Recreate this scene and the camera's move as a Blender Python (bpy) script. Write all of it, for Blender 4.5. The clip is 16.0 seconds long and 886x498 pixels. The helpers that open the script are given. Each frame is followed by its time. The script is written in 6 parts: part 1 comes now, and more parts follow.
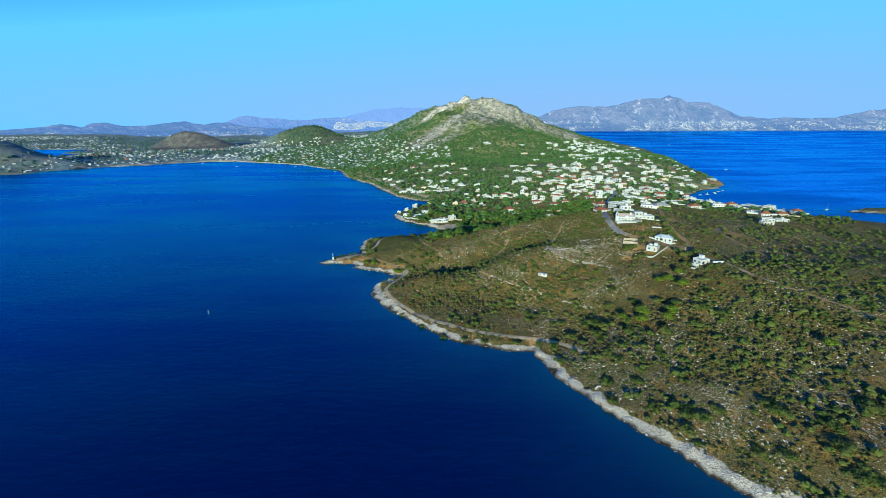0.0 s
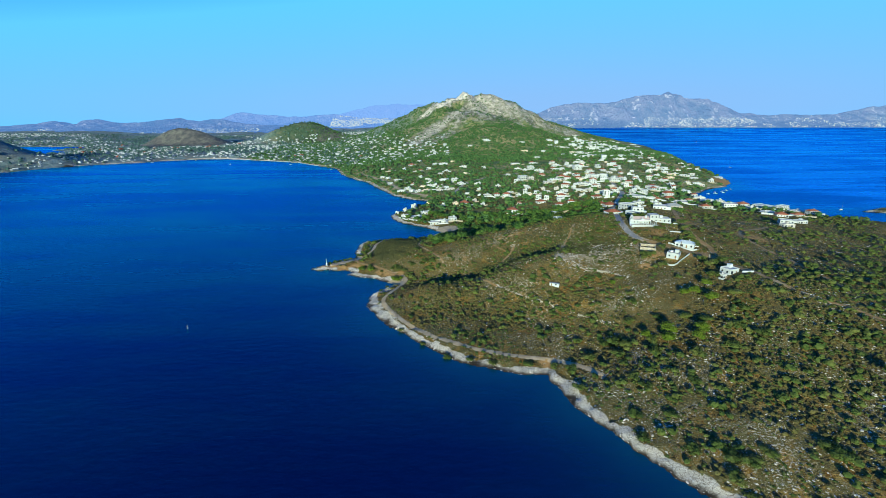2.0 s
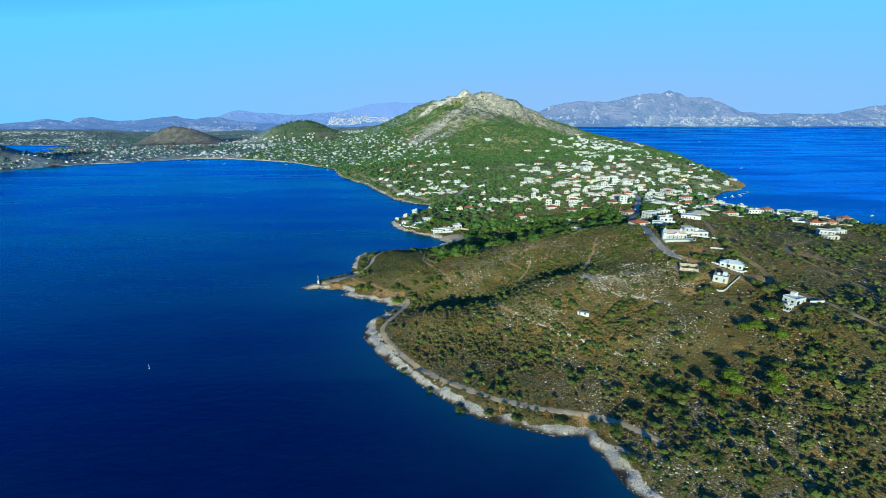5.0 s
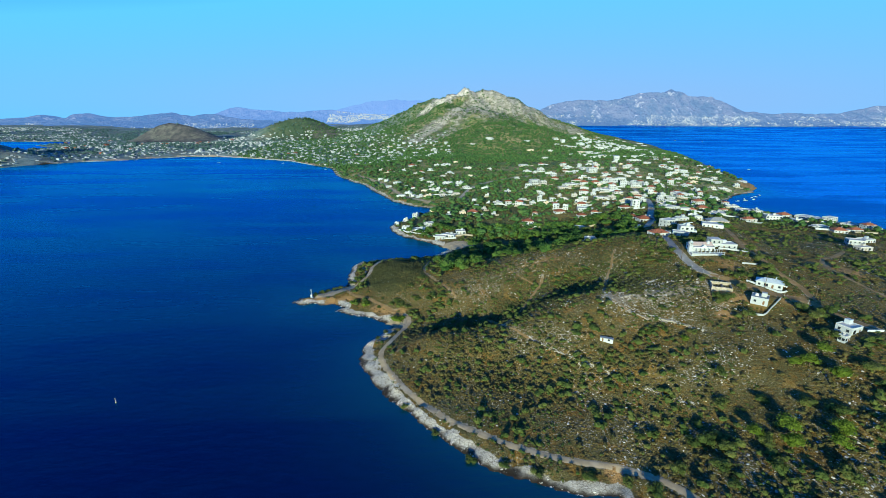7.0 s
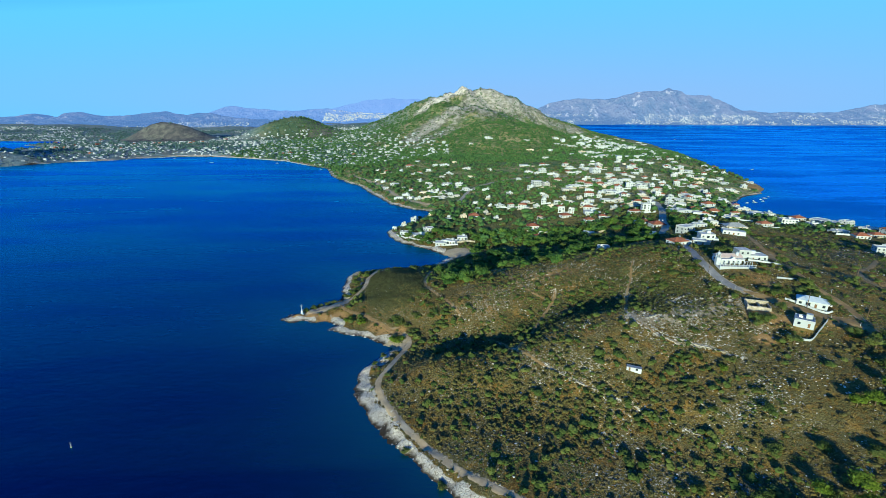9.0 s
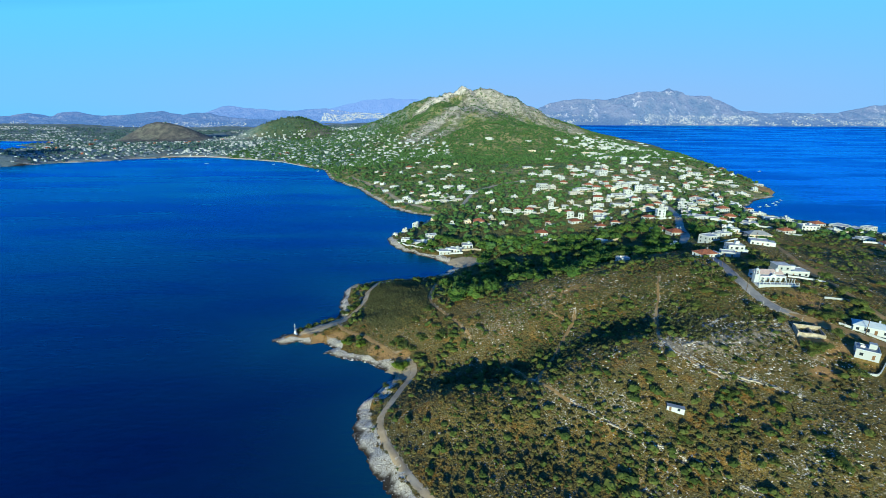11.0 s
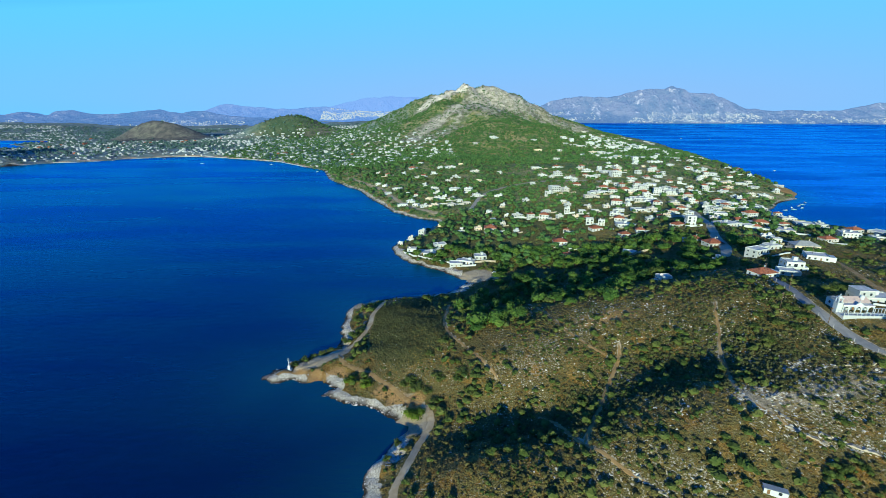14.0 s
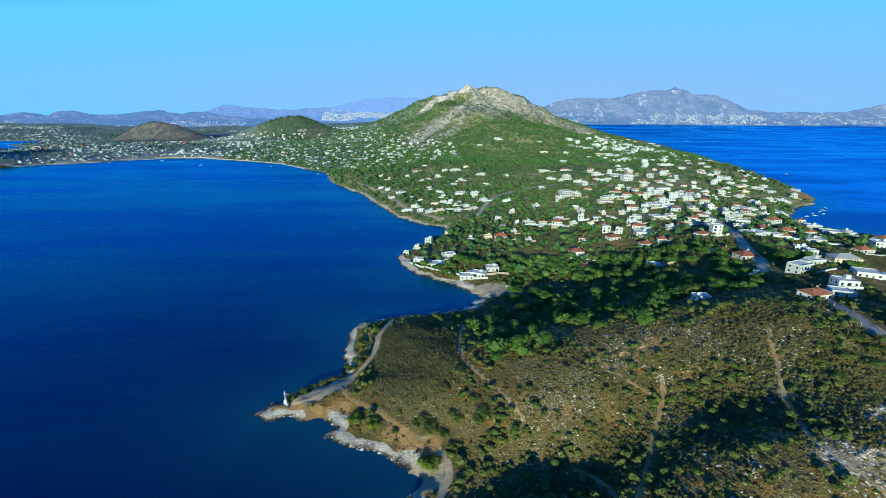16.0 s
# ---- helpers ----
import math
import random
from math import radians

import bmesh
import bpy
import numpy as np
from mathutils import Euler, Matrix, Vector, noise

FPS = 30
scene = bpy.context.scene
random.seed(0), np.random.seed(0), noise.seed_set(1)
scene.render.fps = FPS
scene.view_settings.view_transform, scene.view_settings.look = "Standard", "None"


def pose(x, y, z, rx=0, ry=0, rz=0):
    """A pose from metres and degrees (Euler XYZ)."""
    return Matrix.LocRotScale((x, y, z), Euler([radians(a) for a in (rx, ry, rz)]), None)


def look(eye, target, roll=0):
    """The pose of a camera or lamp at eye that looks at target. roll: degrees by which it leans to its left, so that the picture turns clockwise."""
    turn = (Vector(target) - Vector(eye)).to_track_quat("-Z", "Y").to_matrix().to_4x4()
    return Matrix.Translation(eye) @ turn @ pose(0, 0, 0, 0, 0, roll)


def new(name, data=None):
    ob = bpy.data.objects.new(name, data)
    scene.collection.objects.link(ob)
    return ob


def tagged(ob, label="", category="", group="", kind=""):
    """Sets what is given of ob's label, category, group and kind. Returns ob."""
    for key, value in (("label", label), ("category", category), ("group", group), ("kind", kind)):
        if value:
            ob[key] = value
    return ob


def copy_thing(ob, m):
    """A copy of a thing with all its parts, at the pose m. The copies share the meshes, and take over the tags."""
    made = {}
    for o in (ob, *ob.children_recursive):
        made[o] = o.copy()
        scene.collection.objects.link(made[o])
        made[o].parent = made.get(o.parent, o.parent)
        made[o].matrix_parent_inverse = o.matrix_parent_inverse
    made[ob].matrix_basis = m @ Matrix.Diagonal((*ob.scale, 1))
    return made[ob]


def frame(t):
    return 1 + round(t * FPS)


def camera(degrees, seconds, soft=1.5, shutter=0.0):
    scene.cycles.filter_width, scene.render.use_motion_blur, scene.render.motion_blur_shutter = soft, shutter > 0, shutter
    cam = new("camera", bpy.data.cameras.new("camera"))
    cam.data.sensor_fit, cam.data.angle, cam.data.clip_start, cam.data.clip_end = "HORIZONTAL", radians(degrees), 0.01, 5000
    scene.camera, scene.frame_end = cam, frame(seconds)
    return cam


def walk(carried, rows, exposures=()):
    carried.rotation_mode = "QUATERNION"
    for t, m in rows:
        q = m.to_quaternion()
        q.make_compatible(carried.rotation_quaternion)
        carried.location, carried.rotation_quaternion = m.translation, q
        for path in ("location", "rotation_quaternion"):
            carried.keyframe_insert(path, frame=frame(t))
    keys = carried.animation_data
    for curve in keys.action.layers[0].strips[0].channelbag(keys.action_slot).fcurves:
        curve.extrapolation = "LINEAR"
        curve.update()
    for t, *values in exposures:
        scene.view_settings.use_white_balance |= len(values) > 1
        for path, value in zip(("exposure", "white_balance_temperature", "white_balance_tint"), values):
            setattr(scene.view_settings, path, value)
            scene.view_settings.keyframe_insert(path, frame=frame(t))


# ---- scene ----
cam = camera(90.5, 16.0, soft=0.5)
PATH = [
    (0, (-2.016, -7.374, 132.756), (-1.98, -5.448, 132.215), -0.1),
    (0.5, (-2.748, 0.198, 132.662), (-2.712, 2.122, 132.119), -0.0),
    (1, (-3.44, 7.713, 132.531), (-3.397, 9.636, 131.986), -0.1),
    (1.5, (-4.092, 15.195, 132.396), (-4.047, 17.118, 131.846), -0.1),
    (2, (-4.753, 22.754, 132.279), (-4.707, 24.676, 131.725), -0.1),
    (2.5, (-5.462, 30.51, 132.222), (-5.413, 32.43, 131.664), -0.1),
    (3, (-6.327, 38.592, 132.243), (-6.275, 40.511, 131.682), -0.1),
    (3.5, (-7.31, 46.925, 132.358), (-7.256, 48.843, 131.795), -0.0),
    (4, (-8.373, 55.3, 132.544), (-8.317, 57.218, 131.981), 0.1),
    (4.2, (-8.761, 58.59, 132.615), (-8.704, 60.509, 132.055), 0.1),
    (6.3, (-12.429, 92.494, 135.093), (-12.393, 94.413, 134.531), -0.0),
    (6.5, (-12.744, 95.608, 135.162), (-12.707, 97.525, 134.595), 0.3),
    (7, (-13.428, 103.107, 135.326), (-13.371, 105.023, 134.757), 0.3),
    (7.5, (-14.112, 110.457, 135.439), (-14.047, 112.373, 134.87), 0.3),
    (8, (-14.871, 117.903, 135.548), (-14.801, 119.819, 134.977), 0.3),
    (8.5, (-15.697, 125.525, 135.655), (-15.627, 127.441, 135.083), 0.3),
    (9, (-16.594, 133.119, 135.725), (-16.523, 135.034, 135.151), 0.3),
    (9.2, (-17.016, 136.101, 135.738), (-16.944, 138.016, 135.166), 0.2),
    (11.3, (-22.241, 166.83, 136.227), (-22.162, 168.744, 135.653), 0.4),
    (11.5, (-22.778, 169.71, 136.242), (-22.7, 171.623, 135.664), 0.2),
    (12, (-24.217, 176.82, 136.255), (-24.141, 178.733, 135.677), 0.2),
    (12.5, (-25.685, 183.899, 136.243), (-25.608, 185.812, 135.664), 0.3),
    (13, (-27.126, 191.144, 136.272), (-27.048, 193.057, 135.693), 0.2),
    (13.5, (-28.552, 198.444, 136.302), (-28.475, 200.356, 135.722), 0.2),
    (14, (-30.035, 205.784, 136.349), (-29.956, 207.696, 135.768), 0.3),
    (14.5, (-31.64, 213.197, 136.441), (-31.561, 215.11, 135.861), 0.3),
    (15, (-33.277, 220.572, 136.567), (-33.199, 222.485, 135.988), 0.4),
    (15.5, (-34.944, 227.901, 136.694), (-34.866, 229.814, 136.116), 0.4),
    (16, (-36.699, 235.154, 136.783), (-36.623, 237.068, 136.206), 0.4),
]
walk(cam, [(t, look(e, g, r)) for t, e, g, r in PATH])

# ---- sky, sun ----
SUN_TO = Vector((0.30, 0.95, 0.0)).normalized()      # the way the light travels over the ground
SUN_HEIGHT = radians(10.0)
world = bpy.data.worlds.new("world")
scene.world = world
world.use_nodes = True
wn, wl = world.node_tree.nodes, world.node_tree.links
sky = wn.new("ShaderNodeTexSky")
sky.sky_type, sky.sun_disc = "NISHITA", False
sky.sun_elevation = SUN_HEIGHT
sky.sun_rotation = math.atan2(-SUN_TO.x, -SUN_TO.y)
sky.altitude, sky.air_density, sky.dust_density, sky.ozone_density = 0, 1.0, 0.0, 4.0
parts = wn.new("ShaderNodeSeparateColor")
whole = wn.new("ShaderNodeCombineColor")
wl.new(sky.outputs[0], parts.inputs[0])
# clear autumn air: a pale band low down, cyan above it, deep blue overhead
def sky_math(what, a, b):
    n = wn.new("ShaderNodeMath")
    n.operation = what
    for k, v in enumerate((a, b)):
        if isinstance(v, float):
            n.inputs[k].default_value = v
        else:
            wl.new(v, n.inputs[k])
    return n.outputs[0]


air = sky_math("MAXIMUM", sky_math("MULTIPLY", parts.outputs[1], 0.12), 0.01)
overhead = sky_math("MINIMUM", sky_math("POWER", sky_math("MULTIPLY", air, 1 / 0.34), 1.6), 1.0)
for k, (power, gain, fall) in enumerate(((0.95, 0.33, 1.20), (-0.20, 0.478, 1.06), (-0.24, 0.845, 0.60))):
    wl.new(sky_math("MULTIPLY", sky_math("MULTIPLY", sky_math("POWER", air, power), gain / 0.12), sky_math("POWER", overhead, fall)), whole.inputs[k])
wl.new(whole.outputs[0], wn["Background"].inputs[0])
wn["Background"].inputs[1].default_value = 0.088
sun = new("sun", bpy.data.lights.new("sun", "SUN"))
sun.data.energy, sun.data.angle, sun.data.color = 4.5, radians(0.6), (0.95, 0.97, 0.64)
sun.matrix_world = look((0, 0, 500), Vector((0, 0, 500)) + SUN_TO * math.cos(SUN_HEIGHT) - Vector((0, 0, math.sin(SUN_HEIGHT))))
scene.view_settings.exposure = 0.55

# ---- materials ----
class Shade:
    """A small builder for node materials."""

    def __init__(self, name, rough=0.85, spec=0.3, metal=0.0):
        self.m = bpy.data.materials.new(name)
        self.m.use_nodes = True
        self.t = self.m.node_tree
        self.bsdf = self.t.nodes["Principled BSDF"]
        self.bsdf.inputs["Roughness"].default_value = rough
        self.bsdf.inputs["Specular IOR Level"].default_value = spec
        self.bsdf.inputs["Metallic"].default_value = metal
        self.place = self.t.nodes.new("ShaderNodeNewGeometry").outputs["Position"]

    def link(self, value, socket):
        if isinstance(value, bpy.types.NodeSocket):
            self.t.links.new(value, socket)
        elif isinstance(value, tuple):
            socket.default_value = (*value, 1)[:4]
        else:
            socket.default_value = value

    def stretched(self, sx, sy, sz, turn=0.0):
        n = self.t.nodes.new("ShaderNodeMapping")
        n.inputs["Scale"].default_value = (sx, sy, sz)
        n.inputs["Rotation"].default_value = (0, 0, radians(turn))
        self.t.links.new(self.place, n.inputs[0])
        return n.outputs[0]

    def noise(self, size, detail=4.0, rough=0.6, where=None):
        n = self.t.nodes.new("ShaderNodeTexNoise")
        n.inputs["Scale"].default_value, n.inputs["Detail"].default_value, n.inputs["Roughness"].default_value = 1.0 / size, detail, rough
        self.t.links.new(where or self.place, n.inputs["Vector"])
        return n.outputs[0]

    def cells(self, size, where=None, feature="F1", out="Distance"):
        n = self.t.nodes.new("ShaderNodeTexVoronoi")
        n.feature = feature
        n.inputs["Scale"].default_value = 1.0 / size
        self.t.links.new(where or self.place, n.inputs["Vector"])
        return n.outputs[out]

    def step(self, value, a, b):
        n = self.t.nodes.new("ShaderNodeMapRange")
        n.interpolation_type = "SMOOTHSTEP"
        n.inputs["From Min"].default_value, n.inputs["From Max"].default_value = a, b
        self.link(value, n.inputs["Value"])
        return n.outputs[0]

    def math(self, what, a, b=0.0):
        n = self.t.nodes.new("ShaderNodeMath")
        n.operation = what
        self.link(a, n.inputs[0])
        self.link(b, n.inputs[1])
        return n.outputs[0]

    def mix(self, fac, a, b, blend="MIX"):
        n = self.t.nodes.new("ShaderNodeMix")
        n.data_type, n.blend_type = "RGBA", blend
        self.link(fac, n.inputs[0])
        self.link(a, n.inputs[6])
        self.link(b, n.inputs[7])
        return n.outputs[2]

    def attr(self, name):
        n = self.t.nodes.new("ShaderNodeAttribute")
        n.attribute_name = name
        return n.outputs["Fac"]

    def random(self):
        return self.t.nodes.new("ShaderNodeObjectInfo").outputs["Random"]

    def island(self):
        return self.t.nodes.new("ShaderNodeNewGeometry").outputs["Random Per Island"]

    def bump(self, height, strength, distance):
        n = self.t.nodes.new("ShaderNodeBump")
        n.inputs["Strength"].default_value, n.inputs["Distance"].default_value = strength, distance
        self.link(height, n.inputs["Height"])
        self.t.links.new(n.outputs[0], self.bsdf.inputs["Normal"])

    def done(self, colour):
        self.link(colour, self.bsdf.inputs["Base Color"])
        return self.m


def ground_material():
    s = Shade("dry_hillside", 0.95, 0.1)
    big, mid, fine = s.noise(60, 4), s.noise(9, 4, 0.65), s.noise(1.3, 4, 0.7)
    soil = s.mix(s.step(big, 0.35, 0.65), (0.165, 0.080, 0.016), (0.262, 0.140, 0.029))
    soil = s.mix(s.step(fine, 0.4, 0.75), soil, (0.37, 0.235, 0.078))
    straw = s.mix(fine, (0.240, 0.158, 0.042), (0.360, 0.255, 0.084))
    soil = s.mix(s.math("MULTIPLY", s.step(s.noise(26, 4, 0.6), 0.42, 0.57), s.step(s.noise(2.2, 4, 0.7), 0.35, 0.6)), soil, straw)
    low = s.mix(s.step(fine, 0.35, 0.7), (0.088, 0.082, 0.030), (0.175, 0.148, 0.060))
    scrub = s.step(s.math("ADD", mid, s.math("MULTIPLY", big, 0.5)), 0.57, 0.75)
    col = s.mix(s.math("MULTIPLY", scrub, s.step(fine, 0.3, 0.5)), soil, low)
    stones = s.math("MULTIPLY", s.step(s.math("ADD", s.noise(0.9, 4, 0.65), s.math("MULTIPLY", s.attr("stony"), 0.11)), 0.565, 0.66), s.math("MAXIMUM", s.step(s.noise(30, 4), 0.42, 0.60), s.attr("stony")))
    col = s.mix(stones, col, s.mix(fine, (0.36, 0.325, 0.265), (0.60, 0.55, 0.47)))
    # wooded and open slopes of the far hill
    heath = s.mix(s.step(s.noise(26, 5, 0.7), 0.38, 0.60), (0.250, 0.262, 0.110), (0.088, 0.172, 0.058))
    # land round the bay shifted blue-grey: distance haze put into the base colour
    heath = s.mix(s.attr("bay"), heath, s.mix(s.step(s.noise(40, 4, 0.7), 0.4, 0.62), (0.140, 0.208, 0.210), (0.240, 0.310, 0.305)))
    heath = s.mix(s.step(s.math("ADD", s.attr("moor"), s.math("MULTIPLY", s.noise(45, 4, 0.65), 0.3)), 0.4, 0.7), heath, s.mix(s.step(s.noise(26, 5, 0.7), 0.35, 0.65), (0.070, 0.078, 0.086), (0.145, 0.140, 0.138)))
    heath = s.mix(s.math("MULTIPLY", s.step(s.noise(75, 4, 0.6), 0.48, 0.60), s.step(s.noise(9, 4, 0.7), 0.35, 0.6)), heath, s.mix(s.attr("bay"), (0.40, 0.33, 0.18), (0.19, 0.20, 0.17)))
    crag = s.mix(s.step(s.noise(22, 6, 0.75, s.stretched(1, 0.55, 1, 32)), 0.42, 0.60), (0.160, 0.165, 0.110), (0.450, 0.420, 0.360))
    crag = s.mix(s.math("MULTIPLY", s.step(s.attr("crag"), 0.5, 0.9), s.step(s.noise(14, 5, 0.7), 0.38, 0.5)), crag, (0.68, 0.63, 0.55))
    heath = s.mix(s.step(s.math("ADD", s.attr("crag"), s.math("MULTIPLY", s.noise(30, 5, 0.7), 0.9)), 0.78, 1.02), heath, crag)
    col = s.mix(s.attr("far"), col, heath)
    col = s.mix(s.math("MULTIPLY", s.attr("green"), s.step(s.noise(6, 4), 0.25, 0.5)), col, s.mix(fine, (0.085, 0.098, 0.032), (0.19, 0.175, 0.075)))
    col = s.mix(s.attr("pine"), col, s.mix(s.step(s.noise(30, 5, 0.7), 0.4, 0.62), (0.028, 0.066, 0.044), (0.060, 0.098, 0.064)))
    # trodden earth and beach
    earth = s.mix(s.noise(3, 4), (0.33, 0.26, 0.17), (0.52, 0.44, 0.33))
    col = s.mix(s.step(s.math("ADD", s.attr("bare"), s.math("MULTIPLY", mid, 0.4)), 0.55, 0.8), col, earth)
    col = s.mix(s.step(s.math("ADD", s.attr("ochre"), s.math("MULTIPLY", mid, 0.5)), 0.6, 0.85), col, s.mix(fine, (0.36, 0.19, 0.07), (0.50, 0.32, 0.14)))
    rock = s.mix(s.step(s.noise(2.4, 5, 0.75), 0.36, 0.62), (0.58, 0.53, 0.45), s.mix(s.noise(6, 5, 0.7), (0.56, 0.50, 0.40), (0.77, 0.74, 0.68)))
    rock = s.mix(s.step(s.cells(1.7, s.stretched(1, 1, 1, 30), "DISTANCE_TO_EDGE"), 0.06, 0.0), rock, (0.22, 0.18, 0.13))
    rock = s.mix(s.math("MULTIPLY", s.cells(2.8, s.stretched(1, 0.5, 1.5, 35)), 0.18), rock, (0.25, 0.205, 0.15))
    rock = s.mix(s.step(s.attr("wet"), 0.2, 0.8), rock, (0.045, 0.036, 0.026))
    col = s.mix(s.step(s.math("ADD", s.attr("rock"), s.math("MULTIPLY", mid, 0.6)), 0.70, 0.85), col, rock)
    relief = s.math("MULTIPLY", s.attr("far"), s.math("MULTIPLY", s.noise(34, 6, 0.72), 16.0))
    s.bump(s.math("ADD", relief, s.math("ADD", fine, s.noise(0.5, 3))), 0.9, 0.7)
    return s.done(col)


def water_material():
    s = Shade("sea_water")
    n = s.t.nodes
    swell = s.noise(5.0, 4, 0.55, s.stretched(0.5, 1.5, 1, 14))
    ripple = s.noise(1.6, 3, 0.6, s.stretched(0.6, 1.6, 1, 14))
    patch = s.noise(420, 3, 0.6, s.stretched(0.25, 1.4, 1, 8))
    streak = s.noise(210, 6, 0.66, s.stretched(0.42, 1.4, 1, 12))
    calm = s.math("MULTIPLY", s.step(patch, 0.3, 0.7), s.step(streak, 0.3, 0.7))
    s.bump(s.math("ADD", swell, s.math("MULTIPLY", ripple, 0.4)), 0.26, 0.8)
    turned = s.bsdf.inputs["Normal"].links[0].from_socket
    body, gloss, fresnel, both = n.new("ShaderNodeBsdfDiffuse"), n.new("ShaderNodeBsdfGlossy"), n.new("ShaderNodeFresnel"), n.new("ShaderNodeMixShader")
    fresnel.inputs["IOR"].default_value = 1.85
    deep = s.mix(calm, (0.0001, 0.0020, 0.013), (0.0003, 0.0062, 0.046))
    # gulf side lifted to bright blue streaks: stronger sky sheen put into the colour
    deep = s.mix(s.math("MULTIPLY", s.attr("gulf_sheen"), s.step(streak, 0.40, 0.58)), deep, (0.0035, 0.080, 0.70))
    # light on the wave facets, painted as a brighter colour along the swell
    deep = s.mix(s.step(swell, 0.40, 0.60), deep, s.mix(1.0, deep, (1.7, 1.7, 1.55), "MULTIPLY"))
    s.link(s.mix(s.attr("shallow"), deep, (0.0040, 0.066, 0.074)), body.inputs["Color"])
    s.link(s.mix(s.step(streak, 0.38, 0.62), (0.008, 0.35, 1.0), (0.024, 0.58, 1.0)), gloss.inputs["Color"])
    s.link(s.math("ADD", 0.20, s.math("MULTIPLY", calm, 0.20)), gloss.inputs["Roughness"])
    for node in (body, gloss, fresnel):
        s.t.links.new(turned, node.inputs["Normal"])
    s.t.links.new(fresnel.outputs[0], both.inputs[0])
    s.t.links.new(body.outputs[0], both.inputs[1])
    s.t.links.new(gloss.outputs[0], both.inputs[2])
    n.remove(s.bsdf)
    s.t.links.new(both.outputs[0], n["Material Output"].inputs[0])
    return s.m


GROUND, WATER = ground_material(), water_material()

# ---- the lie of the land ----
def smooth(a, b, v):
    u = np.clip((v - a) / (b - a), 0, 1)
    return u * u * (3 - 2 * u)


def lattice(i, j, seed):
    v = np.sin(i * 127.1 + j * 311.7 + seed * 74.7) * 43758.5453
    return v - np.floor(v)


def value_noise(x, y, seed=0):
    i, j = np.floor(x), np.floor(y)
    u, v = x - i, y - j
    u, v = u * u * (3 - 2 * u), v * v * (3 - 2 * v)
    a, b = lattice(i, j, seed), lattice(i + 1, j, seed)
    c, d = lattice(i, j + 1, seed), lattice(i + 1, j + 1, seed)
    return (a + (b - a) * u) * (1 - v) + (c + (d - c) * u) * v - 0.5


def fbm(x, y, size, octaves=4, seed=0):
    total, amp = 0.0, 1.0
    for k in range(octaves):
        total = total + amp * value_noise(x / size + 17.3 * k, y / size - 9.1 * k, seed + k)
        size, amp = size / 2.03, amp * 0.5
    return total


# shorelines of the mainland, walked from the near south coast up the bay side and back down the gulf side
COAST_NEAR = [(420, -260), (230, -60), (168, 40), (135, 95), (112, 125), (104, 135), (97, 145), (88, 157), (81, 171), (75, 185), (66, 197),
              (61, 209), (60, 222), (57, 232), (42, 234), (24, 240), (8, 249), (-7, 262), (-19, 276), (-33, 292), (-46, 311),
              (-53, 326), (-54, 336), (-54, 343), (-52, 351), (-47, 360), (-42, 370), (-40, 374), (-46, 381), (-54, 386), (-64, 392), (-75, 396), (-84, 400), (-78, 406),
              (-87, 411.5), (-95, 412), (-104, 413), (-109, 410), (-114, 410), (-119, 418), (-115, 423), (-109, 426), (-104, 432), (-96, 441), (-90, 443), (-84, 448), (-84, 459), (-87, 476), (-88, 497), (-84, 510), (-68, 519)]
COAST_BAY = [(-56, 524), (-36, 527), (-14, 531), (-6, 538), (7, 556), (-14, 583), (-43, 607), (-60, 634), (-66, 657), (-58, 684), (-36, 720), (-10, 768),
             (-16, 786), (-47, 802), (-80, 846), (-124, 960), (-153, 1032), (-192, 1096), (-231, 1172), (-262, 1251),
             (-290, 1356), (-358, 1429), (-457, 1556), (-585, 1637), (-765, 1727), (-872, 1722), (-960, 1660),
             (-1030, 1560), (-1108, 1524), (-1160, 1440), (-1190, 1300), (-1500, 1130), (-2600, 900), (-5600, 700)]
COAST_GULF = [(-5600, 6200), (1300, 6200), (1300, 4800), (1290, 3700), (1255, 3150), (1215, 2750), (1165, 2450), (1085, 2190), (1020, 1950), (935, 1710), (818, 1430),
              (722, 1240), (712, 1180), (715, 1110), (690, 1040), (664, 996), (617, 940), (551, 900), (492, 840), (470, 800), (505, 750), (548, 700), (566, 632), (600, 604),
              (640, 560), (700, 480), (760, 300), (720, 0), (600, -260)]
SPIT = [(648, 668), (700, 690), (760, 702), (900, 690), (900, 630), (760, 640), (690, 650)]
LAGOON = [(-1590, 2040), (-1700, 2000), (-1960, 2120), (-3000, 2200), (-3600, 2450), (-3000, 2640), (-2300, 2570), (-1930, 2545), (-1820, 2420), (-1900, 2300), (-1700, 2160)]


def inside_and_distance(x, y, ring):
    px, py = np.array([p[0] for p in ring], float), np.array([p[1] for p in ring], float)
    qx, qy = np.roll(px, -1), np.roll(py, -1)
    inside, best = np.zeros(x.shape, bool), np.full(x.shape, 1e18)
    for ax, ay, bx, by in zip(px, py, qx, qy):
        ex, ey = bx - ax, by - ay
        u = np.clip(((x - ax) * ex + (y - ay) * ey) / (ex * ex + ey * ey), 0, 1)
        best = np.minimum(best, (x - ax - u * ex) ** 2 + (y - ay - u * ey) ** 2)
        if ay != by:
            inside ^= ((ay > y) != (by > y)) & (x < ex * (y - ay) / ey + ax)
    return np.where(inside, 1, -1) * np.sqrt(best)


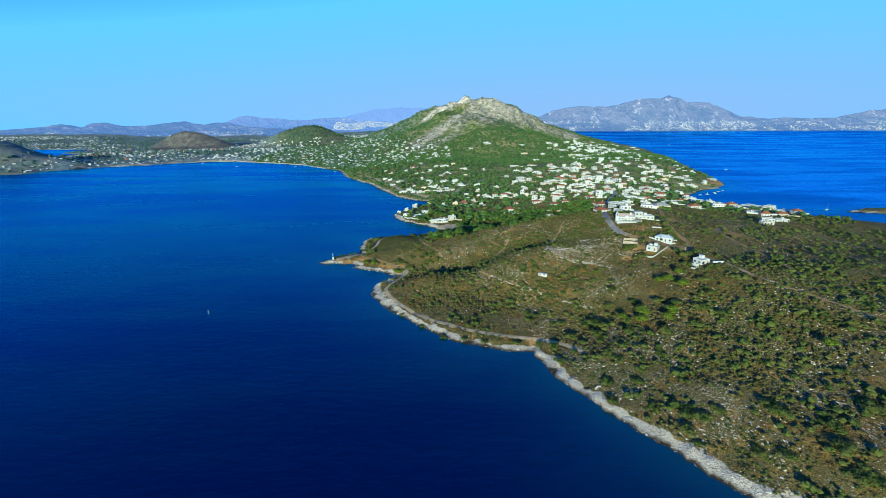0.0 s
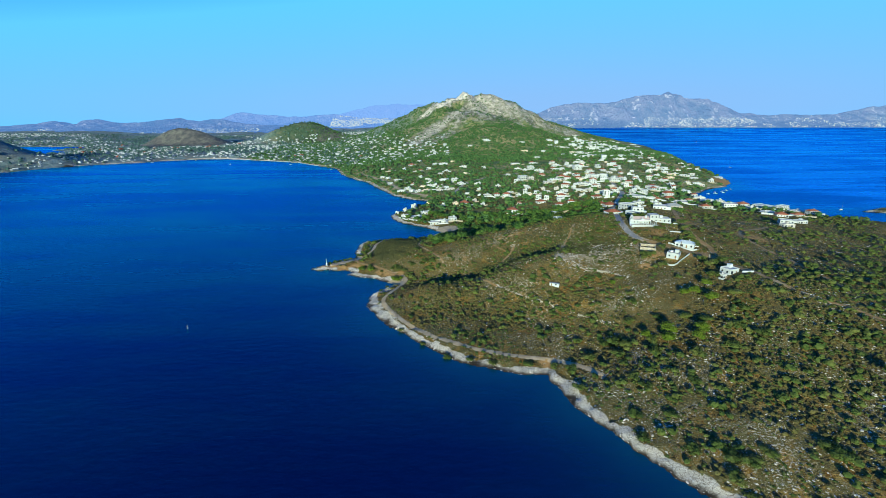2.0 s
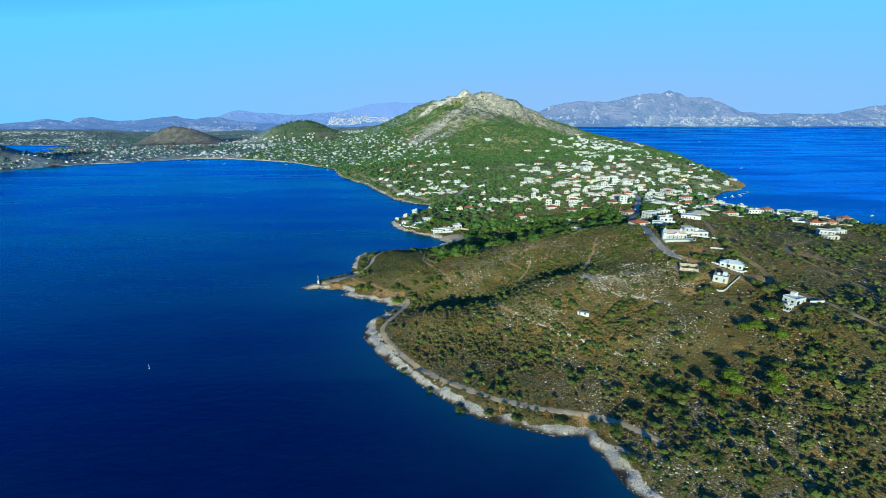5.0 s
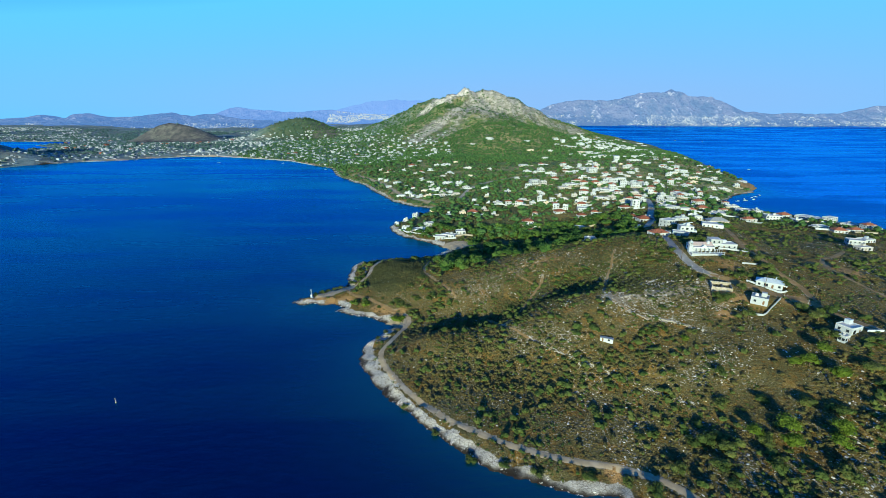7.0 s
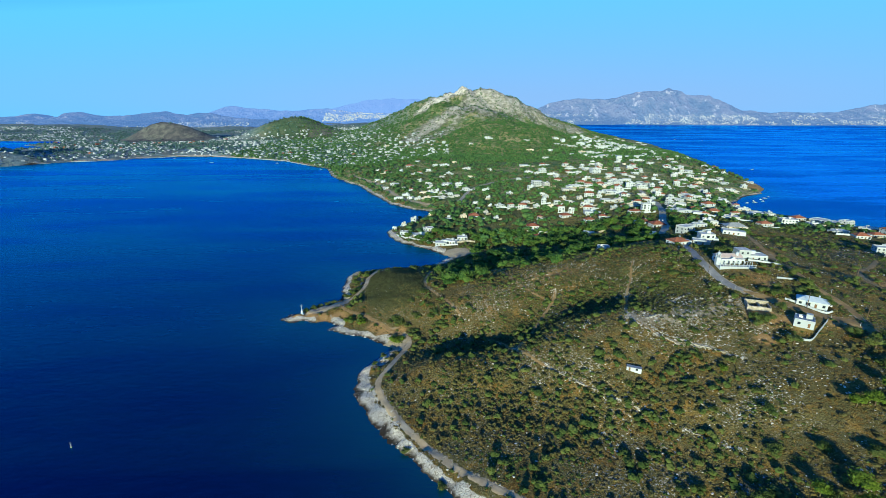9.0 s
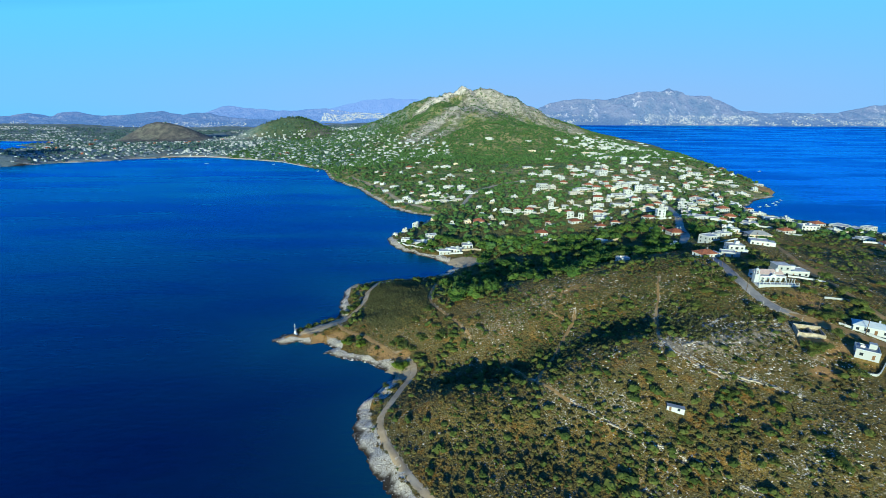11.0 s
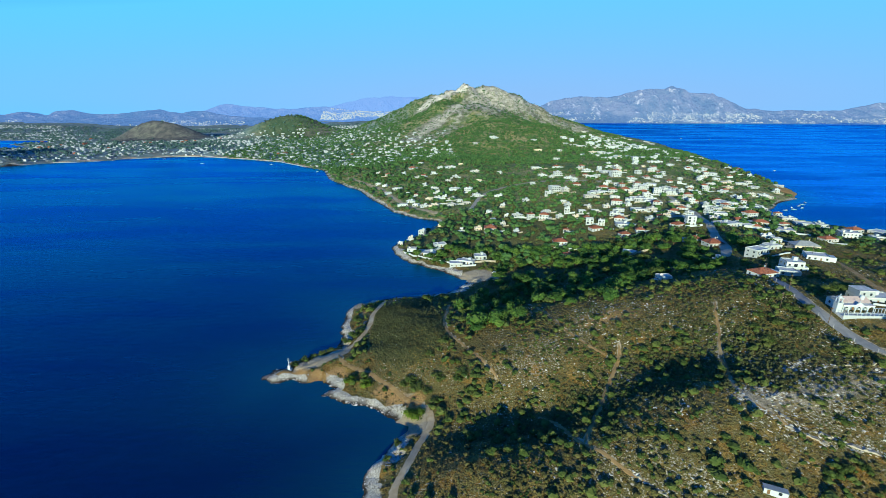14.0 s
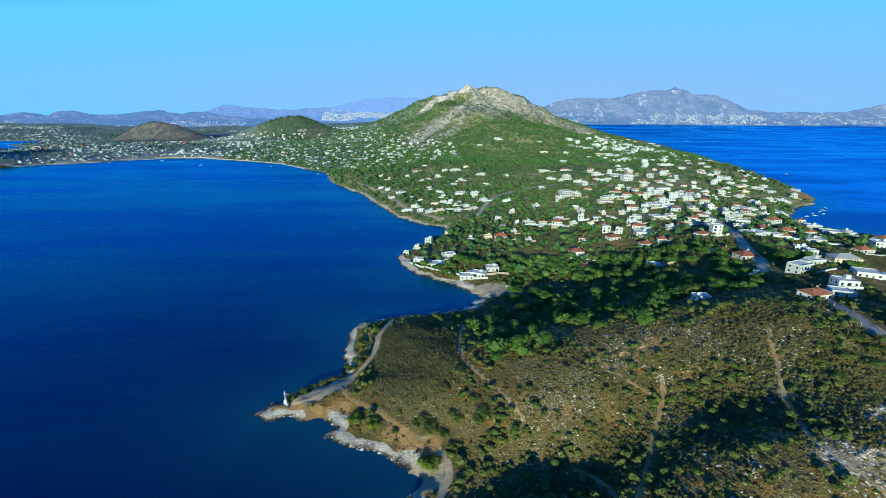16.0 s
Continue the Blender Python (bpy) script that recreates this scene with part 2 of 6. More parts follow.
def shore(x, y):
    """Metres inland of the shoreline; below zero at sea."""
    d = inside_and_distance(x, y, COAST_NEAR + COAST_BAY + COAST_GULF)
    d = np.maximum(d, inside_and_distance(x, y, SPIT))
    d = np.minimum(d, -inside_and_distance(x, y, LAGOON))
    rough = fbm(x, y, 12.0, 4, 3) * 3.6 + fbm(x, y, 60.0, 2, 8) * 5.0 * smooth(600, 1200, y)
    return d + rough * np.exp(-(d / 25.0) ** 2)


def basin(y):
    """The far water and shores lie a little higher, as they do over the curve of a long lens of air."""
    return 76 * (np.maximum(y - 1800, 0) / 2600) ** 2


def hills(x, y):
    z = 0.0
    for cx, cy, r, top in NEAR_HILLS + SADDLE + GULLY + FAR_HILLS:
        z = z + top * np.exp(-((x - cx) ** 2 + (y - cy) ** 2) / (2 * r * r))
    return z

# rounded hills and hollows: x, y, breadth, height
NEAR_HILLS = [(205, 395, 45, 17.9), (175, 330, 45, 9.8), (195, 260, 50, 17.4), (150, 440, 40, 21.0), (90, 400, 45, 12.6), (110, 350, 30, 9.5), (45,
    345, 35, 9.2), (0, 430, 40, 9.1), (-50, 450, 45, 1.4), (60, 450, 40, 5.2), (260, 400, 50, 11.1), (300, 300, 60, 14.9), (260, 200, 60, 6.6), (300,
    90, 80, 21.9), (150, 200, 45, 1.6), (110, 270, 35, -3.2), (30, 290, 40, -2.4), (180, 560, 60, 6.9), (270, 620, 60, 14.0), (120, 520, 40, 3.0),
    (40, 510, 40, -2.5), (360, 480, 80, 3.7), (430, 250, 90, 14.0), (240, 120, 50, 5.0), (60, 372, 15, -0.5), (80, 376, 14, -3.2), (62, 345, 18, 2.7),
    (0, 368, 16, -7.5), (25, 366, 16, -3.8), (5, 335, 22, 4.7), (35, 333, 22, -1.1), (45, 375, 20, -5.0), (182, 428, 24, 2.4), (160, 400, 25, 0.6)]
HILL_SPURS = [(60, 700, 90, 2.2), (250, 800, 110, 16.1), (330, 1040, 130, 18.2), (500, 750, 120, -3.1), (100, 1100, 150, 12.3), (0, 1300, 150, 24.0),
    (450, 1250, 150, 25.0), (650, 1250, 100, 18.9), (190, 1780, 160, 31.5), (100, 1950, 160, -29.8), (350, 1900, 220, 73.6), (600, 1800, 220, 11.8),
    (150, 2300, 220, 182.4), (30, 2580, 120, 54.4), (-110, 2620, 120, 79.1), (-250, 2600, 130, 60.4), (150, 2640, 110, 67.7), (270, 2620, 110, 77.7),
    (400, 2600, 120, 99.7), (530, 2600, 130, 78.6), (670, 2600, 140, 44.5)]
FAR_HILLS = HILL_SPURS + [(820, 2600, 160, 37.0), (150, 3100, 250, 166.0), (-150, 2050, 180, 33.6), (-400, 2050, 220, 7.5), (-700, 2200, 300, 11.4),
    (-770, 2650, 70, 75.4), (-690, 2650, 70, 46.5), (-850, 2650, 70, 20.0), (-610, 2650, 70, 41.8), (-930, 2650, 70, 51.9), (-540, 2650, 80, 24.2), (-1382, 2650, 48, 41.9),
    (-1452, 2650, 60, 61.9), (-1322, 2650, 52, 50.5), (-1532, 2650, 70, 51.1), (-1252, 2650, 60, 24.6), (-1612, 2650, 80, -9.9), (-500, 3500, 500, 46.6), (-1500, 3700, 700, -27.6), (-2800, 3600, 700, 20.9), (-1350, 1480, 70,
    -13.7), (-1260, 1480, 50, 20.1), (-1450, 1500, 90, 82.4), (-1300, 2000, 350, 8.7), (350, 400, 250, 7.2)]
# the saddle that joins the ridge to the village hill
SADDLE = [(240, 515, 55, 26.2), (345, 440, 38, 8.6), (180, 425, 26, -2.4), (420, 575, 55, 3.9), (270, 545, 26, -11.1), (120, 515, 26, 5.4), (210, 545, 18, -5.5), (135, 455, 18, -3.0), (285, 500, 18, -4.3), (240, 410, 18, -4.0), (225, 635, 18, 2.8), (285, 425, 18, 2.4), (375, 485, 26, 3.2), (225, 590, 18, -2.4), (165, 545, 18, -1.6), (120, 605, 18, -1.7), (180, 455, 18, -2.9), (300, 590, 18, -2.3), (315, 530, 18, -2.3), (210, 425, 18, -2.3), (172, 518, 26, -5.0), (128, 508, 22, -5.0)]
# the gully above the cove and the brow of the ridge
GULLY = [(20, 376, 14, -0.8), (45, 380, 14, -0.8), (75, 382, 14, -0.8), (45, 346, 13, 0.4), (60, 455, 16, 2.2), (95, 458, 17, 3.0), (130, 460, 17, 3.2), (160, 464, 15, 2.5),
         (76, 312, 17, 3.0), (88, 344, 15, 2.4), (66, 397, 14, -1.8), (-10, 339, 12, 1.8), (-8, 366, 10, -1.2), (12, 373, 9, -0.8), (92, 388, 16, -2.4), (114, 384, 17, -3.2), (130, 370, 17, -0.8), (134, 398, 13, -1.2), (168, 347, 24, 2.8), (168, 386, 16, 1.6),
         (55, 574, 26, -3.6), (105, 590, 34, -5.0), (170, 600, 40, -4.5), (230, 600, 34, -2.5), (84, 424, 20, 1.6), (85, 374, 12, 0.4), (-20, 363, 9, -2.2), (30, 363, 14, -2.4), (52, 371, 13, -1.6), (18, 315, 21, -5.5), (104, 294, 16, 4.5), (140, 291, 14, 2.5)]


def land_height(x, y, d):
    inland = np.maximum(d, 0)
    z = 2.6 * (1 - np.exp(-inland / 6)) + 0.02 * np.minimum(inland, 120) + smooth(0, 45, d) * np.maximum(hills(x, y), -2)
    far = smooth(700, 1500, y)
    z = z + smooth(4, 40, d) * (fbm(x, y, 22, 4, 21) * 1.5 * (1 - far) + far * fbm(x, y, 150, 5, 31) * np.minimum(26, 3 + 0.14 * z))
    # gullies down the flanks of the big hill
    z = z - far * smooth(50, 130, z) * np.abs(fbm(x * 1.0, y * 0.5, 130, 4, 35)) * 34 * smooth(1400, 1900, y)
    # broken ledges along the water
    ledge = np.exp(-((d - 5) / 6.0) ** 2) * (1 - far)
    z = z + ledge * (fbm(x, y, 6.0, 3, 41) * 2.4 + fbm(x, y, 1.9, 2, 43) * 0.9)
    # crags on the far summit
    summit = np.exp(-((x - 90) / 140) ** 2 - ((y - 2580) / 200) ** 2)
    z = z + summit * (np.maximum(fbm(x, y, 80, 4, 51), -0.05) * 46 - 4)
    # steps of bare rock down its ridge
    bare = np.exp(-((x - (y - 2300) * 0.55 - 30) / 70) ** 2) * smooth(2000, 2250, y) * smooth(2750, 2600, y)
    z = z + bare * (np.maximum(fbm(x, y, 55, 3, 53), 0) * 26 + fbm(x, y, 24, 2, 54) * 12)
    z = z + 13 * np.exp(-((x - 186) / 34) ** 2 - ((y - 2600) / 60) ** 2)
    z = np.where(d > 0, np.maximum(z, 0.25 * np.minimum(d, 1)), np.maximum(d * 0.30, -9) + fbm(x, y, 4, 3, 44) * 1.0 * np.exp(d / 6))
    return z + basin(y)


def spread(inner_a, inner_b, step, outer_a, outer_b, growth, limit):
    mid = list(np.arange(inner_a, inner_b, step))
    up, s = [mid[-1]], step
    while up[-1] < outer_b:
        s = min(s * growth, limit)
        up.append(up[-1] + s)
    down, s = [mid[0]], step
    while down[-1] > outer_a:
        s = min(s * 1.08, 60)
        down.append(down[-1] - s)
    return np.array(down[:0:-1] + mid + up[1:])


GX = spread(-130, 330, 2.0, -5300, 5300, 1.045, 40)
GY = spread(96, 570, 2.0, -420, 4500, 1.02, 20)
XX, YY = np.meshgrid(GX, GY)
SHORE = shore(XX, YY)
HEIGHT = land_height(XX, YY, SHORE)


def sample(table, x, y):
    x, y = np.asarray(x, float), np.asarray(y, float)
    i = np.clip(np.searchsorted(GX, x) - 1, 0, len(GX) - 2)
    j = np.clip(np.searchsorted(GY, y) - 1, 0, len(GY) - 2)
    u = np.clip((x - GX[i]) / (GX[i + 1] - GX[i]), 0, 1)
    v = np.clip((y - GY[j]) / (GY[j + 1] - GY[j]), 0, 1)
    return (table[j, i] * (1 - u) + table[j, i + 1] * u) * (1 - v) + (table[j + 1, i] * (1 - u) + table[j + 1, i + 1] * u) * v


def ground(x, y):
    return sample(HEIGHT, x, y)


def along(x, y, line):
    """Distance to a bent line."""
    best = np.full(np.shape(x), 1e9)
    for (ax, ay), (bx, by) in zip(line, line[1:]):
        ex, ey = bx - ax, by - ay
        u = np.clip(((x - ax) * ex + (y - ay) * ey) / (ex * ex + ey * ey), 0, 1)
        best = np.minimum(best, np.hypot(x - ax - u * ex, y - ay - u * ey))
    return best


# tracks, roads and old walls on the plan
COAST_TRACK = [(84, 222), (76, 234), (62, 243), (41, 248), (20, 257), (-5, 274), (-19, 289), (-29, 302), (-37, 316), (-42, 328), (-42.5, 337), (-39, 345), (-36, 353),
               (-34, 359), (-31, 365), (-29, 370), (-28, 375), (-29, 380), (-32, 386)]
FOOT_PATH = [(-32, 386), (-38, 389.5), (-42, 393), (-47, 399), (-54, 405), (-61, 412), (-69, 418), (-76, 424), (-81, 434)]
FIELD_PATH = [(-14, 490), (-16, 473), (-19, 452), (-17, 433), (-8, 415), (0, 401), (5, 390)]
PINE_PATH = [(38, 470), (40, 453), (43, 433), (46, 420), (52, 407), (60, 396)]
CROSS_PATH = [(20.4, 370.5), (26.4, 363.5), (28.7, 352.2), (30.9, 344.6), (34.8, 340.1), (40, 331.2), (45.9, 324.8)]
CAPE_TRACK = [(-102, 421), (-94, 425), (-87, 431), (-82, 437), (-79, 440), (-74, 447), (-70, 456), (-67, 470), (-67, 484), (-64, 497), (-61, 511)]
CHURCH_ROAD = [(182, 458), (176, 444), (171.5, 430.9), (164.7, 409.9), (161.8, 395), (161, 382), (162, 369), (165, 362), (168.5, 357), (174, 349), (179.5, 339.5), (184, 332.5), (191, 326.5), (197, 320), (197, 308), (203, 290)]
RIDGE_LANE = [(203, 290), (205, 265), (208, 249), (219, 236), (230, 214), (240, 190)]
BACK_LANE = [(270, 520), (255, 485), (242, 453), (235, 434), (217, 398), (211, 380), (207, 354), (207, 340), (202, 327)]
SPUR_TRACK = [(333, 446), (300, 419), (272, 400), (262, 386), (257, 377), (253, 358), (252, 335), (252, 314), (247, 293), (238, 258)]
VALLEY_TRACK = [(30.9, 344.6), (33.8, 349.2), (41, 360), (51, 374), (58, 384), (65, 394), (68, 402)]
GULLY_TRACK = [(127, 420), (121, 409), (116, 398), (108, 384), (100, 367), (93, 353), (94, 345), (98, 339), (103, 333), (111.9, 326.9)]
VILLAGE_ROAD = [(198.6, 515.4), (216.6, 543), (229.6, 573.7), (252.3, 615.9), (276, 664.3), (304, 729), (310, 765), (330, 830), (350, 900)]
SLOPE_ROAD = [(31, 804), (54, 881), (76, 923), (109, 951), (141, 969), (180, 972), (240, 960), (300, 930), (350, 900)]
SHORE_ROAD = [(-10, 808), (-25, 822), (-56, 862), (-80, 921), (-108, 1000), (-150, 1080), (-200, 1165)]
TERRACE_WALLS = [[(43.1, 328.2), (52.8, 315.3), (63, 306), (73.9, 297.8), (90.6, 282.1), (104.9, 270.7)], [(92, 350), (94, 343), (101, 335), (111.8, 327.3)],
                 [(101, 339), (113, 330), (123.8, 321.8), (133.3, 313.4)], [(103, 352), (114, 358), (125, 364), (134, 368), (140, 370)], [(101, 346), (121, 354), (130, 359), (138, 362), (148, 359), (156, 358)]]
ROADS = [(COAST_TRACK, 2.9), (CAPE_TRACK, 2.9), (FOOT_PATH, 2.0), (FIELD_PATH, 1.6), (CHURCH_ROAD, 5.2), (RIDGE_LANE, 2.2), (BACK_LANE, 3.6), (SPUR_TRACK, 1.6), (VALLEY_TRACK, 1.8), (PINE_PATH, 1.2), (CROSS_PATH, 1.6), (GULLY_TRACK, 1.3),
         (VILLAGE_ROAD, 6.5), (SLOPE_ROAD, 6.0), (SHORE_ROAD, 5.5)]
FIELD = [(-66, 498), (-30, 512), (-22, 480), (-16, 440), (-26, 412), (-46, 408), (-62, 424), (-66, 450)]
VALLEY_WOOD = [(34, 545), (50, 505), (104, 487), (150, 478), (185, 500), (225, 520), (240, 560), (205, 600), (165, 612), (100, 593), (45, 572)]
POINT_WOOD = [(-56, 640), (-40, 614), (0, 598), (50, 585), (130, 612), (165, 720), (90, 790), (0, 800), (-6, 745), (-40, 690)]
PINE_SLOPE = [(-10, 440), (0, 428), (20, 436), (40, 443), (85, 450), (100, 468), (140, 492), (130, 506), (60, 528), (8, 515), (-8, 490)]

LANES = np.full(XX.shape, 1e9)
for line, width in ROADS:
    LANES = np.minimum(LANES, along(XX, YY, line) - width / 2)
FIELD_IN = inside_and_distance(XX, YY, FIELD)
WOODS = np.maximum(smooth(-12, 6, inside_and_distance(XX, YY, VALLEY_WOOD)), smooth(-8, 6, inside_and_distance(XX, YY, POINT_WOOD)))
for cx, cy, c_size in ((88, 556, 26), (150, 558, 24), (40, 560, 18), (205, 562, 22), (255, 560, 18), (120, 530, 14)):
    WOODS = WOODS * (1 - 0.9 * np.exp(-((XX - cx) ** 2 + (YY - cy) ** 2) / (2 * c_size ** 2)))
ROCK = np.exp(-(np.maximum(SHORE - 2, 0) / np.maximum(3.2, 5.4 + 10 * fbm(XX, YY, 20, 3, 91))) ** 2) * (1 - 0.25 * smooth(560, 800, YY))
beach = np.exp(-(((XX - 18) / 20) ** 2 + ((YY - 564) / 14) ** 2) ** 2) + np.exp(-(((XX + 38) / 9) ** 2 + ((YY - 374) / 9) ** 2) ** 2)
terrace = np.exp(-(((XX + 78) / 8) ** 2 + ((YY - 508) / 9) ** 2) ** 2)
ROCK = ROCK * np.clip(1 - beach - terrace, 0, 1)
# the ochre bank and pebbles inside the notch of the cape, the low gravel behind the beacon
notch = np.exp(-((XX + 89) / 6) ** 2 - ((YY - 412.5) / 6) ** 2)
lee = np.exp(-(along(XX, YY, [(-106, 429), (-96, 440), (-86, 446)]) / 6) ** 2)
ROCK = ROCK * np.clip(1 - 1.1 * notch - 0.95 * lee, 0, 1)
ROCK = ROCK * (1 - np.exp(-((XX - 672) / 45) ** 2 - ((YY - 1008) / 55) ** 2))
GREEN = np.maximum(WOODS, 0.8 * smooth(0, 6, FIELD_IN))
BARE = 1 - smooth(-1.0, 0.9, LANES)
BARE = np.maximum(BARE, np.clip(beach + terrace, 0, 1))
BARE = np.maximum(BARE, 0.9 * np.exp(-((SHORE - 6) / 14) ** 2) * smooth(1380, 1450, YY) * smooth(1800, 1760, YY) * smooth(-250, -330, XX) * smooth(-1150, -1080, XX))
BARE = np.maximum(BARE, 1.0 * np.exp(-(along(XX, YY, [(-98, 423), (-88, 431), (-80, 438)]) / 6) ** 2))
BARE = np.maximum(BARE, 0.9 * np.exp(-((XX + 38) / 5) ** 2 - ((YY - 391) / 4) ** 2))
BARE = np.maximum(BARE, 0.55 * np.exp(-((XX - 158) / 14) ** 2 - ((YY - 335) / 12) ** 2))
BARE = np.maximum(BARE, 0.5 * np.exp(-(along(XX, YY, GULLY_TRACK) / 1.6) ** 2))
BARE = np.maximum(BARE, 0.5 * np.exp(-(along(XX, YY, [(95, 345), (130, 348), (152, 352)]) / 13) ** 2))
STONY = np.exp(-(along(XX, YY, [(100, 345), (130, 350), (150, 350)]) / 16) ** 2)
for line in TERRACE_WALLS:
    STONY = np.maximum(STONY, np.exp(-(along(XX, YY, line) / 2.6) ** 2))
STONY = np.maximum(STONY, 0.55 * np.exp(-(along(XX, YY, [(60, 330), (110, 250), (125, 180), (190, 130)]) / 45) ** 2))
STONY = np.maximum(STONY, 0.9 * np.exp(-(along(XX, YY, [(105, 385), (112, 362), (92, 347), (112, 346)]) / 7) ** 2))
STONY = np.maximum(STONY, 0.62 * np.exp(-(along(XX, YY, [(5, 405), (20, 400), (60, 425), (100, 430)]) / 18) ** 2))
STONY = STONY * (0.35 + 0.65 * smooth(-0.12, 0.18, fbm(XX, YY, 11, 3, 93)))


def mesh_from(name, verts, faces, material, smooth_faces=True):
    """A mesh out of arrays: verts n x 3, faces m x 3 or m x 4."""
    me = bpy.data.meshes.new(name)
    verts, faces = np.asarray(verts, np.float32), np.asarray(faces, np.int32)
    k = faces.shape[1]
    me.vertices.add(len(verts))
    me.vertices.foreach_set("co", verts.ravel())
    me.loops.add(faces.size)
    me.loops.foreach_set("vertex_index", faces.ravel())
    me.polygons.add(len(faces))
    me.polygons.foreach_set("loop_start", np.arange(0, faces.size, k, dtype=np.int32))
    me.update(calc_edges=True)
    me.polygons.foreach_set("use_smooth", np.full(len(faces), smooth_faces))
    for m in material if isinstance(material, (list, tuple)) else [material]:
        me.materials.append(m)
    return me


def attribute(me, name, values):
    me.attributes.new(name, "FLOAT", "POINT").data.foreach_set("value", np.asarray(values, np.float32).ravel())


def sheet(name, xs, ys, z, material, keep=None):
    xx, yy = np.meshgrid(xs, ys)
    n, m = xx.shape
    k = np.arange(n * m).reshape(n, m)
    faces = np.stack([k[:-1, :-1], k[:-1, 1:], k[1:, 1:], k[1:, :-1]], -1)
    faces = faces.reshape(-1, 4) if keep is None else faces[keep]
    return mesh_from(name, np.stack([xx, yy, z], -1).reshape(-1, 3), faces, material)


deep = np.maximum(np.maximum(SHORE[:-1, :-1], SHORE[1:, 1:]), np.maximum(SHORE[1:, :-1], SHORE[:-1, 1:])) > -30
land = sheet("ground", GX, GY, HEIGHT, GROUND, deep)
FAR = smooth(560, 900, YY)
CRAG = 1.0 * np.exp(-(along(XX, YY, [(190, 2600), (164, 2572), (106, 2600), (42, 2491), (0, 2430), (-31, 2422)]) / 62) ** 2)
CRAG = np.maximum(CRAG, 0.68 * np.exp(-(along(XX, YY, [(190, 2400), (117, 2192), (71, 2126), (23, 2071), (-16, 2014), (-42, 1969), (-72, 1890)]) / 74) ** 2))
CRAG = np.maximum(CRAG, 0.5 * np.exp(-(along(XX, YY, [(280, 2560), (200, 2330), (130, 2120), (60, 1960), (-60, 1800)]) / 95) ** 2))
CRAG = np.maximum(CRAG, 0.55 * np.exp(-(along(XX, YY, [(319, 2482), (386, 2395), (477, 2464), (587, 2470), (760, 2480)]) / 90) ** 2))
CRAG = np.maximum(CRAG, 0.42 * np.exp(-(along(XX, YY, [(200, 2600), (230, 2300), (300, 2150)]) / 130) ** 2))
CRAG = np.maximum(CRAG, 0.45 * np.exp(-((XX - 191) / 34) ** 2 - ((YY - 1745) / 50) ** 2))
MOOR = np.maximum(np.exp(-(((XX + 1390) / 230) ** 2 + ((YY - 2640) / 260) ** 2) ** 2), 0.38 * np.exp(-(((XX + 1420) / 250) ** 2 + ((YY - 1480) / 200) ** 2) ** 2))
MOOR = np.maximum(MOOR, 0.6 * np.exp(-(((XX + 600) / 130) ** 2 + ((YY - 2560) / 150) ** 2) ** 2))
CRAG = np.maximum(CRAG, (0.30 + 0.34 * smooth(100, 190, HEIGHT)) * smooth(60, 220, XX) * smooth(1700, 2000, YY) * smooth(85, 130, HEIGHT))
OCHRE_EARTH = np.zeros_like(XX)
for ox, oy, o_size in ((-79, 416, 7), (-90, 416, 5), (-99, 417, 4.5), (-107, 417, 4.5), (-45, 391, 6), (-36, 389, 5), (-74, 487, 5), (-52, 397, 5), (158, 338, 7), (266, 371, 8), (274, 377, 6), (330, 470, 10), (58, 241, 4), (112, 302, 4), (150, 322, 5), (655, 990, 40), (690, 1050, 24), (-90, 880, 12), (-140, 1010, 14), (-60, 840, 12)):
    OCHRE_EARTH = np.maximum(OCHRE_EARTH, 0.72 * np.exp(-((XX - ox) ** 2 + (YY - oy) ** 2) / (2 * o_size ** 2)))
for ox, oy, wide, long in ((182, 372, 12, 15), (192, 325, 18, 12), (163, 332, 15, 9), (262, 385, 24, 20), (235, 430, 20, 26), (70, 425, 34, 13)):
    OCHRE_EARTH = np.maximum(OCHRE_EARTH, 0.60 * np.exp(-((XX - ox) / wide) ** 2 - ((YY - oy) / long) ** 2))
attribute(land, "ochre", OCHRE_EARTH)
attribute(land, "far", FAR)
attribute(land, "moor", MOOR)
# bay: how much of the hazy ground tint each place takes
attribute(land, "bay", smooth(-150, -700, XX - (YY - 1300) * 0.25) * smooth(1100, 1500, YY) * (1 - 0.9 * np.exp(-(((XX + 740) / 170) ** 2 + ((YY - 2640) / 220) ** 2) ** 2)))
attribute(land, "crag", CRAG)
PINE_HILL = np.exp(-(((XX + 740) / 170) ** 2 + ((YY - 2640) / 220) ** 2) ** 2)
attribute(land, "green", GREEN)
attribute(land, "pine", PINE_HILL * 0.9)
attribute(land, "bare", BARE)
attribute(land, "stony", STONY)
attribute(land, "rock", ROCK)
attribute(land, "wet", np.exp(-np.maximum(HEIGHT - basin(YY), 0) / 0.8))
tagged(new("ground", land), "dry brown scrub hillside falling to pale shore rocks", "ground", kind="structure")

SX = np.concatenate([[-9000, -7000], GX[::3], [7000, 9000]])
SY = np.concatenate([[-6000, -4000, -2500, -1500, -800], GY[::3], [4620, 4700]])
sx, sy = np.meshgrid(SX, SY)
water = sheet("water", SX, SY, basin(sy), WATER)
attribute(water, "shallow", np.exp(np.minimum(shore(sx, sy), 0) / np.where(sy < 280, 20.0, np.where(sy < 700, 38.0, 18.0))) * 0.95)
# eastern water, where the brighter sheen is painted in
attribute(water, "gulf_sheen", smooth(450, 800, sx))
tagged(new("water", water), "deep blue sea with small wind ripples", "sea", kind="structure")


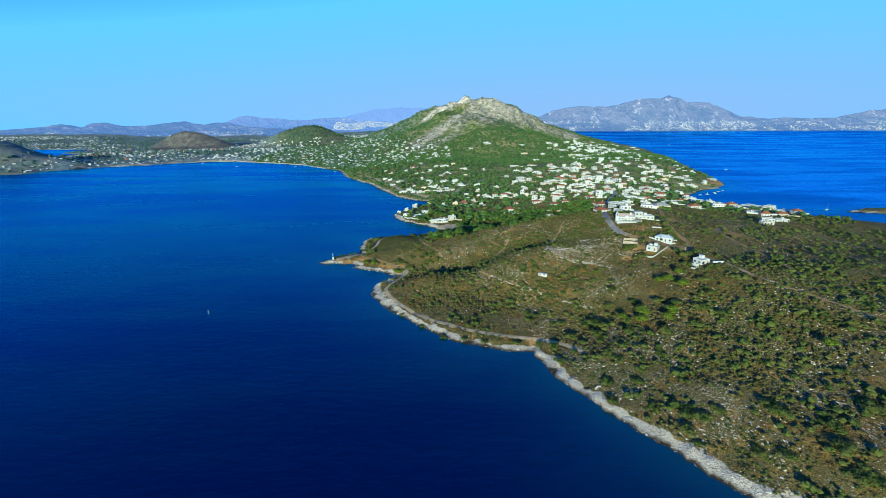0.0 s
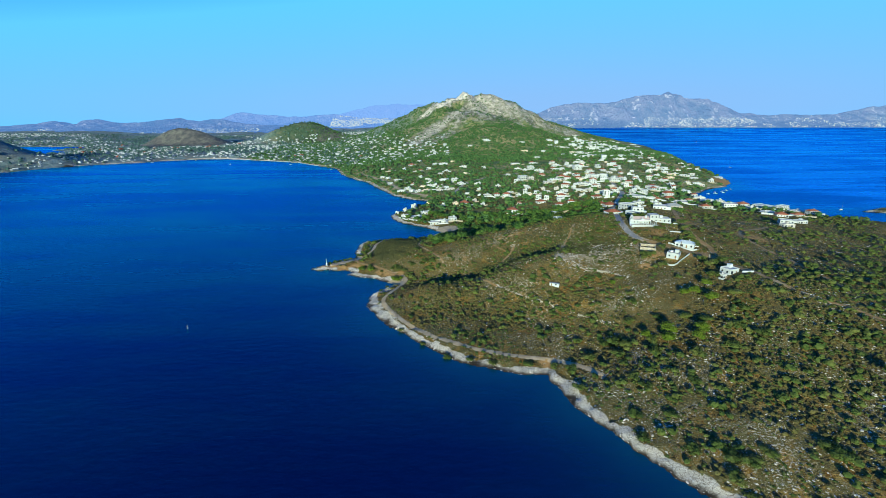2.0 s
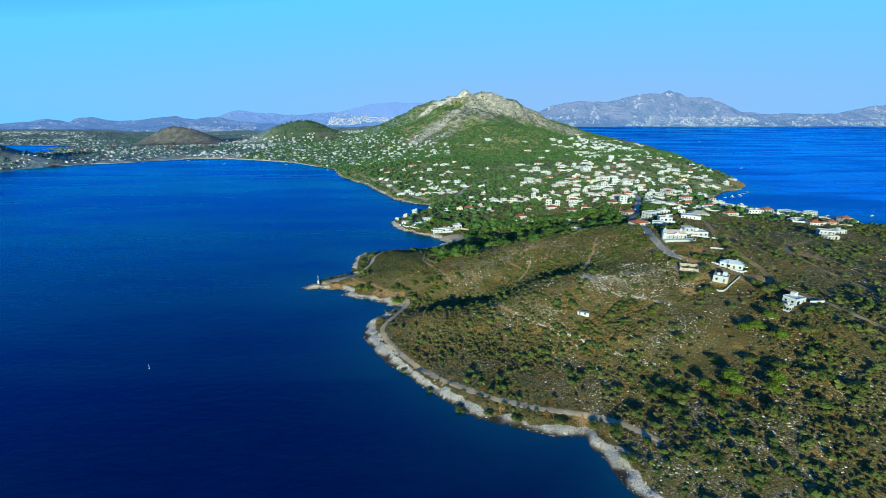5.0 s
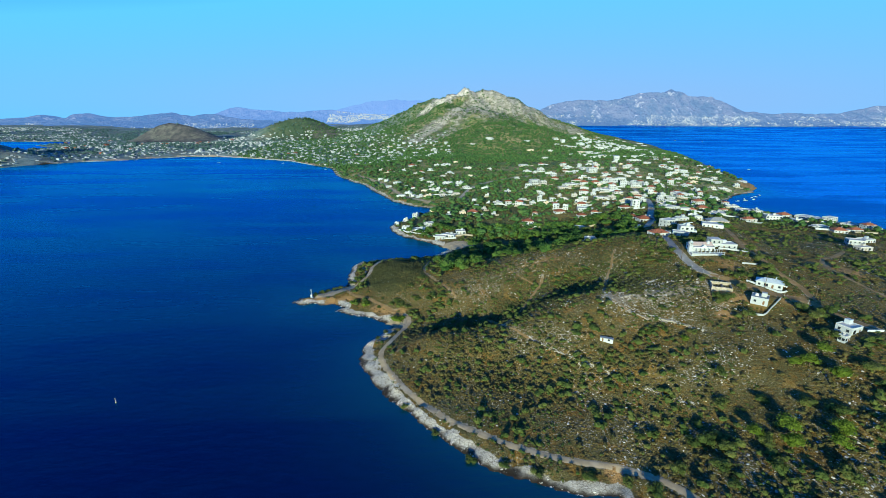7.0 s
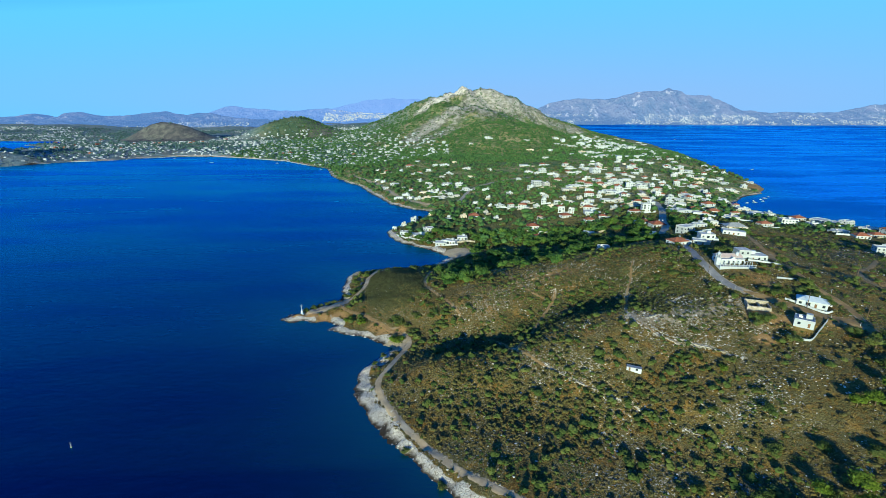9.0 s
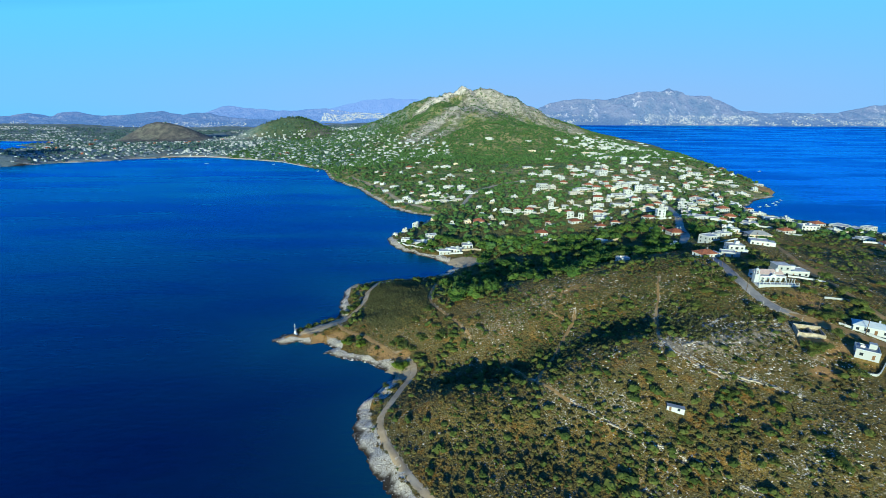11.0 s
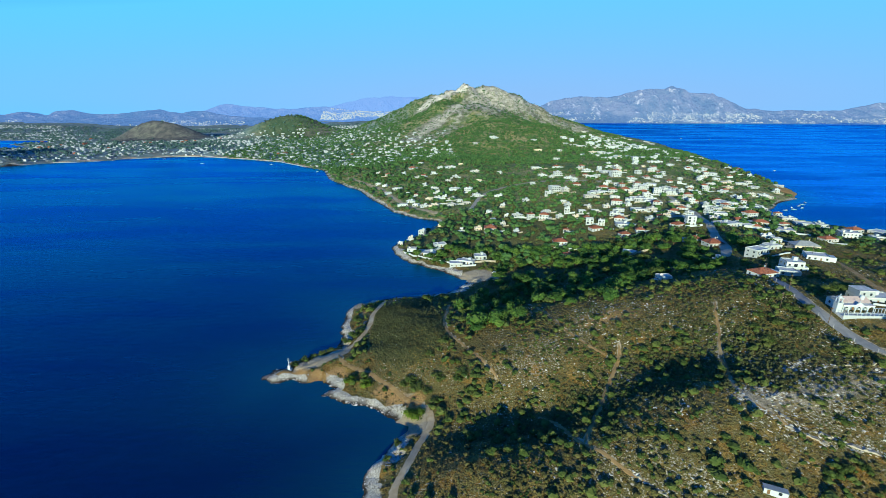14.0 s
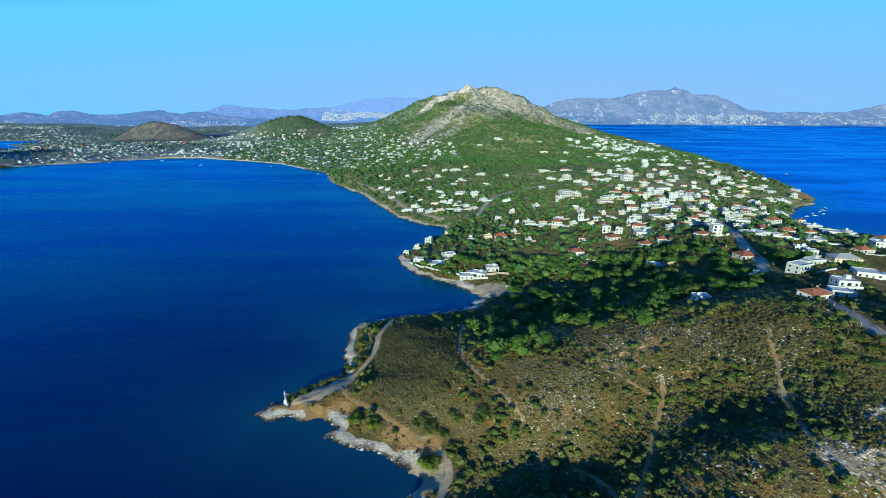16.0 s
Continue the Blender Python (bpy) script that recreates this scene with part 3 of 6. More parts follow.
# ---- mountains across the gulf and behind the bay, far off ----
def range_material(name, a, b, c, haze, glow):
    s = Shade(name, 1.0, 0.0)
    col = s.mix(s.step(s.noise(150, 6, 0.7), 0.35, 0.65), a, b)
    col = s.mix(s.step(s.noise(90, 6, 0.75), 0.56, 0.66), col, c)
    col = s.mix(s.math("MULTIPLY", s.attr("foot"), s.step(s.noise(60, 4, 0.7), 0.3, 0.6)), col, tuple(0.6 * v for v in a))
    # air between viewer and range, added as a faint blue emission
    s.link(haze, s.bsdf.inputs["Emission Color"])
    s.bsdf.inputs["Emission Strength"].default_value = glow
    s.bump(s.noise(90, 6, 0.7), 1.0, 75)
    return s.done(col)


RANGES = {}


def mountain_range(name, label, y0, depth, crest, material, seed, step=16):
    """crest: (x, height) knots along the skyline, standing on the far water."""
    xs, ys = np.arange(crest[0][0], crest[-1][0], step), np.linspace(0, 1.25, 56)
    xx, vv = np.meshgrid(xs, ys)
    top = np.interp(xx, [c[0] for c in crest], [c[1] for c in crest])
    up = np.minimum(vv, 2 - vv)
    rise = 0.35 * up + 0.65 * smooth(0.05, 1, up) ** 1.2
    gully = 1 - 2 * np.abs(fbm(xx + vv * depth * 0.3, vv * depth * 0.45, 260, 5, seed))
    spur = 1 - 2 * np.abs(fbm(xx, vv * depth, 520, 4, seed + 3))
    z = basin(y0) + top * rise * (0.72 + 0.28 * np.where(vv > 0.93, 1, gully)) - top * 0.22 * (1 - spur) * np.sin(np.pi * np.clip(vv, 0, 1)) + fbm(xx, vv * depth, 60, 3, seed + 7) * 0.08 * top * rise
    z = np.maximum(z, basin(y0) - 4 + 7 * (vv > 0.01))
    n, m = xx.shape
    k = np.arange(n * m).reshape(n, m)
    faces = np.stack([k[:-1, :-1], k[:-1, 1:], k[1:, 1:], k[1:, :-1]], -1).reshape(-1, 4)
    me = mesh_from(name, np.stack([xx, y0 + vv * depth, z], -1).reshape(-1, 3), faces, material)
    attribute(me, "foot", smooth(90, 40, z - basin(y0)))
    RANGES[name] = (xs, y0 + ys * depth, z)
    return tagged(new(name, me), label, "mountains", kind="structure")


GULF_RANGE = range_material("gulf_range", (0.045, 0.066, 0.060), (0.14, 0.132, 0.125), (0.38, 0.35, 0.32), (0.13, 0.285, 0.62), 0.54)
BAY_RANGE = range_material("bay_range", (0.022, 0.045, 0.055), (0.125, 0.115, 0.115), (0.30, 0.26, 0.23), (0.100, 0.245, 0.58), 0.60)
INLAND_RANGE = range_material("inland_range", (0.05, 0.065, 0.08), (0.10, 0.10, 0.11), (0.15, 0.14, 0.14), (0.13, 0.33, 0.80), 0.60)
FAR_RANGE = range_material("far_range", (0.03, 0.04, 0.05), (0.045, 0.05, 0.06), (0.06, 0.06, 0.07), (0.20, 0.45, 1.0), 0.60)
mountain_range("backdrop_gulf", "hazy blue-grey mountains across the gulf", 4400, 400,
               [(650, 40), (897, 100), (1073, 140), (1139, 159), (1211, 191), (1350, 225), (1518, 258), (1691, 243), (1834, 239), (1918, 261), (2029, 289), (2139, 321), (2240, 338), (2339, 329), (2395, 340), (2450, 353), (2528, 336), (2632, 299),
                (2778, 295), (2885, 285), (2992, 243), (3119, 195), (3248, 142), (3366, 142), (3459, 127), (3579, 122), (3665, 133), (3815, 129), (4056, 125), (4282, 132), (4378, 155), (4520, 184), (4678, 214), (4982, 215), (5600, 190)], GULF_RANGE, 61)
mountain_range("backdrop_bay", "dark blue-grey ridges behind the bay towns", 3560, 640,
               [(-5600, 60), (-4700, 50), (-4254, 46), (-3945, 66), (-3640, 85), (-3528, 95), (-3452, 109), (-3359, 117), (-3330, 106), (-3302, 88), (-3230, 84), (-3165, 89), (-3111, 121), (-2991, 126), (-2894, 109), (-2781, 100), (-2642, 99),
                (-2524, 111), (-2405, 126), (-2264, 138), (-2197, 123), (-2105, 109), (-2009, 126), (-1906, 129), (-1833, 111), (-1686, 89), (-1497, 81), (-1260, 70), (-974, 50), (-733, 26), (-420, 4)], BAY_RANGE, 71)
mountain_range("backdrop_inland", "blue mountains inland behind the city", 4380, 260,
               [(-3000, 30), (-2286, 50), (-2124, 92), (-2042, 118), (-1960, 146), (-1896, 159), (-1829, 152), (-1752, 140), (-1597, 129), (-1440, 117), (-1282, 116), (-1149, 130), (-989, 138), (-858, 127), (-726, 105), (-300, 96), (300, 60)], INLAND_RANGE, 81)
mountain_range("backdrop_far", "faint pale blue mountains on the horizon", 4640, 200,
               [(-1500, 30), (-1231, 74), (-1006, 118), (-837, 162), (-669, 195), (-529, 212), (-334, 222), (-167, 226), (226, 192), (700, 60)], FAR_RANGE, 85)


# ---- roads and tracks ----
def bend(line, step=2.0):
    """A smooth line through the given points."""
    p = [line[0], *line, line[-1]]
    out = []
    for a, b, c, d in zip(p, p[1:], p[2:], p[3:]):
        a, b, c, d = (np.array(v, float) for v in (a, b, c, d))
        n = max(2, int(np.linalg.norm(c - b) / step))
        for u in np.arange(n) / n:
            out.append(0.5 * (2 * b + (c - a) * u + (2 * a - 5 * b + 4 * c - d) * u ** 2 + (3 * b - a - 3 * c + d) * u ** 3))
    return np.array(out + [np.array(line[-1], float)])


def ribbon(name, label, line, width, material, lift=0.07):
    p = bend(line)
    way = np.gradient(p, axis=0)
    way /= np.maximum(np.linalg.norm(way, axis=1, keepdims=True), 1e-6)
    side = np.stack([way[:, 1], -way[:, 0]], 1)
    run = np.concatenate([[0], np.cumsum(np.linalg.norm(np.diff(p, axis=0), axis=1))])
    taper = np.clip(0.2 + np.minimum(run, run[-1] - run) / 7, 0, 1)
    rows = []
    for k, u in enumerate((-0.68, -0.48, -0.2, 0.2, 0.48, 0.68)):
        wob = width * taper * u * (1 + 0.10 * fbm(p[:, 0] + 50 * u, p[:, 1], 7, 2, 5))
        q = p + side * wob[:, None]
        z = ground(q[:, 0], q[:, 1]) + (lift if 0 < k < 5 else -0.06)
        rows.append(np.column_stack([q, z]))
    v = np.stack(rows, 1)
    n, m = v.shape[:2]
    k = np.arange(n * m).reshape(n, m)
    f = np.stack([k[:-1, :-1], k[:-1, 1:], k[1:, 1:], k[1:, :-1]], -1).reshape(-1, 4)
    return tagged(new(name, mesh_from(name, v.reshape(-1, 3), f, material)), label, "road", kind="structure")


def road_material(name, a, b, wear):
    s = Shade(name, 0.9, 0.2)
    col = s.mix(s.step(s.noise(4, 5, 0.65), 0.35, 0.7), a, b)
    col = s.mix(s.step(s.noise(14, 3), 0.55, 0.7), col, wear)
    s.bump(s.noise(0.4, 4, 0.7), 0.5, 0.08)
    return s.done(col)


DIRT = road_material("packed_earth", (0.27, 0.165, 0.070), (0.37, 0.245, 0.110), (0.43, 0.31, 0.17))
TAN_GRAVEL = road_material("tan_gravel", (0.40, 0.30, 0.185), (0.52, 0.40, 0.265), (0.56, 0.46, 0.32))
GRAVEL = road_material("grey_gravel", (0.34, 0.27, 0.18), (0.46, 0.38, 0.265), (0.50, 0.425, 0.31))
ASPHALT = road_material("worn_asphalt", (0.21, 0.21, 0.215), (0.29, 0.285, 0.28), (0.34, 0.33, 0.315))
CONCRETE = road_material("pale_concrete", (0.34, 0.31, 0.25), (0.44, 0.40, 0.33), (0.50, 0.45, 0.37))
ribbon("road_coast", "pale tan gravel track along the rocky shore", COAST_TRACK, 2.7, TAN_GRAVEL)
ribbon("road_footpath", "worn earth footpath round the cove", FOOT_PATH, 2.0, DIRT)
ribbon("road_field", "pale footpath beside the shrub field", FIELD_PATH, 1.2, DIRT)
ribbon("road_cape", "dirt track over the low cape", CAPE_TRACK, 2.6, TAN_GRAVEL)
ribbon("road_church", "worn asphalt lane climbing past the church", CHURCH_ROAD[:8], 4.2, ASPHALT)
ribbon("road_houses", "pale dirt lane past the ridge houses", CHURCH_ROAD[7:], 4.2, DIRT)
ribbon("road_ridge", "narrow dirt lane along the ridge", RIDGE_LANE, 2.0, DIRT)
ribbon("road_back", "dirt lane behind the church", BACK_LANE, 3.4, DIRT)
ribbon("road_spur", "dusty track down the eastern slope", SPUR_TRACK, 2.6, DIRT)
ribbon("road_valley", "short dirt track in the gully", VALLEY_TRACK, 1.4, DIRT)
ribbon("road_gully", "narrow worn earth track down the stony gully", GULLY_TRACK, 1.0, DIRT)
ribbon("road_pines", "narrow worn path below the pines", PINE_PATH, 1.1, DIRT)
ribbon("road_cross", "short worn path in the gully", CROSS_PATH, 1.3, DIRT)
ribbon("road_village", "pale concrete village street", VILLAGE_ROAD, 6.2, CONCRETE)
ribbon("road_slope", "pale concrete road curving across the hillside", SLOPE_ROAD, 4.6, CONCRETE)
ribbon("road_shore", "road along the bay shore", SHORE_ROAD, 5.0, GRAVEL)


# ---- houses ----
def part(name, bm, material, parent, label=""):
    me = bpy.data.meshes.new(name)
    bm.to_mesh(me)
    bm.free()
    for m in material if isinstance(material, (list, tuple)) else [material]:
        me.materials.append(m)
    ob = new(name, me)
    ob.parent = parent
    return tagged(ob, label)


def shared(name, me, parent, m, label=""):
    ob = new(name, me)
    ob.parent = parent
    ob.matrix_basis = m
    return tagged(ob, label)


def root(name, m, label, category, group=""):
    ob = new(name)
    ob.matrix_basis = m
    ob.empty_display_size = 0.5
    return tagged(ob, label, category, group)


def box(bm, x0, y0, z0, x1, y1, z1, mat=0, taper=0.0):
    v = [bm.verts.new(p) for p in ((x0, y0, z0), (x1, y0, z0), (x1, y1, z0), (x0, y1, z0),
                                   (x0 + taper, y0 + taper, z1), (x1 - taper, y0 + taper, z1), (x1 - taper, y1 - taper, z1), (x0 + taper, y1 - taper, z1))]
    for f in ((3, 2, 1, 0), (4, 5, 6, 7), (0, 1, 5, 4), (1, 2, 6, 5), (2, 3, 7, 6), (3, 0, 4, 7)):
        bm.faces.new([v[k] for k in f]).material_index = mat


def tube(bm, x, y, z0, z1, r0, r1, sides=8, mat=0, cap=True):
    low = [bm.verts.new((x + r0 * math.cos(2 * math.pi * k / sides), y + r0 * math.sin(2 * math.pi * k / sides), z0)) for k in range(sides)]
    top = [bm.verts.new((x + r1 * math.cos(2 * math.pi * k / sides), y + r1 * math.sin(2 * math.pi * k / sides), z1)) for k in range(sides)]
    for k in range(sides):
        bm.faces.new((low[k], low[(k + 1) % sides], top[(k + 1) % sides], top[k])).material_index = mat
    if cap:
        bm.faces.new(top).material_index = mat


def plaster(name, a, b):
    s = Shade(name, 0.85, 0.25)
    col = s.mix(s.random(), a, b)
    col = s.mix(s.step(s.noise(1.4, 5, 0.7), 0.50, 0.80), col, tuple(0.80 * v for v in a))
    s.bump(s.noise(0.12, 3), 0.3, 0.02)
    return s.done(col)


def plain(name, a, b, size, rough=0.7, metal=0.0, relief=0.03):
    s = Shade(name, rough, 0.4, metal)
    s.bump(s.noise(size * 0.3, 4), 0.4, relief)
    return s.done(s.mix(s.step(s.noise(size, 5, 0.65), 0.3, 0.7), a, b))


def tile_material(name, a, b):
    s = Shade(name, 0.8, 0.25)
    wave = s.t.nodes.new("ShaderNodeTexWave")
    wave.bands_direction = "DIAGONAL"
    wave.inputs["Scale"].default_value, wave.inputs["Distortion"].default_value = 2.2, 0.6
    s.t.links.new(s.place, wave.inputs["Vector"])
    col = s.mix(s.step(s.noise(0.9, 4, 0.7), 0.3, 0.75), a, b)
    s.bump(wave.outputs[1], 0.6, 0.06)
    return s.done(s.mix(s.math("MULTIPLY", wave.outputs[1], 0.35), col, (0.16, 0.05, 0.025)))


WHITE = plaster("white_plaster", (0.48, 0.535, 0.57), (0.34, 0.38, 0.405))
# plaster for far towns and quay, dulled blue-grey to paint in the haze
HAZED_PLASTER = plaster("hazed_plaster", (0.46, 0.50, 0.53), (0.28, 0.32, 0.35))
PEARL = plaster("pale_grey_plaster", (0.44, 0.46, 0.47), (0.36, 0.35, 0.33))
CREAM = plaster("cream_plaster", (0.60, 0.53, 0.40), (0.54, 0.46, 0.36))
OCHRE = plaster("ochre_plaster", (0.62, 0.50, 0.22), (0.66, 0.55, 0.30))
SLAB = plain("flat_roof_screed", (0.52, 0.50, 0.47), (0.72, 0.70, 0.67), 2.5, 0.9)
TILES = tile_material("red_roof_tiles", (0.32, 0.095, 0.050), (0.42, 0.175, 0.105))
DARK_TILES = tile_material("brown_roof_tiles", (0.26, 0.085, 0.050), (0.34, 0.12, 0.07))
FADED_TILES = plain("faded_clay_tiles", (0.50, 0.38, 0.34), (0.60, 0.47, 0.43), 1.0, 0.85, 0.0, 0.05)
GREY_SHEET = plain("grey_roof_sheet", (0.26, 0.28, 0.29), (0.36, 0.38, 0.40), 3.0, 0.6)
BLUE_SHEET = plain("pale_blue_roof_sheet", (0.40, 0.50, 0.58), (0.55, 0.62, 0.66), 3.0, 0.5)
PANE = plain("window_glass", (0.015, 0.022, 0.032), (0.030, 0.040, 0.052), 2.0, 0.12)
TIMBER = plain("stained_timber", (0.12, 0.065, 0.03), (0.20, 0.11, 0.05), 0.6)
IRON = plain("painted_iron", (0.10, 0.11, 0.12), (0.16, 0.16, 0.16), 0.5, 0.5, 0.5)
MASONRY = plain("dry_masonry", (0.22, 0.19, 0.14), (0.46, 0.42, 0.35), 1.2, 0.95, 0.0, 0.25)


def frame_mesh(w, h, t, mat):
    """A rectangular frame in one piece, round an opening w wide and h high."""
    bm = bmesh.new()
    rings = []
    for g, y in ((t, 0.02), (t, -0.06), (0, -0.06), (0, 0.02)):
        rings.append([bm.verts.new((sx * (w / 2 + g), y, z)) for sx, z in ((-1, -g), (1, -g), (1, h + g), (-1, h + g))])
    for a, b in zip(rings, rings[1:]):
        for k in range(4):
            bm.faces.new((a[k], a[(k + 1) % 4], b[(k + 1) % 4], b[k]))
    me = bpy.data.meshes.new("frame")
    bm.to_mesh(me)
    bm.free()
    me.materials.append(mat)
    return me


def leaf_mesh(name, w, h, mat):
    bm = bmesh.new()
    box(bm, -w / 2, -0.03, 0, w / 2, 0.02, h)
    me = bpy.data.meshes.new(name)
    bm.to_mesh(me)
    bm.free()
    me.materials.append(mat)
    return me


WINDOW = (frame_mesh(1.2, 1.3, 0.12, WHITE), leaf_mesh("pane", 1.2, 1.3, PANE))
WIDE_WINDOW = (frame_mesh(2.0, 2.1, 0.12, WHITE), leaf_mesh("pane", 2.0, 2.1, PANE))
DOOR = (frame_mesh(1.0, 2.15, 0.12, WHITE), leaf_mesh("door_leaf", 1.0, 2.15, TIMBER))


def opening(name, kind, ob, m):
    frame_part = shared(name, kind[0], ob, m)
    shared("door_leaf" if kind is DOOR else "pane", kind[1], frame_part, Matrix.Identity(4))


def house(x, y, w, storeys, tiled, turn, seed, wall=None, cover=None, depth=None, label="", z=None):
    rnd = random.Random(seed)
    d = depth or w * rnd.uniform(0.62, 0.85)
    h = 3.0 * storeys + 0.2
    base = float(min(ground(x, y), ground(x - w * 0.4, y), ground(x + w * 0.4, y), ground(x, y - d * 0.4) + 0.3)) if z is None else z
    pick = rnd.random()
    wall = wall or (WHITE if pick < 0.76 else PEARL if pick < 0.92 else CREAM)
    deck = cover or SLAB
    cover = cover or (TILES if rnd.random() < 0.75 else DARK_TILES)
    tone = "white" if wall is WHITE else "pale grey" if wall is PEARL else "cream" if wall is CREAM else "ochre"
    kind = "with a red tiled hip roof" if tiled else "with a flat parapet roof"
    size = ("single-storey", "two-storey", "three-storey")[storeys - 1]
    ob = root("house", pose(x, y, base, 0, 0, turn), label or f"{tone} {size} house {kind}", "house", "village houses")
    hx, hy = w / 2, d / 2
    bm = bmesh.new()
    box(bm, -hx, -hy, -4.0, hx, hy, h)
    wing = storeys < 3 and w > 9 and rnd.random() < 0.6
    if wing:
        s = rnd.choice((-1, 1))
        box(bm, min(s * hx, s * (hx + w * 0.32)), -hy * 0.6, -4.0, max(s * hx, s * (hx + w * 0.32)) - 0.004, hy * 0.7, 2.9)
    part("wall", bm, wall, ob)
    bm = bmesh.new()
    if tiled:
        o, rise = 0.5, min(hx, hy) * 0.52
        v = [bm.verts.new(p) for p in ((-hx - o, -hy - o, h), (hx + o, -hy - o, h), (hx + o, hy + o, h), (-hx - o, hy + o, h),
                                       (-hx - o, -hy - o, h + 0.18), (hx + o, -hy - o, h + 0.18), (hx + o, hy + o, h + 0.18), (-hx - o, hy + o, h + 0.18),
                                       (-max(hx - hy, 0.3), 0, h + rise + 0.18), (max(hx - hy, 0.3), 0, h + rise + 0.18))]
        for f in ((3, 2, 1, 0), (0, 1, 5, 4), (1, 2, 6, 5), (2, 3, 7, 6), (3, 0, 4, 7), (4, 5, 9, 8), (6, 7, 8, 9), (5, 6, 9), (7, 4, 8)):
            bm.faces.new([v[k] for k in f])
        part("roof", bm, cover, ob, "red clay tile roof" if cover is TILES else "")
        bm = bmesh.new()
        box(bm, hx * 0.35, hy * 0.2, h + 0.3, hx * 0.35 + 0.6, hy * 0.2 + 0.6, h + rise + 0.9)
        part("chimney", bm, wall, ob)
    else:
        box(bm, -hx - 0.08, -hy - 0.08, h, hx + 0.08, hy + 0.08, h + 0.16)
        for q in ((-hx, -hy, hx, -hy + 0.2), (-hx, hy - 0.2, hx, hy), (-hx, -hy + 0.2, -hx + 0.2, hy - 0.2), (hx - 0.2, -hy + 0.2, hx, hy - 0.2)):
            box(bm, q[0], q[1], h + 0.16, q[2], q[3], h + 0.62, 1)
        part("roof", bm, [deck, wall], ob)
        if rnd.random() < 0.6:
            bm = bmesh.new()
            box(bm, hx * 0.1, hy * 0.1, h + 0.16, hx * 0.1 + 2.6, hy * 0.1 + 2.4, h + 2.4)
            part("stair_head", bm, wall, ob)
        if rnd.random() < 0.5:
            bm = bmesh.new()
            box(bm, -hx * 0.6, 0.0, h + 0.16, -hx * 0.6 + 1.6, 0.12, h + 1.1)
            tube(bm, -hx * 0.6 + 0.8, 0.5, h + 0.16, h + 1.5, 0.35, 0.35)
            part("water_tank", bm, SLAB, ob)
    for s in range(storeys):
        n = max(2, int(w / 3.2))
        for k in range(n):
            u = -hx + w * (k + 0.5) / n
            if s == 0 and k == n // 2:
                opening("door", DOOR, ob, pose(u, -hy - 0.004, 0.1))
            else:
                wide = rnd.random() < 0.3
                opening("window", WIDE_WINDOW if wide else WINDOW, ob, pose(u, -hy - 0.004, 3.0 * s + (0.35 if wide else 1.0)))
        for k in range(2):
            opening("window", WINDOW, ob, pose(-hx - 0.004, -hy + d * (k + 0.5) / 2, 3.0 * s + 1.0, 0, 0, -90))
    if storeys > 1:
        bm = bmesh.new()
        box(bm, -hx * 0.8, -hy - 1.4, 2.95, hx * 0.8, -hy - 0.004, 3.13)
        box(bm, -hx * 0.8, -hy - 1.4, 3.13, hx * 0.8, -hy - 1.28, 3.95)
        part("balcony", bm, wall, ob)
    return ob


HOUSES_POINT = [(-44, 638, 8.7, 1, 0), (-26, 622, 11.6, 1, 0), (-15, 643, 11, 1, 0), (-57, 664, 5, 1, 0), (-47, 682, 5, 1, 0), (22, 604, 10, 1, 0), (-34, 628, 7, 1, 0)]
HOUSES_A = [(127, 472, 7.9, 1, 0), (364, 461, 9.4, 1, 0), (174, 449, 12.7, 1, 1), (196, 457, 8.4, 1, 0), (207, 466, 9.7, 2, 0), (392, 496, 20.3, 2, 0), (153, 503, 13.9, 1, 1), (435, 527, 11.9, 1, 0), (241, 486, 13.6, 1, 0), (186, 506, 5.6, 1, 0), (211, 502, 13.7, 2, 0), (229, 511, 8.9, 1, 0), (215, 557, 12.7, 1, 1), (284, 573, 7.2, 1, 0), (154, 578, 10.3, 1, 0), (-2, 591, 10.6, 1, 0), (9, 594, 18.5, 1, 0), (446, 570, 18.4, 1, 1)]
HOUSES_B = [(211, 577, 9.9, 1, 1), (286, 586, 9.3, 1, 0), (485, 590, 17.9, 1, 1), (452, 601, 25.3, 1, 0), (541, 618, 8.7, 1, 0), (530, 619, 12.5, 2, 1), (372, 614, 16.3, 1, 1), (109, 639, 12.4, 1, 1), (176, 638, 9.5, 1, 1), (239, 631, 8.1, 3, 0), (193, 640, 7.8, 1, 1), (531, 644, 15.7, 1, 0), (226, 631, 11.1, 1, 1), (281, 638, 21.1, 1, 0), (309, 644, 11, 1, 0), (318, 643, 8.4, 1, 1), (434, 654, 16.3, 2, 0), (466, 654, 9.4, 1, 0), (360, 656, 17.8, 1, 0)]
HOUSES_C = [(156, 666, 11.1, 1, 1), (125, 670, 5.4, 1, 1), (529, 672, 13.6, 2, 0), (190, 673, 14.1, 1, 0), (515, 674, 16.9, 1, 0), (71, 677, 5.4, 1, 0), (300, 681, 12.2, 1, 0), (239, 689, 6.2, 1, 1), (511, 692, 16.1, 1, 0), (45, 696, 12.8, 1, 1), (253, 695, 9.8, 1, 0), (338, 698, 11.5, 1, 1), (366, 697, 13.4, 1, 1), (485, 698, 21.8, 1, 1), (31, 699, 7.3, 1, 0), (12, 700, 3.7, 1, 0), (-34, 700, 6.7, 2, 0), (162, 709, 8.6, 1, 1), (62, 711, 5.7, 1, 0)]
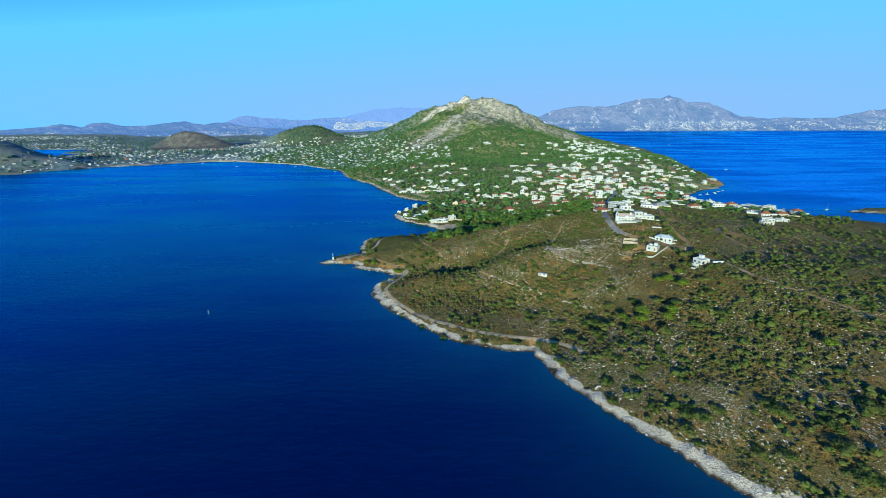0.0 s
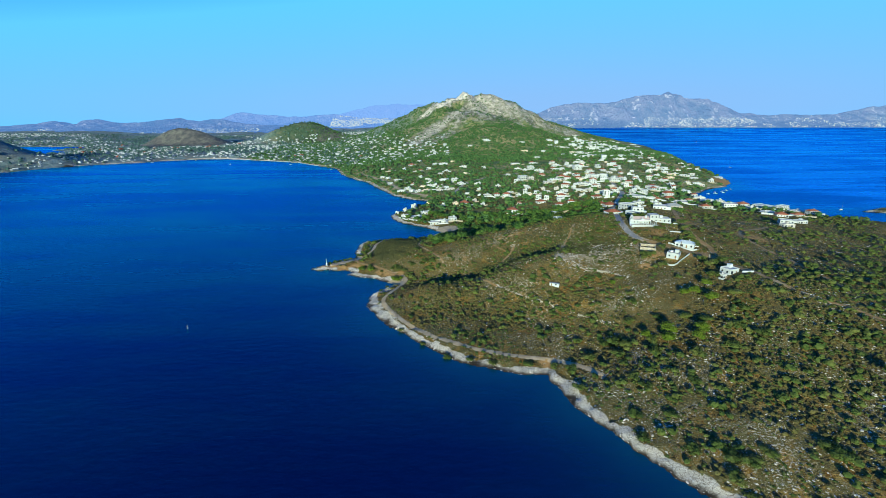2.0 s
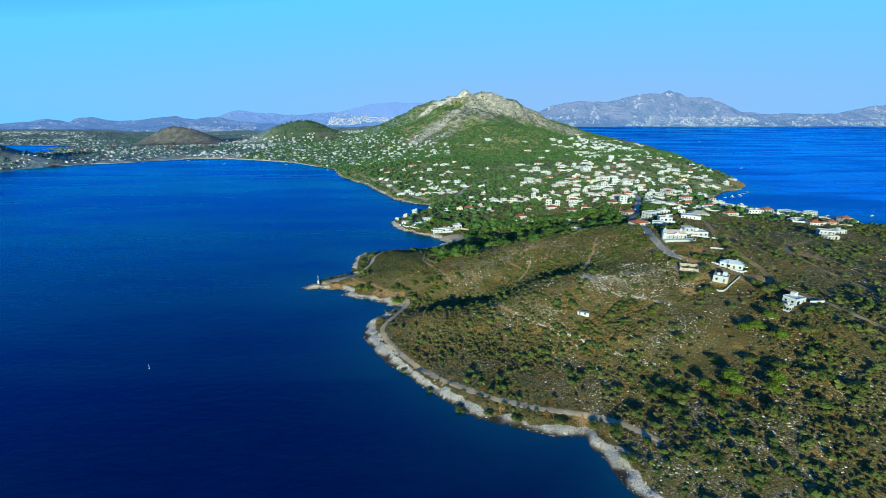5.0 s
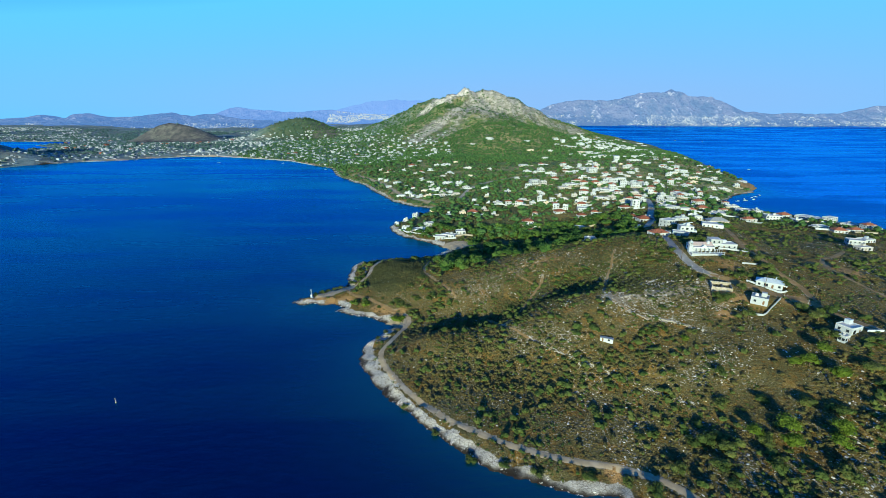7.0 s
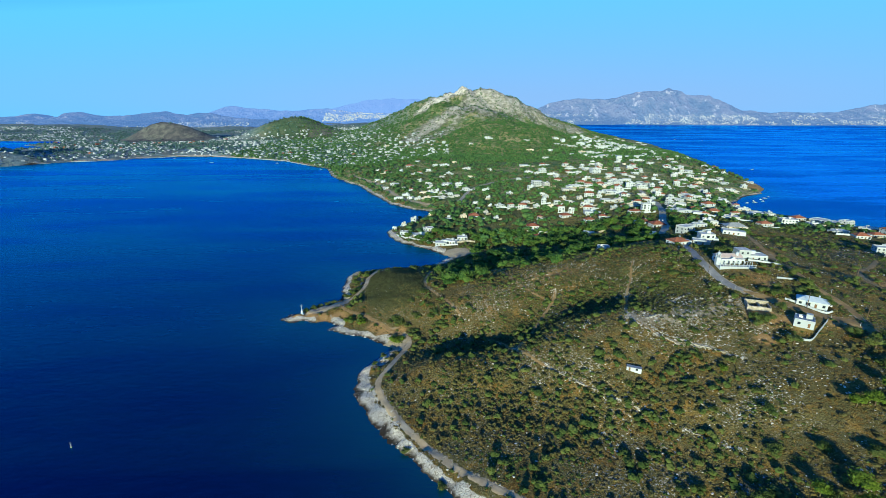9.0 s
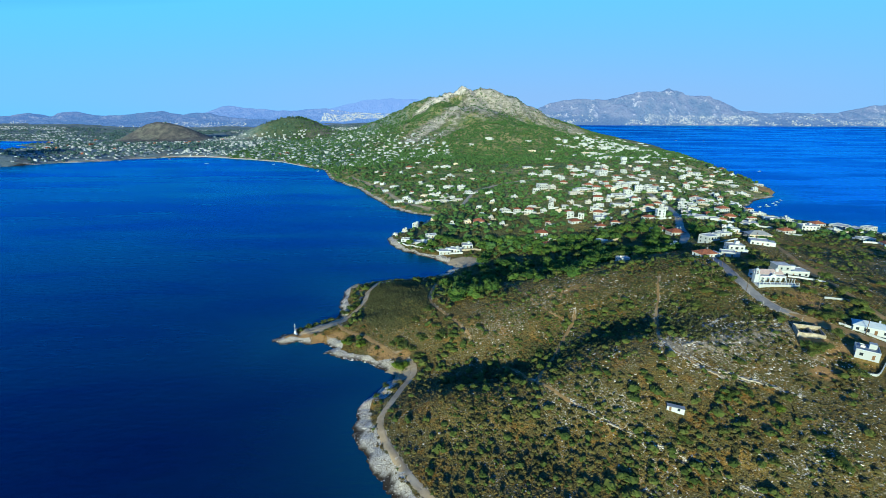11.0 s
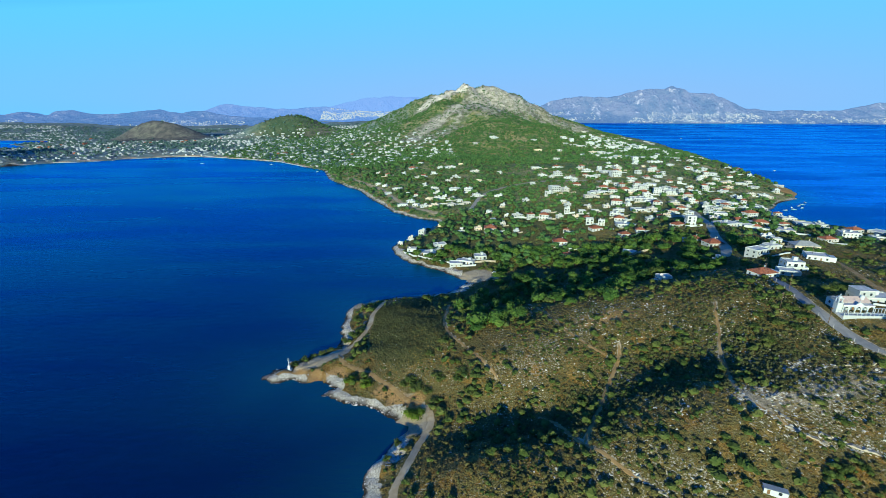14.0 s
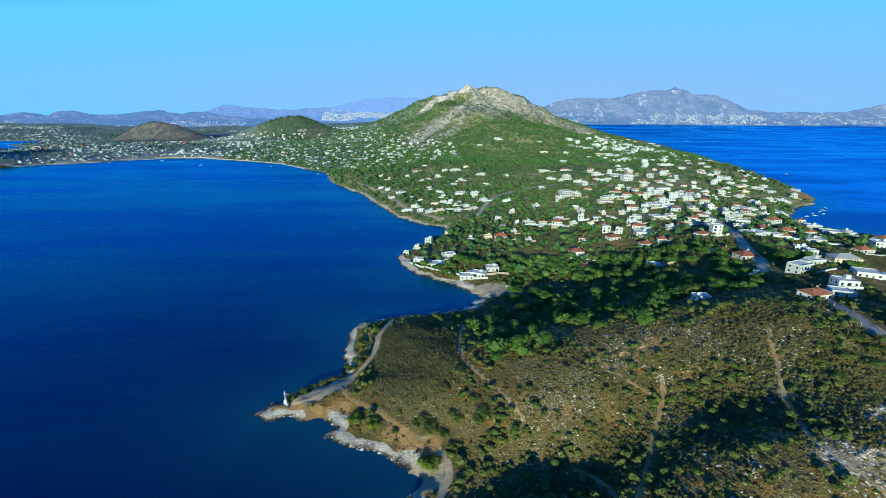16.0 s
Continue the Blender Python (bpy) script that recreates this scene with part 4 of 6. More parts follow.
HOUSES_D = [(460, 715, 8.9, 1, 0), (199, 717, 11.1, 1, 0), (152, 720, 7.4, 1, 0), (273, 720, 10.3, 1, 1), (442, 721, 18.4, 1, 0), (134, 726, 6.7, 1, 0), (466, 728, 7.2, 1, 0), (250, 730, 9.5, 1, 0), (232, 730, 12.3, 1, 0), (339, 732, 13.6, 1, 0), (100, 733, 7.4, 2, 1), (212, 734, 9.3, 1, 0), (54, 737, 6, 1, 0), (183, 740, 9.2, 1, 0), (167, 741, 7.7, 1, 0), (-11, 744, 5.3, 1, 0), (149, 745, 6.3, 2, 0), (86, 749, 9.6, 1, 0), (392, 750, 22.3, 2, 1)]
HOUSES_E = [(73, 751, 4.1, 1, 0), (126, 755, 8.4, 1, 0), (449, 755, 15.3, 1, 0), (204, 757, 7.4, 1, 0), (312, 757, 6.4, 1, 0), (234, 761, 6.8, 1, 0), (182, 764, 8.8, 1, 0), (358, 767, 9.3, 1, 0), (223, 771, 12.2, 2, 1), (277, 771, 11.9, 1, 0), (350, 778, 5.1, 2, 0), (307, 781, 10.7, 1, 0), (272, 782, 11.3, 1, 0), (56, 783, 6.5, 1, 0), (246, 784, 8.7, 1, 0), (264, 795, 17.9, 1, 0), (34, 800, 6.6, 1, 0), (161, 801, 6.9, 1, 0), (236, 811, 9, 1, 0)]
HOUSES_F = [(79, 812, 6.1, 1, 0), (396, 814, 16.6, 2, 0), (205, 819, 14.6, 1, 0), (346, 823, 8.1, 1, 0), (116, 833, 7.9, 1, 0), (426, 833, 12.6, 1, 0), (474, 835, 12.1, 1, 0), (8, 845, 10.2, 1, 0), (227, 845, 17, 1, 0), (248, 845, 11.2, 2, 1), (296, 845, 15.1, 1, 1), (-16, 846, 9.5, 1, 0), (-32, 848, 10.3, 1, 0), (319, 848, 12.7, 3, 0), (31, 851, 10.4, 1, 0), (476, 851, 14.3, 1, 0), (340, 856, 13.9, 2, 0), (371, 857, 11.4, 1, 1), (-44, 860, 8, 1, 0)]
HOUSES_G = [(275, 864, 11.6, 1, 1), (22, 867, 7.3, 1, 0), (289, 867, 10, 1, 0), (-63, 869, 10.6, 1, 0), (85, 879, 8.4, 1, 0), (171, 880, 13.9, 3, 0), (12, 882, 8.3, 1, 0), (249, 882, 11.7, 1, 1), (-53, 885, 9.2, 1, 0), (313, 887, 15.1, 2, 0), (190, 890, 9.7, 1, 0), (-23, 892, 10.1, 1, 0), (406, 893, 10.1, 1, 0), (51, 897, 10.3, 1, 0), (-10, 900, 10.3, 1, 0), (1, 902, 6.9, 1, 0), (364, 907, 9, 1, 0), (218, 917, 12.1, 1, 1), (347, 924, 14, 1, 0)]
HOUSES_H = [(555, 925, 10.4, 1, 0), (-45, 928, 6.2, 1, 1), (278, 934, 8.8, 1, 0), (551, 934, 14, 1, 0), (42, 935, 12.6, 2, 0), (-9, 940, 7.2, 1, 0), (-59, 944, 5.5, 1, 0), (20, 954, 15.7, 1, 0), (155, 958, 6.7, 1, 0), (-94, 961, 9.3, 1, 0), (373, 963, 8.5, 1, 0), (510, 967, 12.8, 1, 0), (-15, 970, 9.4, 1, 0), (487, 980, 10.4, 1, 0), (-79, 986, 13.5, 1, 0), (266, 987, 11.3, 1, 0), (574, 991, 14.8, 1, 0), (315, 996, 16, 3, 0), (282, 996, 9.4, 1, 0)]
HOUSES_I = [(-31, 1002, 6.9, 1, 0), (399, 1004, 12.4, 1, 0), (69, 1010, 9, 1, 0), (532, 1014, 15.9, 1, 0), (566, 1016, 15, 1, 0), (13, 1021, 8, 1, 0), (-104, 1021, 8.1, 1, 0), (187, 1022, 11.4, 1, 0), (551, 1024, 10, 1, 0), (217, 1025, 11.6, 2, 0), (311, 1032, 15.4, 1, 0), (598, 1038, 10.4, 1, 0), (532, 1040, 11.3, 1, 0), (662, 1041, 14.9, 1, 0), (-118, 1045, 9.3, 1, 0), (282, 1052, 13.4, 1, 0), (28, 1058, 8.4, 1, 0), (-44, 1068, 10.6, 1, 0), (117, 1077, 9.8, 1, 0)]
HOUSES_J = [(-33, 1085, 7.6, 1, 1), (556, 1092, 17.2, 1, 0), (72, 1097, 13.2, 1, 0), (531, 1100, 11.8, 1, 0), (-13, 1102, 8.8, 1, 0), (421, 1108, 6.2, 1, 0), (199, 1117, 16.2, 1, 0), (-74, 1119, 6.7, 1, 0), (241, 1119, 10.6, 1, 1), (555, 1119, 13.5, 2, 0), (627, 1122, 11.2, 1, 0), (-107, 1126, 10.2, 1, 1), (537, 1139, 10.9, 1, 0), (25, 1144, 15, 1, 0), (2, 1146, 10.4, 1, 0), (-129, 1154, 8.2, 1, 0), (501, 1156, 8.1, 1, 0), (639, 1162, 11.6, 1, 0), (-58, 1169, 16.6, 1, 1)]
HOUSES_K = [(49, 1176, 9.6, 1, 0), (574, 1180, 10, 1, 0), (505, 1212, 12.7, 1, 0), (-39, 1215, 9.9, 1, 0), (492, 1215, 14.1, 1, 0), (587, 1219, 10.3, 1, 0), (580, 1268, 12.2, 1, 0), (424, 1283, 11.6, 1, 0), (-152, 1300, 9.5, 1, 0), (302, 1322, 14.4, 2, 0), (-175, 1338, 11.3, 1, 0), (434, 1340, 13.7, 1, 0), (470, 1347, 12.4, 1, 0), (-121, 1417, 12, 1, 0), (544, 1460, 15.4, 1, 0), (639, 1508, 14.6, 1, 0), (490, 1512, 22.7, 2, 0), (468, 1524, 19.3, 1, 0), (367, 1527, 18.8, 1, 0)]
HOUSES_L = [(523, 1529, 21.4, 1, 0), (310, 1532, 15.3, 1, 0), (-172, 1545, 16.7, 1, 0), (849, 1575, 16.3, 1, 0), (570, 1595, 15.1, 1, 0), (-141, 1602, 24.3, 1, 0), (846, 1602, 20.6, 1, 0), (513, 1615, 20.6, 1, 0), (469, 1624, 20.5, 1, 0), (445, 1632, 20.5, 1, 0), (-64, 1635, 15.9, 1, 0), (419, 1638, 16.8, 1, 0), (134, 1642, 21.5, 1, 0), (321, 1650, 16.6, 1, 0), (-127, 1658, 18, 1, 0), (504, 1659, 19.2, 1, 0), (622, 1672, 20, 1, 0), (564, 1680, 21.7, 1, 0), (193, 1681, 26, 2, 0)]
HOUSES_M = [(596, 1696, 26, 2, 0), (825, 1701, 17.2, 1, 0), (431, 1702, 15.5, 2, 0), (-178, 1762, 19.4, 1, 0), (-125, 1778, 23.4, 1, 0), (-162, 1809, 18, 1, 0), (819, 1822, 22.8, 1, 0), (873, 1835, 18.6, 1, 0), (926, 1968, 22.5, 1, 0), (980, 2269, 25.8, 1, 0), (1050, 2313, 26, 1, 0), (1062, 2398, 24.5, 1, 0), (876, 2406, 26, 1, 0), (920, 2424, 26, 1, 0), (985, 2428, 24.4, 1, 0), (852, 2441, 26, 1, 0), (766, 2451, 23.8, 2, 0), (973, 2466, 26, 1, 0)]
PLACED = [(177, 392, 24), (199, 405, 20), (172, 327, 10), (189, 343, 15), (162, 346, 15), (81, 313, 8), (190, 290, 13), (180, 283, 7)]
rnd = random.Random(11)
for k, (x, y, w, n, tiled) in enumerate(HOUSES_POINT + HOUSES_A + HOUSES_B + HOUSES_C + HOUSES_D + HOUSES_E + HOUSES_F + HOUSES_G + HOUSES_H + HOUSES_I + HOUSES_J + HOUSES_K + HOUSES_L + HOUSES_M):
    house(x, y, min(w * 1.1, 13 if y < 620 else 15 if tiled else 22), n, tiled, rnd.uniform(-28, 22), 100 + k)
    PLACED.append((x, y, w))

# more of the village between them, up the slope and along the gulf shore
CLUSTERS = [(420, 1000, 80, 60, 6),
            (420, 880, 90, 80, 26), (320, 760, 60, 50, 9), (300, 960, 60, 60, 8), (520, 1000, 60, 80, 10), (230, 700, 60, 40, 6), (640, 1330, 60, 120, 8), (370, 1090, 50, 60, 6), (285, 850, 40, 30, 4)]
for cx, cy, sx, sy, n in CLUSTERS:
    for k in range(n * 6):
        if n <= 0:
            break
        x, y, w = rnd.gauss(cx, sx), rnd.gauss(cy, sy), rnd.uniform(7, 11.5)
        if float(sample(SHORE, x, y)) < 14 or float(sample(LANES, x, y)) < 5 or any(math.hypot(x - a, y - b) < (w + c) * 0.72 for a, b, c in PLACED):
            continue
        house(x, y, w, 1 if rnd.random() < 0.6 else 2, rnd.random() < 0.36, rnd.uniform(-28, 22), 900 + len(PLACED))
        PLACED.append((x, y, w))
        n -= 1


# ---- plants ----
def leaf_material(name, a, b, c, rough=0.75):
    s = Shade(name, rough, 0.15)
    col = s.mix(s.island(), a, b)
    col = s.mix(s.step(s.noise(9, 3), 0.42, 0.66), col, s.mix(s.island(), b, c))
    thin, both, n = s.t.nodes.new("ShaderNodeBsdfTranslucent"), s.t.nodes.new("ShaderNodeMixShader"), s.t.nodes
    s.link(col, thin.inputs["Color"])
    both.inputs[0].default_value = 0.30
    s.t.links.new(s.bsdf.outputs[0], both.inputs[1])
    s.t.links.new(thin.outputs[0], both.inputs[2])
    s.t.links.new(both.outputs[0], n["Material Output"].inputs[0])
    return s.done(col)


PINE_LEAF = leaf_material("pine_needles", (0.032, 0.090, 0.024), (0.082, 0.175, 0.038), (0.150, 0.235, 0.046))
BRIGHT_LEAF = leaf_material("young_pine_needles", (0.070, 0.135, 0.015), (0.150, 0.220, 0.026), (0.120, 0.190, 0.026))
OLIVE_LEAF = leaf_material("bush_leaves", (0.048, 0.086, 0.022), (0.105, 0.152, 0.038), (0.165, 0.180, 0.054))
GREY_LEAF = leaf_material("dry_twigs", (0.108, 0.080, 0.030), (0.205, 0.152, 0.056), (0.212, 0.184, 0.104))
FIELD_LEAF = leaf_material("field_shrubs", (0.056, 0.066, 0.026), (0.125, 0.130, 0.054), (0.110, 0.125, 0.046))
MAQUIS_LEAF = leaf_material("thorn_bush_leaves", (0.074, 0.072, 0.026), (0.150, 0.136, 0.052), (0.130, 0.130, 0.046))
WOOD_LEAF = leaf_material("woodland_leaves", (0.040, 0.112, 0.040), (0.080, 0.182, 0.058), (0.125, 0.222, 0.072))
# woodland leaves for the far bay, with blue haze mixed into their colour
HAZED_BAY_LEAF = leaf_material("hazed_bay_leaves", (0.060, 0.132, 0.118), (0.100, 0.192, 0.168), (0.140, 0.224, 0.188))
STRAW_LEAF = leaf_material("straw", (0.190, 0.138, 0.042), (0.310, 0.236, 0.078), (0.260, 0.206, 0.066))
GRASS_LEAF = leaf_material("dry_grass", (0.088, 0.138, 0.040), (0.165, 0.205, 0.070), (0.125, 0.180, 0.056))
BARK = plain("pine_bark", (0.09, 0.06, 0.04), (0.16, 0.11, 0.075), 0.4, 0.95)


def loose_rock_material(name, low, high):
    s = Shade(name, 0.95, 0.2)
    col = s.mix(s.island(), low, high)
    col = s.mix(s.step(s.noise(0.8, 5, 0.7), 0.52, 0.8), col, (0.40, 0.35, 0.27))
    s.bump(s.noise(0.4, 4, 0.7), 0.6, 0.15)
    return s.done(col)


PALE_ROCK = loose_rock_material("pale_limestone", (0.50, 0.47, 0.40), (0.76, 0.735, 0.68))
GREY_ROCK = loose_rock_material("weathered_limestone", (0.40, 0.375, 0.33), (0.74, 0.71, 0.66))

ICO_V = []
bm = bmesh.new()
bmesh.ops.create_icosphere(bm, subdivisions=1, radius=1.0)
ICO_V = np.array([v.co[:] for v in bm.verts])
ICO_F = np.array([[v.index for v in f.verts] for f in bm.faces])
bm.free()


OCT_V = np.array([(1, 0, 0), (0, 1, 0), (-1, 0, 0), (0, -1, 0), (0, 0, 1.0), (0, 0, -0.6)], float)
OCT_F = np.array([(0, 1, 4), (1, 2, 4), (2, 3, 4), (3, 0, 4), (1, 0, 5), (2, 1, 5), (3, 2, 5), (0, 3, 5)])


def clump(rng, lobes, cards, size, flat=0.7, core=0.72, spread=0.55, heart=None):
    """Leaves on a few rounded masses, about one metre across and standing on z = 0."""
    verts, faces, n = [], [], 0
    for k in range(lobes):
        a = rng.uniform(0, 2 * np.pi)
        c = np.array([np.cos(a) * spread * rng.uniform(0.3, 1), np.sin(a) * spread * rng.uniform(0.3, 1), rng.uniform(0.25, 0.75)]) if lobes > 1 else np.array([0, 0, 0.35])
        r = rng.uniform(0.38, 0.62) if lobes > 1 else 0.55
        if core > 0:
            hv, hf = heart or (ICO_V, ICO_F)
            jig = hv * (1 + rng.uniform(-0.28, 0.22, (len(hv), 1)))
            verts.append(c + jig * r * core * np.array([1, 1, flat]))
            faces.append(hf + n)
            n += len(hv)
        for q in range(cards):
            d = rng.normal(size=3)
            d[2] = abs(d[2]) * 0.9 - 0.25
            d /= np.linalg.norm(d)
            p = c + d * r * rng.uniform(0.72, 1.12) * np.array([1, 1, flat])
            e = rng.normal(size=3)
            e -= d * (e @ d) * 0.7
            e /= np.linalg.norm(e)
            f = np.cross(d, e) + rng.normal(size=3) * 0.4
            f /= np.linalg.norm(f)
            s = size * rng.uniform(0.6, 1.3)
            verts.append(np.array([p - e * s - f * s * 0.5, p + e * s - f * s * 0.3, p + f * s]))
            faces.append(np.array([[n, n + 1, n + 2]]))
            n += 3
    return np.concatenate(verts), np.concatenate(faces)


def scatter(name, label, category, spots, sizes, models, material, seed, squash=(0.75, 1.1), sink=0.1):
    """Many small plants or stones in one mesh."""
    rng = np.random.default_rng(seed)
    verts, faces, base = [], [], 0
    pick = rng.integers(0, len(models), len(spots))
    for m, (mv, mf) in enumerate(models):
        at, sz = spots[pick == m], sizes[pick == m]
        if not len(at):
            continue
        a = rng.uniform(0, 2 * np.pi, len(at))
        ca, sa = np.cos(a), np.sin(a)
        h = sz * rng.uniform(squash[0], squash[1], len(at))
        wide = rng.uniform(0.85, 1.2, (2, len(at)))
        x = (mv[None, :, 0] * ca[:, None] - mv[None, :, 1] * sa[:, None]) * (sz * wide[0])[:, None]
        y = (mv[None, :, 0] * sa[:, None] + mv[None, :, 1] * ca[:, None]) * (sz * wide[1])[:, None]
        z = mv[None, :, 2] * h[:, None]
        v = np.stack([x + at[:, None, 0], y + at[:, None, 1], z + (ground(at[:, 0], at[:, 1]) - sink * sz)[:, None]], -1).reshape(-1, 3)
        f = (mf[None] + (np.arange(len(at)) * len(mv))[:, None, None]).reshape(-1, 3) + base
        verts.append(v)
        faces.append(f)
        base += len(v)
    me = mesh_from(name, np.concatenate(verts), np.concatenate(faces), material, False)
    return tagged(new(name, me), label, category, kind="stuff")


CLEAR = np.full(XX.shape, 1e9)
for hx, hy, hw in PLACED:
    i0, i1 = np.searchsorted(GX, (hx - 40, hx + 40))
    j0, j1 = np.searchsorted(GY, (hy - 40, hy + 40))
    CLEAR[j0:j1, i0:i1] = np.minimum(CLEAR[j0:j1, i0:i1], np.hypot(XX[j0:j1, i0:i1] - hx, YY[j0:j1, i0:i1] - hy) - hw * 0.62)
CLEAR = np.minimum(CLEAR, LANES)
CLEAR = np.minimum(CLEAR, np.hypot((XX - 14) / 1.2, YY - 565) - 13)
CLEAR = np.minimum(CLEAR, np.hypot(XX - 662, YY - 998) - 42)
CLEAR = np.minimum(CLEAR, along(XX, YY, [(-98, 423), (-88, 431), (-80, 438)]) - 5)


def sow(seed, count, x0, x1, y0, y1, chance, clear=1.5, inland=7.0):
    """Random spots on land, kept by a chance that goes by the place."""
    rng = np.random.default_rng(seed)
    x, y = rng.uniform(x0, x1, count), rng.uniform(y0, y1, count)
    ok = (rng.uniform(size=count) < chance(x, y)) & (sample(SHORE, x, y) > inland) & (sample(CLEAR, x, y) > clear)
    return np.stack([x[ok], y[ok]], 1), rng


def tree(kind, seed, leaf=None):
    """One tree as a thing: a tapered, forked trunk and a crown of leaf clumps."""
    rng = np.random.default_rng(seed)
    ob = root("pine_tree" if kind == "pine" else "olive_tree", pose(0, 0, -900), "bushy green Aleppo pine on the hillside" if kind == "pine" else "rounded grey-green olive tree", "tree", "hillside trees")
    bm = bmesh.new()
    tube(bm, 0, 0, -0.8, 2.6, 0.26, 0.16, 7)
    for k in range(4):
        a = rng.uniform(0, 2 * np.pi)
        tip = Vector((math.cos(a) * 1.3, math.sin(a) * 1.3, rng.uniform(3.2, 4.6)))
        low = Vector((0, 0, rng.uniform(1.6, 2.5)))
        side = Vector((-math.sin(a), math.cos(a), 0)) * 0.09
        up = Vector((0, 0, 0.1))
        ring = [bm.verts.new(low + v) for v in (side, up, -side, -up)]
        end = [bm.verts.new(tip + v * 0.4) for v in (side, up, -side, -up)]
        for q in range(4):
            bm.faces.new((ring[q], ring[(q + 1) % 4], end[(q + 1) % 4], end[q]))
    part("trunk", bm, BARK, ob)
    v, f = clump(rng, 11 if kind == "pine" else 8, 110, 0.060, 0.62 if kind == "pine" else 0.8, 0.66, 0.62)
    v = v * np.array([4.4, 4.4, 4.2]) + np.array([0, 0, 1.7 if kind == "pine" else 1.0])
    crown = new("crown", mesh_from("crown", v, f, leaf or (PINE_LEAF if kind == "pine" else OLIVE_LEAF), False))
    crown.parent = ob
    return ob


def near_wood(x, y):
    pines = smooth(-4, 4, inside_and_distance(x, y, PINE_SLOPE)) * 0.15
    return np.maximum(np.maximum(sample(WOODS, x, y) * (0.20 + 0.36 * smooth(-0.15, 0.1, fbm(x, y, 24, 2, 78))), pines), 0.02 * smooth(0.1, 0.3, fbm(x, y, 40, 3, 77)) * smooth(60, 160, x) * smooth(440, 480, y))


MODELS = [tree("pine", 1), tree("pine", 2), tree("pine", 3), tree("pine", 4), tree("olive", 5), tree("olive", 6)]
spots, rng = sow(301, 9000, -40, 300, 130, 622, near_wood, 3.0, 9)
chosen = []
for x, y in spots:
    if all((x - a) ** 2 + (y - b) ** 2 > 7.4 ** 2 for a, b in chosen):
        chosen.append((x, y))
    if len(chosen) >= 900:
        break
chosen.sort(key=lambda p: p[1] + 0.001 * p[0])
wood_rest = []
for k, (x, y) in enumerate(chosen):
    if k % 3 or k > 870:
        wood_rest.append((x, y))
        continue
    s = float(rng.uniform(0.9, 1.5)) * (0.62 if y < 430 else 1.0)
    one = copy_thing(MODELS[int(rng.integers(0, 4)) if rng.uniform() < (0.85 if y > 430 else 0.25) else 4 + int(rng.integers(0, 2))], pose(x, y, float(ground(x, y)), 0, 0, float(rng.uniform(0, 360))))
    one.scale = (s, s, s * float(rng.uniform(0.85, 1.15)))
for x, y, s in ((-73, 462, 0.75), (-76, 457, 0.85), (-79.5, 452, 0.7), (-76, 478, 0.7), (-78, 483, 0.6), (-103, 425.5, 0.5), (-99, 431, 0.6), (-96, 434.5, 0.55), (-91, 439, 0.6), (-87, 442, 0.55), (-38, 401, 0.65), (-35, 396, 0.75), (-30.5, 392, 0.7), (-43, 362, 0.5), (-46, 352, 0.4),
                (3, 252, 0.6), (16, 247, 0.55), (-12, 268, 0.5), (28, 243, 0.65), (48, 239, 0.7), (62, 236, 0.6), (-26, 286, 0.45)):
    shrub = copy_thing(MODELS[4 + int(rng.integers(0, 2))], pose(x, y, float(ground(x, y)) - 1.2 * s, 0, 0, float(rng.uniform(0, 360))))
    shrub.scale = (s * 1.15, s * 1.15, s * 0.85)
    shrub.name = "shrub"
    tagged(shrub, "dense dark green shrub beside the shore track", "shrub", "shore shrubs")
for x, y, s in ((158, 332, 0.9), (155, 335, 0.8), (152, 331, 0.7), (170, 339, 0.8), (173, 357, 0.7), (176, 352, 0.8), (181, 352, 0.8), (158, 315, 0.9), (195, 340, 0.8), (197, 345, 0.9), (193, 347, 0.8), (185, 314, 0.9), (184, 302, 1.0), (195, 306, 0.9), (201, 362, 0.9), (206, 376, 0.9), (151, 367, 0.9), (158, 396, 0.7), (184, 378, 0.7), (189, 377, 0.6), (217, 400, 0.9), (181, 412, 1.0), (188, 415, 1.1)):
    garden = copy_thing(MODELS[4 + int(rng.integers(0, 2))], pose(x, y, float(ground(x, y)), 0, 0, float(rng.uniform(0, 360))))
    garden.scale = (s, s, s)
    tagged(garden, "dark green olive tree in a ridge garden", "tree", "garden trees")
YOUNG = [tree("pine", 7, BRIGHT_LEAF), tree("pine", 8, BRIGHT_LEAF), tree("olive", 9, BRIGHT_LEAF)]
for x, y, s in ((-35.7, 380.2, 1.15), (-61.0, 403.2, 0.85), (-70.5, 407.7, 0.8)):
    mound = copy_thing(YOUNG[2], pose(x, y, float(ground(x, y)) - 1.4 * s, 0, 0, 40 * x))
    mound.scale = (s * 1.1, s * 1.1, s * 0.85)
    mound.name = "shrub"
    tagged(mound, "rounded bright green shrub beside the cove path", "shrub", "cove shrubs")
for x, y, s in ((125, 239, 1.0), (128, 246, 1.15), (143, 239, 1.0), (138, 234, 0.9), (117, 248, 0.85), (161, 262, 1.0), (157.6, 273.7, 0.9), (152.2, 275.3, 0.8), (167, 278, 0.9), (193, 185, 0.9), (120.4, 307.6, 0.55)):
    young = copy_thing(YOUNG[int(rng.integers(0, 2))], pose(x, y, float(ground(x, y)), 0, 0, float(rng.uniform(0, 360))))
    young.scale = (s, s, s * 1.1)
    tagged(young, "bright yellow-green young pine on the scrub slope", "tree", "young pines")
